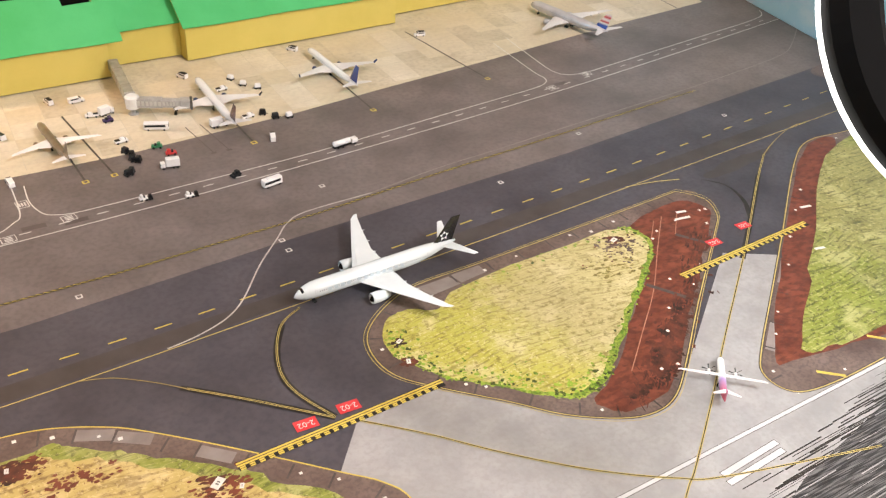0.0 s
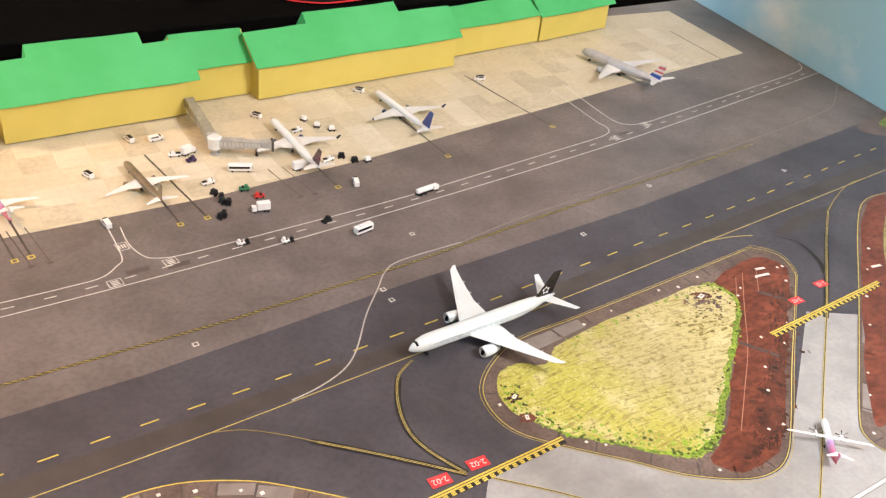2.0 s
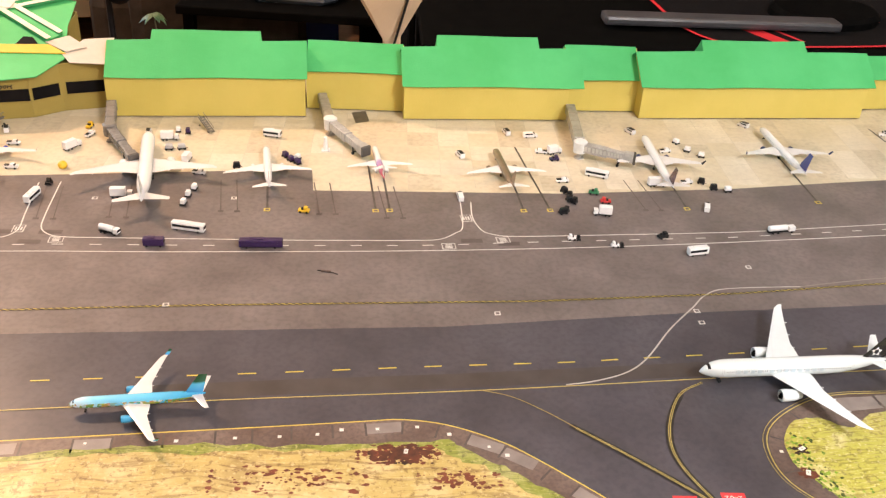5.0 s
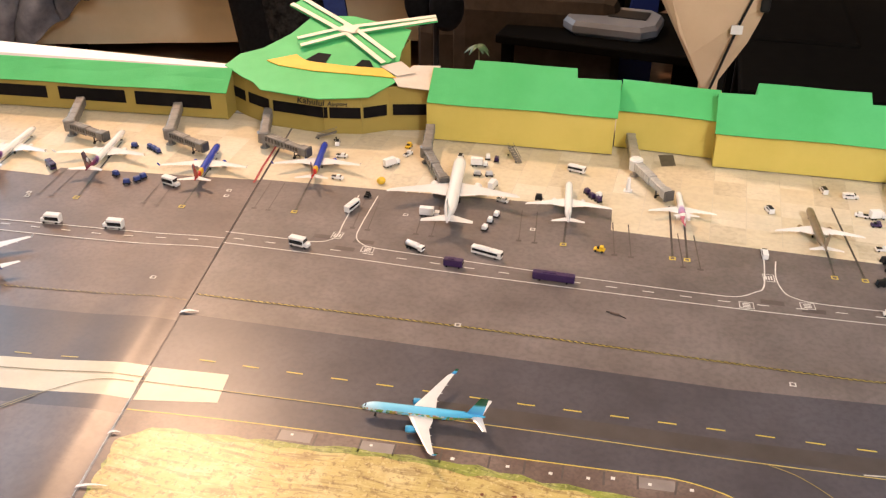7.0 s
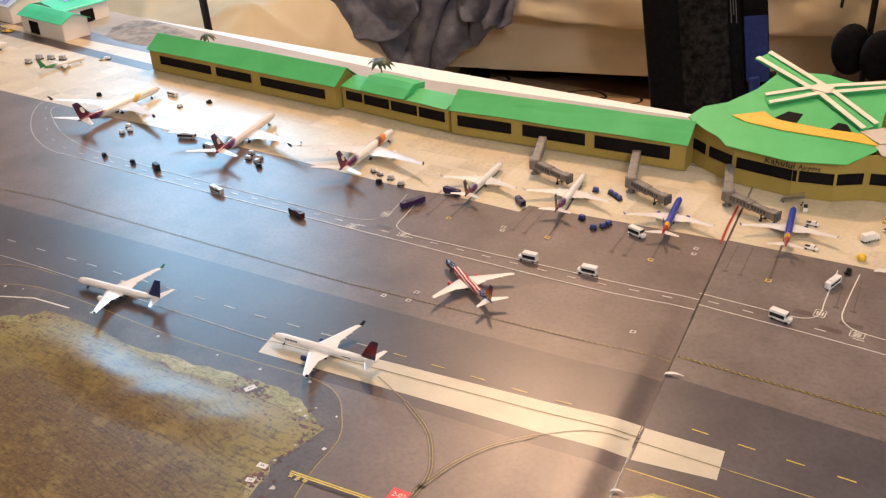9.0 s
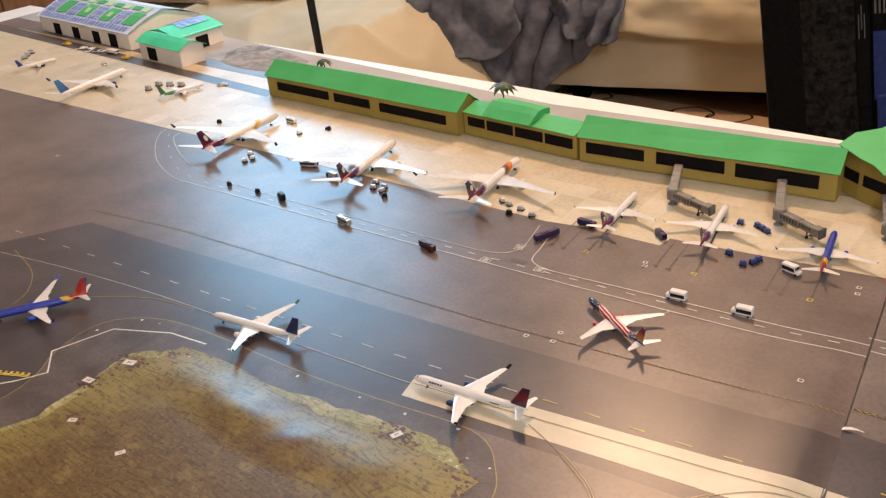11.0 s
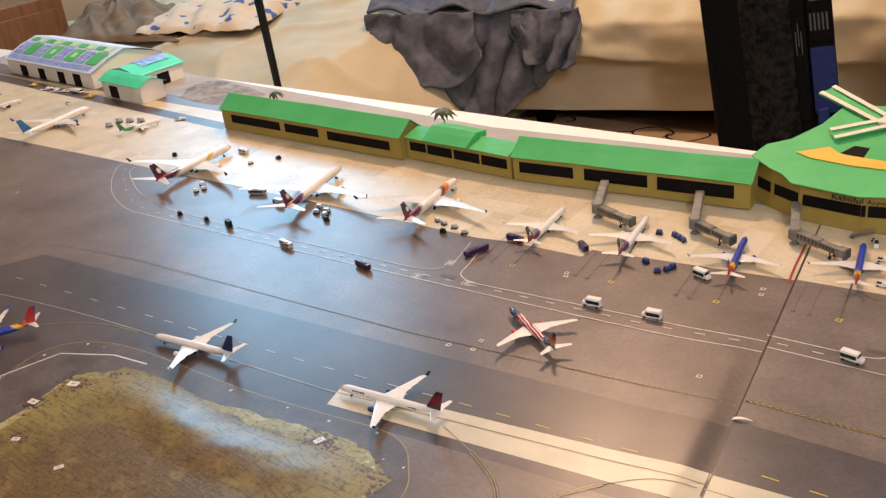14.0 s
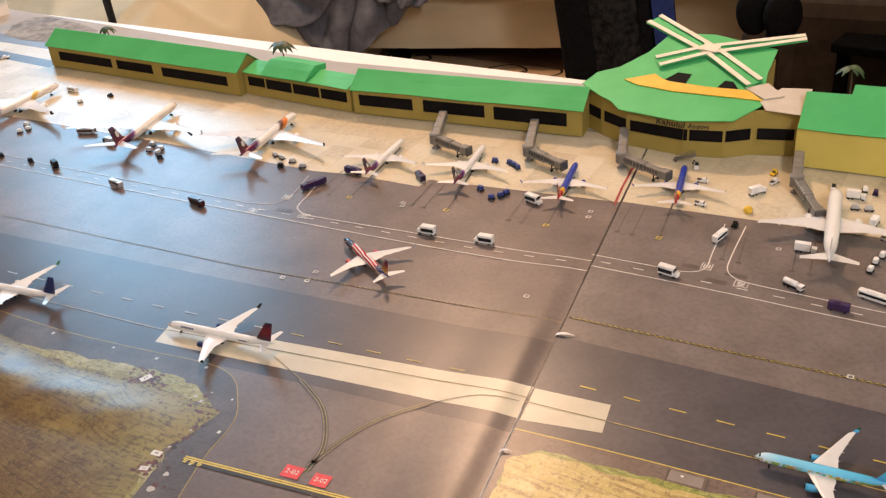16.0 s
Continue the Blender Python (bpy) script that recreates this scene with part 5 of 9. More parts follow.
def card_block(x0, y0, x1, y1, label, wall, eave, ridge, depth=0.075, ridge_at=0.036, raised=None, overhang=(0.004, 0.004), mat=None, windows=(), gable=None):
    """A card terminal block: walls, a pitched green roof whose middle can stand higher, black windows."""
    a = Vector((x0, y0))
    d = Vector((x1, y1)) - a
    length = d.length
    b = thing("terminal_block", x0, y0, 0, math.degrees(math.atan2(d.y, d.x)), label, "building", "card terminal buildings")
    mat = mat or YELLOWCARD
    card_wall("front_wall", (0, 0), (length, 0), wall, b, mat, 0.0017)
    card_wall("side_wall", (0.0007, 0.0012), (0.0007, depth), wall, b, mat)
    card_wall("side_wall", (length - 0.0007, 0.0012), (length - 0.0007, depth), wall, b, mat)
    card_wall("back_wall", (0, depth + 0.0006), (length, depth + 0.0006), wall, b, mat)
    for gx in (0.0007, length - 0.0007):
        bm = bmesh.new()
        loft(bm, [[(gx - CARD / 2, 0.002, wall), (gx - CARD / 2, ridge_at, ridge - 0.002), (gx - CARD / 2, depth, wall)], [(gx + CARD / 2, 0.002, wall), (gx + CARD / 2, ridge_at, ridge - 0.002), (gx + CARD / 2, depth, wall)]])
        part("gable", bm, gable or mat, b)
    l0, l1 = -overhang[0], length + overhang[1]
    xs = [l0, length * 0.25, length * 0.5, length * 0.75, l1]
    wob = lambda x, k: 0.0007 * math.sin(37 * (x + x0) + k)
    lift = [0.0] * len(xs)
    if raised:
        f0, f1, up = raised
        r0, r1 = length * f0, length * f1
        xs = [l0, (l0 + r0) / 2, r0, r0 + 0.0012, r0 * 0.67 + r1 * 0.33, r0 * 0.33 + r1 * 0.67, r1 - 0.0012, r1, (r1 + l1) / 2, l1]
        lift = [0, 0, 0, up, up, up, up, 0, 0, 0]
    run = ridge_at * 0.5 / ((ridge - eave) * 0.44)
    rows = [[(x, -0.005, eave + wob(x, 0)) for x in xs], [(x, ridge_at * 0.5, eave + (ridge - eave) * 0.56 + wob(x, 1)) for x in xs],
            [(x, ridge_at, ridge + wob(x, 2)) for x in xs], [(x, ridge_at + 0.0008 + h * run, ridge + h + wob(x, 2)) for x, h in zip(xs, lift)], [(x, depth + 0.002, wall + 0.001) for x in xs]]
    sheet("roof", rows, b, GREENCARD)
    for f0, f1, z0, z1 in windows:
        part("window", boxed(((f0 + f1) / 2 * length, -0.0011, (z0 + z1) / 2), ((f1 - f0) * length, 0.0009, z1 - z0)), BLACKCARD, b, "black card window strip")
    return b


YR = "yellow card terminal block, green roof raised in the middle"
YB = "yellow card terminal block under a green card roof"
card_block(0.548, 0.4885, 0.735, 0.505, YB, 0.044, 0.046, 0.066, 0.07, 0.034, None, (0.0, 0.0))
card_block(0.737, 0.503, 0.892, 0.523, "yellow card block with a green roof ending the row", 0.044, 0.043, 0.083, 0.085, 0.042, None, (0.006, 0.012), gable=GREENCARD)
card_block(0.236, 0.4395, 0.547, 0.4585, YR, 0.047, 0.046, 0.079, 0.08, 0.038, (0.28, 0.75, 0.0105), (0.004, 0.008))
card_block(0.140, 0.459, 0.237, 0.462, "yellow card link block, set back under a green roof", 0.046, 0.046, 0.078, 0.07, 0.036, None, (0.0, -0.002))
card_block(-0.073, 0.419, 0.137, 0.428, YR, 0.048, 0.047, 0.083, 0.08, 0.038, (0.20, 0.83, 0.0105), (0.003, 0.018))
card_block(-0.196, 0.4465, -0.074, 0.443, "yellow card link block, set back under a green roof", 0.053, 0.053, 0.079, 0.07, 0.034, None, (0.0, -0.001))
card_block(-0.434, 0.4065, -0.196, 0.4205, YR, 0.053, 0.053, 0.085, 0.08, 0.038, (0.22, 0.78, 0.0085), (-0.001, 0.003))
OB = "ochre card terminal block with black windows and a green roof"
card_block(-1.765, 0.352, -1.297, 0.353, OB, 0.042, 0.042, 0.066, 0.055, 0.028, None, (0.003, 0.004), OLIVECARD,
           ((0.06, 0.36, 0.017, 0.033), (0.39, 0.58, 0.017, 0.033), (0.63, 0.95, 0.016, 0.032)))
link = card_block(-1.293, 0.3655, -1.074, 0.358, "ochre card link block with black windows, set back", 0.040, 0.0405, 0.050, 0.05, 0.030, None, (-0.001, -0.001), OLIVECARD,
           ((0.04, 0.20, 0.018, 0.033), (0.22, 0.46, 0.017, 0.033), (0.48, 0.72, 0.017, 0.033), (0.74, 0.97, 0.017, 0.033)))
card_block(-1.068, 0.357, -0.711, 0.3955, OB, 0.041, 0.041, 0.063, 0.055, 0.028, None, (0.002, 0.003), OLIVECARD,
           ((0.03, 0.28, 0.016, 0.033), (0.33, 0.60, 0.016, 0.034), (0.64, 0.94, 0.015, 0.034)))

sheet("raised_roof", [[(x, y, z + 0.0006 * math.sin(60 * x + k)) for x in (0.045, 0.075, 0.105, 0.139)] for k, (y, z) in enumerate(((-0.0085, 0.0425), (0.008, 0.0535), (0.020, 0.0600), (0.046, 0.0560)))], link, GREENCARD)
for x in (0.0456, 0.1384):
    bm = bmesh.new()
    loft(bm, [[(x + o, -0.004, 0.0432), (x + o, 0.020, 0.0590), (x + o, 0.045, 0.0550), (x + o, 0.045, 0.0465), (x + o, 0.028, 0.0475)] for o in (-0.0005, 0.0005)])
    part("roof_cheek", bm, GREENCARD, link)

# the round-fronted hall
hall = thing("terminal_hall", 0, 0, 0, 0, "ochre card main hall with a green roof and crossed cream strips", "building", "card terminal buildings")
HALL = [(-0.724, 0.436), (-0.690, 0.415), (-0.645, 0.394), (-0.568, 0.388), (-0.520, 0.399), (-0.490, 0.421), (-0.437, 0.436)]
def roof_z(y, lift=0.0):
    return 0.052 + 0.25 * (y - 0.385) + lift


for p, q in zip(HALL, HALL[1:]):
    bm = bmesh.new()
    p, q = Vector(p), Vector(q)
    side = Vector((q.y - p.y, p.x - q.x)).normalized() * CARD / 2
    loft(bm, [[(c.x + o.x, c.y + o.y, z) for o, z in ((side, 0.0006), (side, roof_z(c.y) - 0.0006), (-side, roof_z(c.y) - 0.0006), (-side, 0.0006))] for c in (p, q)])
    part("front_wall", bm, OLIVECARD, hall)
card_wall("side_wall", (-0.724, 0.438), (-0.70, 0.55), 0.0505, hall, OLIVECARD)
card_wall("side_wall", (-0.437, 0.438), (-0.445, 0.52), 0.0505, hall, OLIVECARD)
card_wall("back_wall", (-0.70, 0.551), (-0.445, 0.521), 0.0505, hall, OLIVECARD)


def hall_window(p, q, f0, f1, z0=0.0225, z1=0.0375):
    p, q = Vector(p), Vector(q)
    d = (q - p).normalized()
    n = Vector((d.y, -d.x)) * 0.0011
    a, b = p + (q - p) * f0 + n, p + (q - p) * f1 + n
    n = n * 0.45
    part("window", slab(bmesh.new(), [tuple(a), tuple(b), tuple(b + n), tuple(a + n)], z0, z1), BLACKCARD, hall, "black card window strip")


hall_window(HALL[0], HALL[1], 0.12, 0.97)
hall_window(HALL[1], HALL[2], 0.12, 0.95)
hall_window(HALL[2], HALL[3], 0.05, 0.995)
hall_window(HALL[3], HALL[4], 0.0, 0.10)
hall_window(HALL[3], HALL[4], 0.15, 0.98)
hall_window(HALL[4], HALL[5], 0.06, 0.92)
hall_window(HALL[5], HALL[6], 0.10, 0.90)
# one sloping roof sheet, with the cross of strips standing over it
def roof_piece(name, outline, lift, thick, mat, label=""):
    bm = bmesh.new()
    lo = [bm.verts.new((x, y, roof_z(y, lift))) for x, y in outline]
    hi = [bm.verts.new((x, y, roof_z(y, lift + thick))) for x, y in outline]
    for ring, flip in ((lo, True), (hi, False)):
        es = [bm.edges.get((ring[i], ring[(i + 1) % len(ring)])) or bm.edges.new((ring[i], ring[(i + 1) % len(ring)])) for i in range(len(ring))]
        bmesh.ops.triangle_fill(bm, use_beauty=True, use_dissolve=False, edges=es)
    for i in range(len(lo)):
        j = (i + 1) % len(lo)
        bm.faces.new((lo[i], lo[j], hi[j], hi[i]))
    return part(name, bm, mat, hall, label)


roof_piece("main_roof", [(-0.726, 0.431), (-0.692, 0.410), (-0.672, 0.401), (-0.655, 0.386), (-0.572, 0.379), (-0.508, 0.393), (-0.484, 0.430), (-0.496, 0.50), (-0.498, 0.555), (-0.59, 0.577), (-0.650, 0.570), (-0.664, 0.520), (-0.690, 0.478), (-0.716, 0.46)], 0.0, 0.0011, GREENCARD)
roof_piece("amber_trim", [(-0.672, 0.449), (-0.652, 0.441), (-0.60, 0.436), (-0.515, 0.438), (-0.484, 0.438), (-0.508, 0.456), (-0.56, 0.4535), (-0.612, 0.456), (-0.622, 0.459), (-0.636, 0.469)], 0.0016, 0.0011, GOLDCARD)
roof_piece("opening", [(-0.620, 0.4595), (-0.590, 0.4565), (-0.589, 0.478), (-0.608, 0.479)], 0.0014, 0.0004, BLACKCARD, "dark opening in the roof")
roof_piece("opening", [(-0.548, 0.456), (-0.522, 0.458), (-0.532, 0.472), (-0.543, 0.472)], 0.0014, 0.0004, BLACKCARD, "dark opening in the roof")
roof_piece("paper_flap", [(-0.513, 0.459), (-0.484, 0.440), (-0.462, 0.451), (-0.488, 0.474)], 0.0030, 0.0008, GREYCARD)
roof_piece("paper_flap", [(-0.488, 0.437), (-0.476, 0.421), (-0.433, 0.420), (-0.434, 0.475), (-0.470, 0.470)], 0.0012, 0.0008, GREYCARD)
TOWER = [(-0.650, 0.50), (-0.505, 0.50), (-0.500, 0.553), (-0.590, 0.574), (-0.645, 0.566)]
for p, q in zip(TOWER, TOWER[1:] + TOWER[:1]):
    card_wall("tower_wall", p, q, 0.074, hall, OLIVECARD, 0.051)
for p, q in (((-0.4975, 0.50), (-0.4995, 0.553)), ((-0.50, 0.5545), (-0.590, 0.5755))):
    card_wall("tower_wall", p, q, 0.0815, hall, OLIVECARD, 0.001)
CROSS, ENDS = Vector((-0.582, 0.532)), [Vector((-0.686, 0.597)), Vector((-0.468, 0.582)), Vector((-0.503, 0.468)), Vector((-0.642, 0.491))]
for k, e in enumerate(ENDS):
    d = (e - CROSS).normalized()
    s = Vector((-d.y, d.x))
    w, w1 = 0.0115, (0.0135, 0.0075, 0.012, 0.013)[k]
    bow = CROSS + (e - CROSS) * 0.5
    roof_piece("roof_arm", [tuple(CROSS + s * w), tuple(bow + s * (w + w1) * 0.5), tuple(e + s * w1), tuple(e - s * w1), tuple(bow - s * (w + w1) * 0.5), tuple(CROSS - s * w)], 0.0034 + k * 0.0004, 0.0003, GREENCARD)
    for o in (-1, 1):
        c0, c1 = CROSS + s * o * 0.0078, e + s * o * (w1 - 0.0032) - d * 0.001
        t2 = s * 0.0033
        roof_piece("cream_strip", [tuple(c0 + t2), tuple(c1 + t2), tuple(c1 - t2), tuple(c0 - t2)], 0.0060 + k * 0.0004, 0.0005, CREAMCARD)
roof_piece("cross_centre", [(CROSS.x - 0.013, CROSS.y - 0.006), (CROSS.x + 0.010, CROSS.y - 0.010), (CROSS.x + 0.013, CROSS.y + 0.006), (CROSS.x - 0.010, CROSS.y + 0.010)], 0.0082, 0.0005, CREAMCARD)
# the name, written by hand
for word, x, y, z, size, turn, wide in (("Kahului", -0.5855, 0.3892, 0.0392, 0.0108, -4.5, 0.0395), ("Airport", -0.5500, 0.3920, 0.0394, 0.0080, 13.0, 0.0265)):
    cu = bpy.data.curves.new("name_lettering", "FONT")
    cu.body, cu.size, cu.align_x, cu.extrude, cu.offset, cu.space_character, cu.shear = word, size, "CENTER", 0.0002, 0.00016, 1.05, 0.12
    tmp = new("name_lettering", cu)
    bpy.context.view_layer.update()
    me = bpy.data.meshes.new_from_object(tmp.evaluated_get(bpy.context.evaluated_depsgraph_get()))
    bpy.data.objects.remove(tmp)
    xs = [v.co.x for v in me.vertices]
    for v in me.vertices:
        v.co.x = (v.co.x - (max(xs) + min(xs)) / 2) * wide / (max(xs) - min(xs))
        v.co.y += 0.0005 * math.sin(v.co.x * 420) + 0.0003 * math.sin(v.co.x * 1100)
    me.materials.clear()
    me.materials.append(INK)
    t_ob = new("name_lettering", me)
    t_ob.parent = hall
    t_ob.matrix_world = pose(x, y - 0.0012, z, 90, 0, turn)
    t_ob["label"] = "handwritten black airport name"

# ---- hangars ----
SOLAR = material("solar_panel_print", (0.16, 0.25, 0.66), 0.5, 0, (0.34, 0.46, 0.86), 60, 3)
PALEROOF = material("pale_blue_roof_print", (0.52, 0.66, 0.90), 0.45, 0, (0.62, 0.74, 0.92), 30, 4)
PALEGREEN = material("pale_green_roof_print", (0.42, 0.70, 0.42), 0.5, 0, (0.55, 0.78, 0.55), 60, 3)
MINT = material("mint_green_card", (0.04, 0.64, 0.34), 0.6, 0, (0.07, 0.70, 0.39), 20, 4)


def hangar(x, y, turn, length, depth, wall, ridge, label, roof_mat, doors, panels):
    h = thing("hangar", x, y, 0, turn, label, "building", "card hangars")
    card_wall("front_wall", (0, 0), (length, 0), wall, h, WHITECARD)
    card_wall("back_wall", (0, depth), (length, depth), wall, h, WHITECARD)
    for gx in (0.0007, length - 0.0007):
        bm = bmesh.new()
        prof = [(0.0012, 0.0006), (0.0012, wall), (depth / 2, ridge - 0.002), (depth - 0.0012, wall), (depth - 0.0012, 0.0006)]
        loft(bm, [[(gx - CARD / 2, py, pz) for py, pz in prof], [(gx + CARD / 2, py, pz) for py, pz in prof]])
        part("gable_wall", bm, WHITECARD, h)
    prof = [(-0.006, wall - 0.002), (depth * 0.25, wall + (ridge - wall) * 0.62), (depth * 0.5, ridge), (depth * 0.75, wall + (ridge - wall) * 0.62), (depth + 0.006, wall - 0.002)]
    sheet("roof", [[(gx, py, pz) for gx in (-0.006, length + 0.006)] for py, pz in prof], h, roof_mat)
    for f, w, dh in doors:
        part("door", boxed((f * length, -0.001, dh / 2 + 0.001), (w, 0.0008, dh)), BLACKCARD, h, "black card door opening")
    for k, (f0, f1, d0, d1, mat) in enumerate(panels):
        zz = lambda dd: np.interp(dd * depth, [q[0] for q in prof], [q[1] for q in prof]) + 0.0016 + 0.0002 * (k % 3)
        sheet("roof_panel", [[(gx, dd * depth, zz(dd)) for gx in (f0 * length, f1 * length)] for dd in np.linspace(d0, d1, 4)], h, mat, 0.0005)
    return h


big = []
for k in range(26):
    big.append((0.02 + k * 0.037, 0.02 + k * 0.037 + 0.024, 0.0, 0.07, SOLAR))
for k in range(4):
    f = 0.02 + 0.245 * k
    for c in range(3):
        for r in range(3):
            big.append((f + 0.034 * c, f + 0.034 * c + 0.024, 0.09 + 0.085 * r, 0.155 + 0.085 * r, SOLAR))
    big.append((f + 0.112, f + 0.225, 0.10, 0.33, GREENCARD))
    big.append((f + 0.15, f + 0.19, 0.17, 0.25, PALEGREEN))
for k in range(5):
    f = 0.03 + 0.19 * k
    big.append((f, f + 0.08, 0.37, 0.45, GREENCARD))
    big.append((f + 0.095, f + 0.165, 0.36, 0.47, PALEGREEN))
    big.append((f + 0.102, f + 0.158, 0.375, 0.455, SOLAR))
hangar(-2.805, 0.447, -2.2, 0.445, 0.20, 0.043, 0.078, "white card hangar with a blue and green solar roof", PALEROOF, ((0.2, 0.036, 0.028), (0.42, 0.034, 0.028), (0.65, 0.034, 0.029), (0.83, 0.036, 0.031)), big)
hangar(-2.281, 0.407, -3.8, 0.172, 0.060, 0.040, 0.054, "white card hangar wing with a mint green roof", MINT, ((0.30, 0.038, 0.028),), ())
hangar(-2.205, 0.460, 90, 0.122, 0.125, 0.040, 0.055, "white card hangar with solar panels on a mint green roof", MINT, ((0.52, 0.034, 0.028),), [(0.28 + 0.135 * k, 0.395 + 0.135 * k, 0.24 + 0.10 * r, 0.325 + 0.10 * r, SOLAR) for k in range(5) for r in range(5)])
GREYPATCH = material("faded_roofscape_print", (0.20, 0.185, 0.165), 0.7, 0, (0.42, 0.40, 0.37), 16, 6, 0.0, None, 0.15, (0.13, 0.12, 0.11), 60, 0.5)
board = new("backdrop_board", finish(slab(bmesh.new(), [(LEFT_END, 0.5), (-0.60, 0.42), (-0.645, 0.60), (-1.25, 0.55), (LEFT_END, 0.66)], -0.002, 0.0), "backdrop_board", material("off_white_board", (0.36, 0.35, 0.335), 0.7, 0, (0.42, 0.41, 0.395), 8, 5, 0.05, 300, 0.2)))
tagged(board, "white card strip behind the terminal", "board", kind="structure")
print_area("faded_print", ragged([(-2.11, 0.585), (-2.07, 0.47), (-1.93, 0.455), (-1.83, 0.50), (-1.90, 0.56)], 0.012, 31), GREYPATCH, board, 4)
print_area("dark_lane", [(LEFT_END, 0.395), (-1.77, 0.345), (-1.77, 0.375), (LEFT_END, 0.435)], TAXI, mat_left, 3)


# ---- aircraft, about one four-hundredth of life size ----
W_, G_ = (0.80, 0.79, 0.77), (0.62, 0.62, 0.62)
PORTHOLE = material("cabin_window_print", (0.20, 0.21, 0.23), 0.35)
DOORGREY = material("door_outline_print", (0.45, 0.45, 0.46), 0.35)
# chord as a share of the length, from the root over the kink to the tip: narrow-body, wide-body
WINGS = ((0.205, 0.185, 0.112, 0.070, 0.040), (0.215, 0.190, 0.122, 0.072, 0.036))


def ring_at(x, y, z, ry, rz, n=16):
    return [(x, y + ry * math.cos(2 * math.pi * k / n), z + rz * math.sin(2 * math.pi * k / n)) for k in range(n)]


def blade(bm, stations, thick):
    """A wing or fin from stations of (leading point, trailing point); thick is its share of the chord."""
    rings = []
    for a, b, up in stations:
        a, b, up = Vector(a), Vector(b), Vector(up)
        c = b - a
        t = c.length * thick
        rings.append([a, a + c * 0.18 + up * t * 0.5, a + c * 0.5 + up * t * 0.45, b, a + c * 0.5 - up * t * 0.4, a + c * 0.18 - up * t * 0.45])
    return loft(bm, rings)


def airliner(nose, heading, L, span, D, label, hull, fin_mat, engine_mat=None, wing_mat=None, tip_mat=None, high=False, rear=False):
    """A die-cast airliner whose nose tip stands over the given point; the local x axis points forward."""
    h = math.radians(heading)
    cx, cy = nose[0] - math.cos(h) * L / 2, nose[1] - math.sin(h) * L / 2
    p = thing("model_airliner", cx, cy, 0, heading, label, "model aircraft", "model aircraft")
    engine_mat, wing_mat = engine_mat or WHITEPAINT, wing_mat or WINGGREY
    zc = D * 0.86
    R = D / 2 * (0.95 if L > 0.15 and span < 0.2 else 0.88 if L > 0.14 else 0.84)
    bm = bmesh.new()
    secs = [(0.0, 0.03, -0.30), (0.012, 0.30, -0.24), (0.03, 0.54, -0.16), (0.06, 0.80, -0.07), (0.10, 0.96, -0.01), (0.14, 1.0, 0), (0.40, 1.0, 0), (0.66, 1.0, 0), (0.74, 0.96, 0.05), (0.82, 0.80, 0.20), (0.90, 0.54, 0.36), (0.96, 0.30, 0.45), (1.0, 0.10, 0.50)]
    loft(bm, [ring_at(L * (0.5 - f), 0, zc + R * o, R * r, R * r * 1.03, 20) for f, r, o in secs])
    body = part("fuselage", bm, hull, p, smooth=True)
    # cockpit glazing
    bm = bmesh.new()
    loft(bm, [[(L * (0.5 - f), R * r * 1.012 * math.sin(a), zc + R * o + R * r * 1.012 * math.cos(a)) for a in np.linspace(-0.8, 0.8, 9)] + [(L * (0.5 - f), R * r * 0.9 * math.sin(a), zc + R * o + R * r * 0.9 * math.cos(a)) for a in np.linspace(0.8, -0.8, 9)] for f, r, o in ((0.035, 0.60, -0.143), (0.047, 0.70, -0.108))])
    part("cockpit_window", bm, GLASSBLACK, body)
    # cabin windows and doors
    for s in (-1, 1):
        bm = bmesh.new()
        count = int(L * 330)
        for k in range(count):
            f = 0.13 + 0.66 * k / count
            x, w = L * (0.5 - f), L * 0.0042
            lo, hi = 0.16, 0.30
            bm.faces.new([bm.verts.new((x + dx, s * R * 1.012 * math.cos(a), zc + R * 1.04 * math.sin(a))) for dx, a in ((0, lo), (w, lo), (w, hi), (0, hi))])
        part("cabin_windows", bm, PORTHOLE, body, "row of small cabin windows")
        for f in (0.105, 0.795):
            bm = bmesh.new()
            g = 1.0 if f < 0.5 else 0.90
            dz = 0.0 if f < 0.5 else R * 0.10
            ribs = [(L * (0.5 - f) + dx, s * R * 1.010 * g * math.cos(a), zc + dz + R * 1.03 * g * math.sin(a)) for dx in (-L * 0.005, -L * 0.0038, L * 0.0038, L * 0.005) for a in (-0.30, 0.0, 0.30, 0.52)]
            vs = [bm.verts.new(q) for q in ribs]
            for c in (0, 2):
                for r in range(3):
                    bm.faces.new((vs[c * 4 + r], vs[c * 4 + r + 1], vs[(c + 1) * 4 + r + 1], vs[(c + 1) * 4 + r]))
            part("door_outline", bm, DOORGREY, body)
    if not high:
        bm = bmesh.new()
        loft(bm, [ring_at(L * x, 0, zc - R * 0.52, R * 0.86 * g, R * 0.62 * g, 14) for x, g in ((0.17, 0.25), (0.12, 0.85), (0.02, 1.06), (-0.08, 0.9), (-0.13, 0.25))])
        part("belly_fairing", bm, WHITEPAINT if hull not in (BRONZE, GREYPAINT) else hull, body, smooth=True)
    half, root = span / 2, L * (0.155 if not high else 0.05)
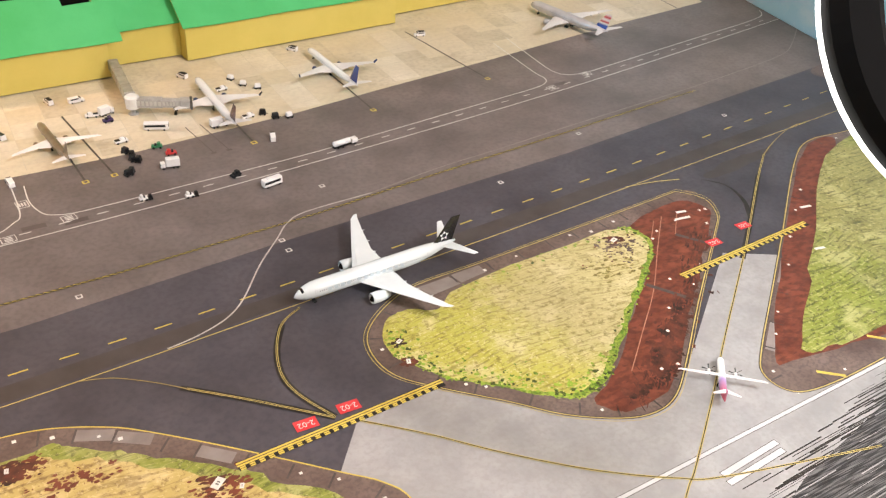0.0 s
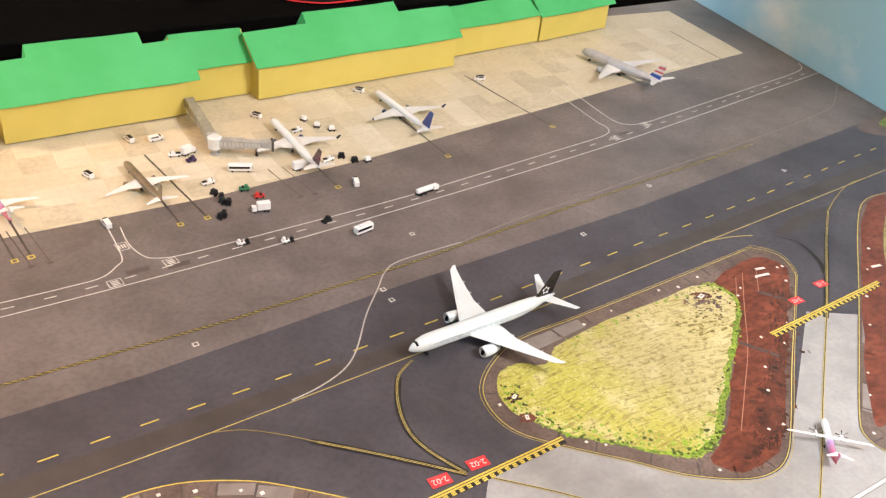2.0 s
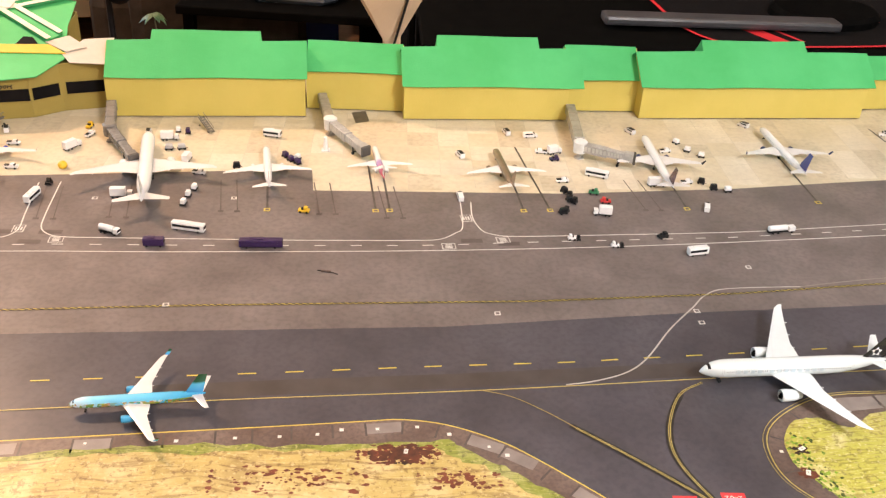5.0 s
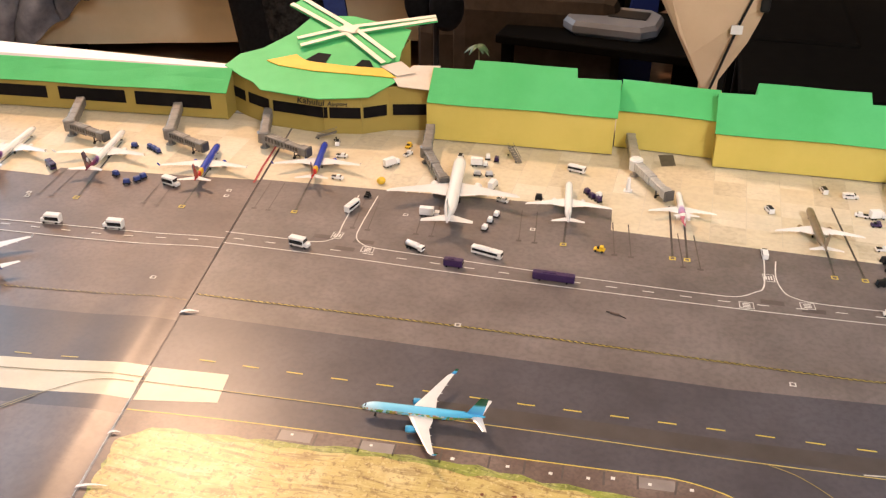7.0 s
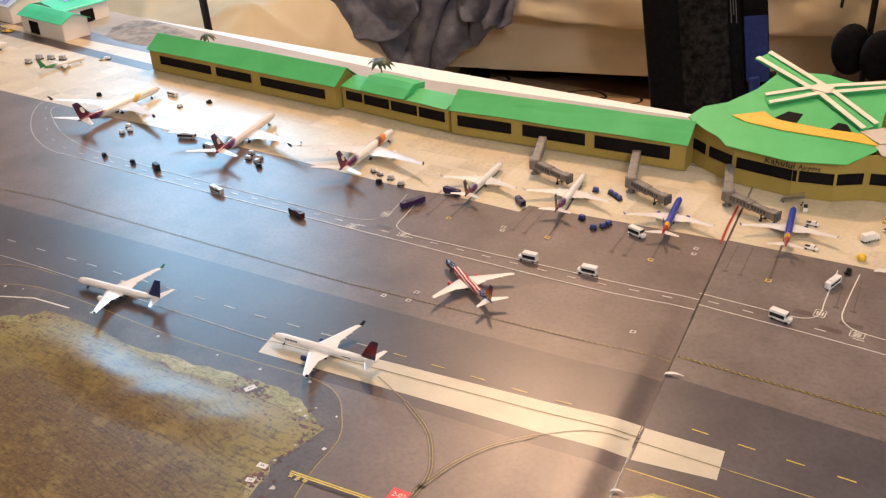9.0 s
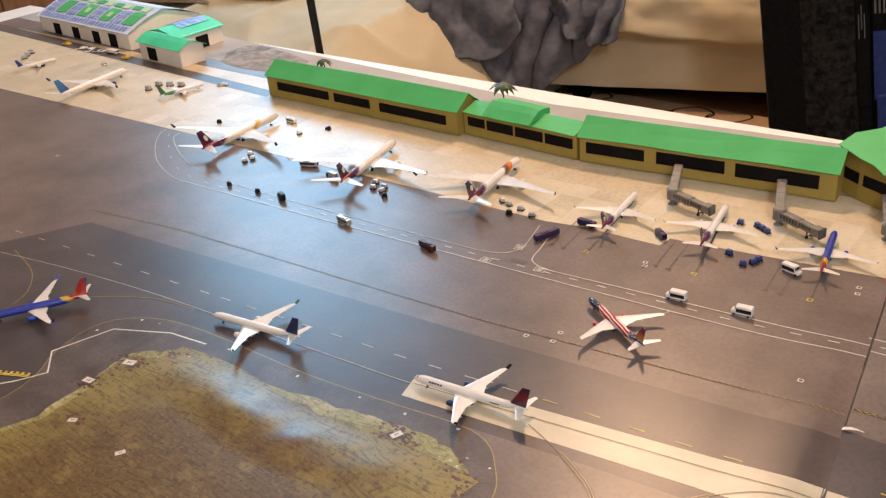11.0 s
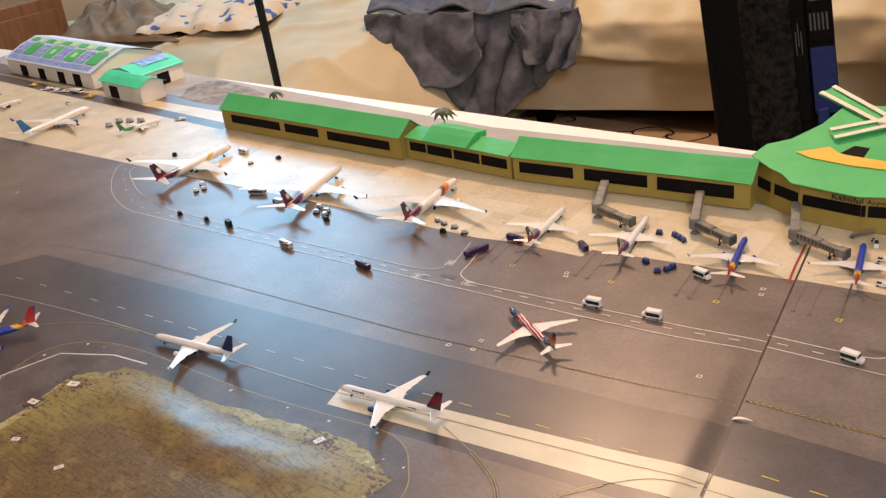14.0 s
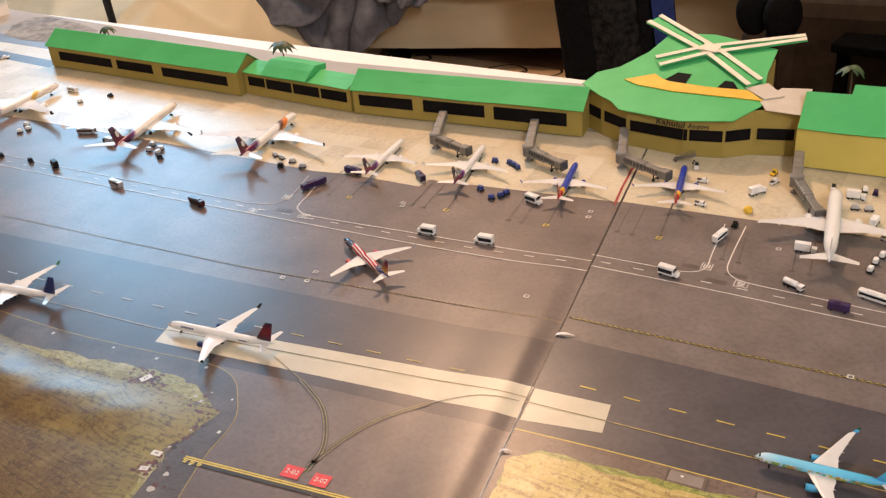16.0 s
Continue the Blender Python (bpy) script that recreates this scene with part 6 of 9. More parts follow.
    for s in (-1, 1):
        bm = bmesh.new()
        zw = zc - R * 0.45 if not high else zc + R * 0.95
        x0 = L * (0.15 if L > 0.14 else 0.12) if not high else L * 0.06
        back = half * math.tan(math.radians(27.5)) * (0.05 if high else 1.0)
        sw = lambda f: x0 - back * f
        ch = (lambda f: L * float(np.interp(f, (0.0, 0.12, 0.36, 0.7, 1.0), WINGS[span > 0.2 or D > 0.0145]))) if not high else (lambda f: root * (1.15 - 0.4 * f))
        up = (0, 0, 1)
        st = []
        for f in (0.0, 0.12, 0.36, 0.7, 0.94, 1.0):
            y = s * (R * 0.35 + (half - R * 0.35) * f)
            z = zw + half * 0.085 * f * (0 if high else 1)
            c = ch(f) if f < 1 else ch(f) * 0.6
            st.append(((sw(f) - (0.0 if f < 1 else L * 0.02), y, z), (sw(f) - c - (0.0 if f < 1 else L * 0.02), y, z), up))
        wing = part("wing", blade(bm, st, 0.085), wing_mat, p, smooth=False)
        if not high:
            for f in (0.30, 0.50, 0.70):
                y = s * (R * 0.35 + (half - R * 0.35) * f)
                xe, ze = sw(f) - ch(f), zw + half * 0.085 * f
                bm = bmesh.new()
                loft(bm, [ring_at(xe + L * o, y, ze - L * 0.004, L * 0.004 * g, L * 0.005 * g, 8) for o, g in ((0.032, 0.25), (0.018, 1.0), (0.0, 0.9), (-0.016, 0.2))])
                part("flap_fairing", bm, wing_mat, wing)
        if tip_mat:
            bm = bmesh.new()
            t0, t1 = Vector(st[5][0]), Vector(st[5][1])
            rise = Vector((-L * 0.030, s * L * 0.012, L * 0.042))
            blade(bm, [(t0 + Vector((L * 0.004, -s * 0.0006, 0)), t1 - Vector((L * 0.006, s * 0.0006, 0)), (0, s, 0)), (t0 + rise, t1 + rise * 0.98, (0, s, 0))], 0.12)
            part("winglet", bm, tip_mat, wing)
        # engine
        er = R * ((0.66 if L > 0.13 else 0.64) if not high else 0.38)
        if rear:
            ex, ey, ez = -L * 0.27, s * R * 1.5, zc + R * 0.35
        elif high:
            ex, ey, ez = x0 + L * 0.03, s * half * 0.30, zw - er * 0.7
        else:
            ex, ey, ez = sw(0.33) + L * 0.020, s * half * 0.335, zw - er * 0.80
        el = er * 3.6
        bm = bmesh.new()
        loft(bm, [ring_at(ex + el * a, ey, ez, er * r, er * r, 14) for a, r in ((0.36, 0.80), (0.46, 0.84), (0.50, 0.92), (0.46, 1.0), (0.20, 1.06), (-0.2, 0.94), (-0.5, 0.62), (-0.5, 0.5), (-0.3, 0.4))], caps=True)
        engine = part("engine", bm, engine_mat, p, smooth=True)
        bm = bmesh.new()
        tube(bm, (ex + el * 0.37, ey, ez), (ex + el * 0.375, ey, ez), er * 0.80, er * 0.80, 14)
        tube(bm, (ex + el * 0.375, ey, ez), (ex + el * 0.45, ey, ez), er * 0.22, er * 0.02, 8)
        part("fan", bm, BLACK, engine)
        if high:
            bm = bmesh.new()
            for k in range(6):
                a = k * math.pi / 3 + 0.3
                blade(bm, [((ex + el * 0.5, ey, ez), (ex + el * 0.5 - 0.0002, ey + 0.0002, ez), (0, 0, 1)), ((ex + el * 0.5, ey + 0.0058 * math.cos(a), ez + 0.0058 * math.sin(a)), (ex + el * 0.5 - 0.0003, ey + 0.0058 * math.cos(a) + 0.0009 * math.sin(a), ez + 0.0058 * math.sin(a) - 0.0009 * math.cos(a)), (1, 0, 0))], 0.3)
            part("propeller", bm, BLACK, engine)
        elif not rear:
            bm = bmesh.new()
            blade(bm, [((ex + el * 0.10, ey, ez + er * 0.8), (ex - el * 0.55, ey, ez + er * 0.7), (0, 1, 0)), ((ex - el * 0.25, ey, zw + 0.0010), (ex - el * 0.9, ey, zw + 0.0010), (0, 1, 0))], 0.09)
            part("pylon", bm, wing_mat, engine)
        # tailplane
        bm = bmesh.new()
        zt = zc + R * 0.45 if not (high or rear) else zc + R * 0.6 + L * 0.125
        th = span * (0.185 if not high else 0.15)
        blade(bm, [((-L * 0.385, s * R * 0.15, zt), (-L * 0.475, s * R * 0.15, zt), (0, 0, 1)), ((-L * 0.385 - th * 0.62, s * th, zt + th * 0.08), (-L * 0.385 - th * 0.62 - L * 0.032, s * th, zt + th * 0.08), (0, 0, 1))], 0.1)
        part("tailplane", bm, wing_mat if not rear else WHITEPAINT, p)
        bm = bmesh.new()
        gx, gy = -L * 0.03, s * R * 0.85
        for o in (-1, 1):
            tube(bm, (gx + o * R * 0.22, gy - R * 0.16, R * 0.26), (gx + o * R * 0.22, gy + R * 0.16, R * 0.26), R * 0.26, n=10)
        tube(bm, (gx, gy, R * 0.3), (gx, gy * 0.8, zc - R * 0.4), R * 0.08, n=6)
        part("main_gear", bm, TYRE, p)
    tall = L * (0.155 if L > 0.14 else 0.178)
    bm = bmesh.new()
    blade(bm, [((-L * 0.345, 0, zc + R * 0.75), (-L * 0.478, 0, zc + R * 0.62), (0, 1, 0)), ((-L * 0.345 - L * 0.115, 0, zc + R * 0.6 + tall), (-L * 0.455 - L * 0.068, 0, zc + R * 0.6 + tall), (0, 1, 0))], 0.09)
    fin = part("fin", bm, fin_mat, p)
    bm = bmesh.new()
    blade(bm, [((-L * 0.285, 0, zc + R * 0.92), (-L * 0.36, 0, zc + R * 0.86), (0, 1, 0)), ((-L * 0.352, 0, zc + R * 0.80 + L * 0.012), (-L * 0.368, 0, zc + R * 0.80 + L * 0.012), (0, 1, 0))], 0.06)
    part("dorsal_fillet", bm, hull if not str(hull.name).startswith(("teal", "stars")) else fin_mat, fin)
    if fin_mat is FIN_HA:
        for s in (-1, 1):
            bm = bmesh.new()
            c = Vector((-L * 0.435, s * (L * 0.0075), zc + R * 0.65 + L * 0.075))
            bm.faces.new([bm.verts.new(c + Vector((L * 0.020 * math.cos(a) - L * 0.012 * math.sin(a), 0, L * 0.030 * math.sin(a)))) for a in np.linspace(0, 2 * math.pi, 12, endpoint=False)])
            part("fin_mark", bm, WHITEPAINT, fin, "pale oval mark")
    bm = bmesh.new()
    for o in (-1, 1):
        tube(bm, (L * 0.385, o * R * 0.10, R * 0.2), (L * 0.385, o * R * 0.28, R * 0.2), R * 0.2, n=10)
    tube(bm, (L * 0.385, 0, R * 0.2), (L * 0.380, 0, zc - R * 0.7), R * 0.07, n=6)
    part("nose_gear", bm, TYRE, p)
    return p


PUR, MAG = (0.055, 0.014, 0.09), (0.16, 0.015, 0.06)
HULL_HA = ramp_mat("white_hull_purple_tail", ((0.0, W_), (0.81, W_), (0.84, (0.16, 0.05, 0.22)), (0.88, PUR), (1.0, MAG)))
FIN_HA = ramp_mat("purple_magenta_fin", ((0.0, PUR), (0.35, (0.045, 0.009, 0.045)), (0.7, (0.10, 0.010, 0.040)), (1.0, (0.13, 0.012, 0.035))), "Z")
HULL_HAF = ramp_mat("white_hull_flower_band", ((0.0, W_), (0.31, W_), (0.33, (0.72, 0.22, 0.03)), (0.39, (0.62, 0.17, 0.03)), (0.41, (0.10, 0.05, 0.04)), (0.45, (0.16, 0.08, 0.06)), (0.48, W_), (0.80, W_), (0.86, PUR), (1.0, MAG)))
HULL_HAY = ramp_mat("white_hull_yellow_patch", ((0.0, W_), (0.36, W_), (0.38, (0.70, 0.46, 0.06)), (0.43, (0.55, 0.38, 0.08)), (0.46, W_), (0.78, W_), (0.84, PUR), (1.0, MAG)))
HULL_SW = ramp_mat("blue_hull_tricolour_tail", ((0.0, (0.02, 0.045, 0.36)), (0.83, (0.02, 0.045, 0.36)), (0.85, (0.62, 0.36, 0.02)), (0.91, (0.62, 0.36, 0.02)), (0.93, (0.42, 0.02, 0.02)), (1.0, (0.38, 0.02, 0.02))))
FIN_SW = ramp_mat("tricolour_fin", ((0.0, (0.70, 0.42, 0.02)), (0.30, (0.42, 0.03, 0.02)), (0.85, (0.36, 0.015, 0.02)), (1.0, (0.05, 0.03, 0.16))), "X")
def flag_mat(name):
    """Navy nose with white spots, then waving red and white stripes, navy again under the fin."""
    m = ramp_mat(name, ((0.0, (0.012, 0.018, 0.06)), (0.35, (0.012, 0.018, 0.06)), (0.351, (0.50, 0.02, 0.025)), (0.86, (0.48, 0.02, 0.025)), (0.90, (0.02, 0.03, 0.12)), (1.0, (0.02, 0.03, 0.12))), noise_mix=0.0, noise_colours=((0.8, 0.78, 0.75), (0.75, 0.74, 0.72)))
    t = m.node_tree
    b = t.nodes["Principled BSDF"]
    base = next(n for n in t.nodes if n.type == "VALTORGB").outputs[0]
    co = next(n for n in t.nodes if n.type == "TEX_COORD")
    mp = t.nodes.new("ShaderNodeMapping")
    mp.inputs["Rotation"].default_value = (0.5, 0.0, 0.10)
    w = t.nodes.new("ShaderNodeTexWave")
    w.bands_direction = "Y"
    w.inputs["Scale"].default_value, w.inputs["Distortion"].default_value, w.inputs["Detail"].default_value = 95.0, 2.2, 0.0
    v = t.nodes.new("ShaderNodeTexVoronoi")
    v.inputs["Scale"].default_value, v.inputs["Randomness"].default_value = 420.0, 0.4
    s1 = t.nodes.new("ShaderNodeMath")
    s1.operation, s1.inputs[1].default_value = "GREATER_THAN", 0.62
    s2 = t.nodes.new("ShaderNodeMath")
    s2.operation, s2.inputs[1].default_value = "LESS_THAN", 0.30
    red = t.nodes.new("ShaderNodeSeparateColor")
    isred = t.nodes.new("ShaderNodeMath")
    isred.operation, isred.inputs[1].default_value = "GREATER_THAN", 0.25
    pick = t.nodes.new("ShaderNodeMix")
    mx = t.nodes.new("ShaderNodeMix")
    mx.data_type = "RGBA"
    mx.inputs["B"].default_value = (0.78, 0.76, 0.73, 1)
    t.links.new(co.outputs["Object"], mp.inputs[0])
    t.links.new(mp.outputs[0], w.inputs["Vector"])
    t.links.new(co.outputs["Object"], v.inputs["Vector"])
    t.links.new(w.outputs["Fac"], s1.inputs[0])
    t.links.new(v.outputs["Distance"], s2.inputs[0])
    t.links.new(base, red.inputs[0])
    t.links.new(red.outputs[0], isred.inputs[0])
    t.links.new(isred.outputs[0], pick.inputs["Factor"])
    t.links.new(s2.outputs[0], pick.inputs["A"])
    t.links.new(s1.outputs[0], pick.inputs["B"])
    t.links.new(pick.outputs["Result"], mx.inputs["Factor"])
    t.links.new(base, mx.inputs["A"])
    t.links.new(mx.outputs["Result"], b.inputs["Base Color"])
    return m


HULL_US = flag_mat("stars_and_stripes_hull")
HULL_AK = ramp_mat("teal_mural_hull", ((0.0, (0.76, 0.79, 0.80)), (0.13, (0.58, 0.76, 0.84)), (0.30, (0.24, 0.62, 0.82)), (0.7, (0.12, 0.52, 0.78)), (1.0, (0.04, 0.34, 0.60))), noise_mix=0.56, noise_colours=((0.04, 0.25, 0.10), (0.35, 0.42, 0.06), (0.55, 0.20, 0.12), (0.70, 0.72, 0.70), (0.03, 0.30, 0.22)), noise_scale=330, noise_below=0.64)
FIN_AK = ramp_mat("teal_mural_fin", ((0.0, (0.015, 0.07, 0.03)), (0.38, (0.02, 0.10, 0.05)), (0.5, (0.10, 0.48, 0.72)), (1.0, (0.04, 0.28, 0.66))), "Z")
FIN_DL = ramp_mat("dark_red_fin", ((0.0, (0.03, 0.012, 0.03)), (0.5, (0.15, 0.010, 0.02)), (1.0, (0.014, 0.012, 0.03))), "Z")
FIN_UA = ramp_mat("blue_fin", ((0.0, (0.03, 0.07, 0.28)), (1.0, (0.02, 0.04, 0.20))), "Z")
FIN_BLK = ramp_mat("black_fin_white_mark", ((0.0, (0.015, 0.015, 0.018)), (1.0, (0.012, 0.012, 0.014))), "Z")
FIN_AA = ramp_mat("striped_fin", ((0.0, W_), (0.2, (0.55, 0.03, 0.05)), (0.36, W_), (0.52, (0.55, 0.03, 0.05)), (0.62, W_), (0.74, (0.04, 0.10, 0.40)), (1.0, (0.04, 0.10, 0.40))), "Z")
FIN_WB = ramp_mat("blue_green_fin", ((0.0, (0.03, 0.20, 0.42)), (1.0, (0.02, 0.10, 0.36))), "Z")
HULL_W = ramp_mat("white_hull", ((0.0, W_), (0.9, W_), (1.0, G_)))
HULL_PK = ramp_mat("white_hull_pink_tail", ((0.0, W_), (0.58, W_), (0.66, (0.42, 0.30, 0.58)), (0.80, (0.48, 0.20, 0.34)), (1.0, (0.50, 0.10, 0.14))))
HULL_GR = ramp_mat("white_hull_green_tail", ((0.0, W_), (0.7, W_), (0.78, (0.06, 0.25, 0.08)), (1.0, (0.06, 0.22, 0.08))))

BLUEWHITE = material("bluish_white_paint", (0.74, 0.79, 0.80), 0.28, 0, (0.70, 0.76, 0.77), 60, 4, coat=0.3)
HULL_B = ramp_mat("bluish_white_hull", ((0.0, (0.73, 0.79, 0.80)), (0.9, (0.73, 0.79, 0.80)), (1.0, (0.62, 0.66, 0.67))))
PALELETTER = material("pale_blue_grey_lettering", (0.52, 0.61, 0.65), 0.3)
plane777 = airliner((0.1545, -0.0940), -176.6, 0.164, 0.164, 0.0158, "bluish white wide-body model airliner with a black fin", HULL_B, FIN_BLK, BLUEWHITE, BLUEWHITE)
# white star mark on the black fin, and faint grey bars for the hull's lettering
for s_ in (-1, 1):
    bm = bmesh.new()
    for k in range(5):
        a = k * 2 * math.pi / 5 + 0.3
        cxx, czz = -0.0685 + 0.0030 * math.cos(a), 0.0265 + 0.0030 * math.sin(a)
        vs = [bm.verts.new((cxx + 0.0019 * math.cos(a + q), s_ * 0.00125, czz + 0.0019 * math.sin(a + q))) for q in (0, 2.0, 4.2)]
        bm.faces.new(vs)
    part("fin_mark", bm, WHITEPAINT, plane777, "white star shapes on the fin")
    for k in range(12):
        part("letter_bar", boxed((0.052 - 0.0062 * k - (0.004 if k > 3 else 0), s_ * 0.00738, 0.0150), (0.0034, 0.0005, 0.0032)), PALELETTER, plane777, "faint blue-grey bar in place of lettering")
airliner((0.766, 0.430), 100.8, 0.152, 0.150, 0.0146, "grey wide-body model airliner with a red, white and blue fin", GREYPAINT, FIN_AA, GREYPAINT, WINGGREY)
airliner((0.386, 0.402), 92.5, 0.136, 0.106, 0.0108, "white model airliner with a blue fin and blue engines", HULL_W, FIN_UA, NAVY, WINGGREY, NAVY)
airliner((0.2235, 0.369), 89.5, 0.143, 0.102, 0.0110, "white model airliner with a dark red fin", HULL_W, FIN_DL, NAVY, WINGGREY, BLACK)
airliner((0.032, 0.322), 96.0, 0.101, 0.092, 0.0102, "bronze-bodied model airliner with white wings", BRONZE, BRONZE, BRONZE, WHITEPAINT)
airliner((-0.1105, 0.325), 97.5, 0.086, 0.074, 0.0088, "small white model jet with rear engines", HULL_PK, WHITEPAINT, WHITEPAINT, WHITEPAINT, rear=True)
airliner((-0.235, 0.316), 97.5, 0.104, 0.096, 0.0098, "white model airliner with white tailplane and dark belly mark", HULL_W, WHITEPAINT, WHITEPAINT, WHITEPAINT)
airliner((-0.3705, 0.336), 98.8, 0.173, 0.150, 0.0158, "plain white wide-body model airliner", HULL_W, WHITEPAINT, WHITEPAINT, WINGGREY)
airliner((-0.550, 0.345), 102.5, 0.110, 0.106, 0.0102, "royal blue model airliner with a red and yellow tail", HULL_SW, FIN_SW, BLUEPAINT, WINGGREY, BLUEPAINT)
airliner((-0.678, 0.3035), 102.0, 0.110, 0.106, 0.0102, "royal blue model airliner with a red and yellow tail", HULL_SW, FIN_SW, BLUEPAINT, WINGGREY, BLUEPAINT)
airliner((-0.816, 0.310), 101.0, 0.127, 0.112, 0.0104, "white model airliner with a purple tail", HULL_HA, FIN_HA, WHITEPAINT, WINGGREY, WHITEPAINT)
airliner((-0.933, 0.287), 99.0, 0.122, 0.108, 0.0106, "white model airliner with a purple tail", HULL_HA, FIN_HA, WHITEPAINT, WINGGREY, WHITEPAINT)
airliner((-1.138, 0.304), 101.0, 0.165, 0.215, 0.0150, "white wide-body with an orange flower band and purple tail", HULL_HAF, FIN_HA, WHITEPAINT, WINGGREY, BLACK)
airliner((-1.356, 0.268), 106.0, 0.178, 0.232, 0.0156, "white wide-body model airliner with a magenta and purple tail", HULL_HA, FIN_HA, WHITEPAINT, WINGGREY, WHITEPAINT)
airliner((-1.635, 0.262), 97.0, 0.184, 0.238, 0.0158, "white wide-body with a yellow patch and purple tail", HULL_HAY, FIN_HA, WHITEPAINT, WINGGREY, BLACK)
airliner((-1.940, 0.325), 78.0, 0.092, 0.080, 0.0088, "small white model airliner with a green tail", HULL_GR, GREENPAINT, WHITEPAINT, WINGGREY)
airliner((-2.187, 0.309), 102.0, 0.186, 0.198, 0.0144, "white model airliner with a blue-green fin", HULL_W, FIN_WB, NAVY, WINGGREY, NAVY)
airliner((-2.455, 0.293), 82.0, 0.092, 0.085, 0.0096, "white model airliner with a dark blue fin", HULL_W, FIN_UA, BLACK, WINGGREY)
airliner((-1.181, -0.230), -171.0, 0.128, 0.106, 0.0102, "white model airliner with a navy fin and green winglet", HULL_W, NAVY, WHITEPAINT, WHITEPAINT, GREENPAINT)
striped = airliner((-0.9045, -0.1945), -172.5, 0.127, 0.097, 0.0104, "white model airliner with a dark red fin on the cream strip", HULL_W, FIN_DL, NAVY, WHITEPAINT, BLACK)
for s_ in (-1, 1):
    for k in range(5):
        part("letter_bar", boxed((0.042 - 0.0032 * k, s_ * 0.00395, 0.0112), (0.0021, 0.0006, 0.0018)), NAVY, striped, "dark bar in place of lettering")
    part("letter_bar", boxed((-0.030, s_ * 0.0042, 0.0098), (0.010, 0.0005, 0.0009)), NAVY, striped, "dark bar in place of lettering")
airliner((-0.8415, 0.0218), 151.5, 0.112, 0.100, 0.0102, "red striped model airliner with a starred navy nose", HULL_US, ramp_mat("navy_red_amber_fin", ((0.0, (0.03, 0.02, 0.10)), (0.35, (0.25, 0.03, 0.04)), (0.7, (0.45, 0.18, 0.03)), (1.0, (0.5, 0.3, 0.05))), "Z"), REDPAINT, WINGGREY, GREYPAINT)
airliner((-1.410, -0.385), -122.0, 0.116, 0.112, 0.0110, "blue model airliner with a red and yellow tail", HULL_SW, FIN_SW, BLUEPAINT, WINGGREY, BLUEPAINT)
airliner((-0.3372, -0.1300), -174.5, 0.100, 0.100, 0.0102, "teal mural-painted model airliner with green leaf tail", HULL_AK, FIN_AK, material("sky_blue_paint", (0.06, 0.36, 0.62), 0.3), WINGGREY, FIN_AK)
airliner((0.434, -0.312), 49.0, 0.056, 0.070, 0.0072, "small white turboprop with a pink tail", HULL_PK, ramp_mat("pink_fin", ((0.0, (0.7, 0.25, 0.4)), (1.0, (0.75, 0.2, 0.25))), "Z"), WHITEPAINT, WHITEPAINT, high=True)


# ---- jet bridges ----
def tunnel(bm, a, b, w, h, n=6):
    """A ribbed box section with a slightly crowned roof, between two points at their heights."""
    a, b = Vector(a), Vector(b)
    d = b - a
    side = Vector((-d.y, d.x, 0)).normalized() * w / 2
    up = Vector((0, 0, h / 2))
    rings = []
    for i in range(n + 1):
        for o, g in ((0.0, 1.0), (0.04, 1.07), (0.14, 1.07), (0.18, 1.0)):
            p = a + d * min((i + o) / (n + 0.2), 1.0)
            rings.append([p + side * g + up * g * 0.86, p + side * g * 0.72 + up * g, p - side * g * 0.72 + up * g, p - side * g + up * g * 0.86, p - side * g - up * g, p + side * g - up * g])
    return loft(bm, rings)


def glazing(a, b, w, h, parent, mat, n=6):
    """Window panels along both sides of a tunnel, between its ribs."""
    a, b = Vector(a), Vector(b)
    d = b - a
    side = Vector((-d.y, d.x, 0)).normalized() * (w / 2 + 0.0001)
    out = Vector((-d.y, d.x, 0)).normalized() * 0.0003
    for s in (-1, 1):
        for i in range(n):
            p, q = a + d * ((i + 0.26) / (n + 0.2)), a + d * ((i + 0.92) / (n + 0.2))
            bm = bmesh.new()
            loft(bm, [[p + side * s + Vector((0, 0, h * 0.30)), q + side * s + Vector((0, 0, h * 0.30)), q + side * s - Vector((0, 0, h * 0.22)), p + side * s - Vector((0, 0, h * 0.22))], [p + (side + out) * s + Vector((0, 0, h * 0.30)), q + (side + out) * s + Vector((0, 0, h * 0.30)), q + (side + out) * s - Vector((0, 0, h * 0.22)), p + (side + out) * s - Vector((0, 0, h * 0.22))]])
            part("glass_panel", bm, mat, parent)


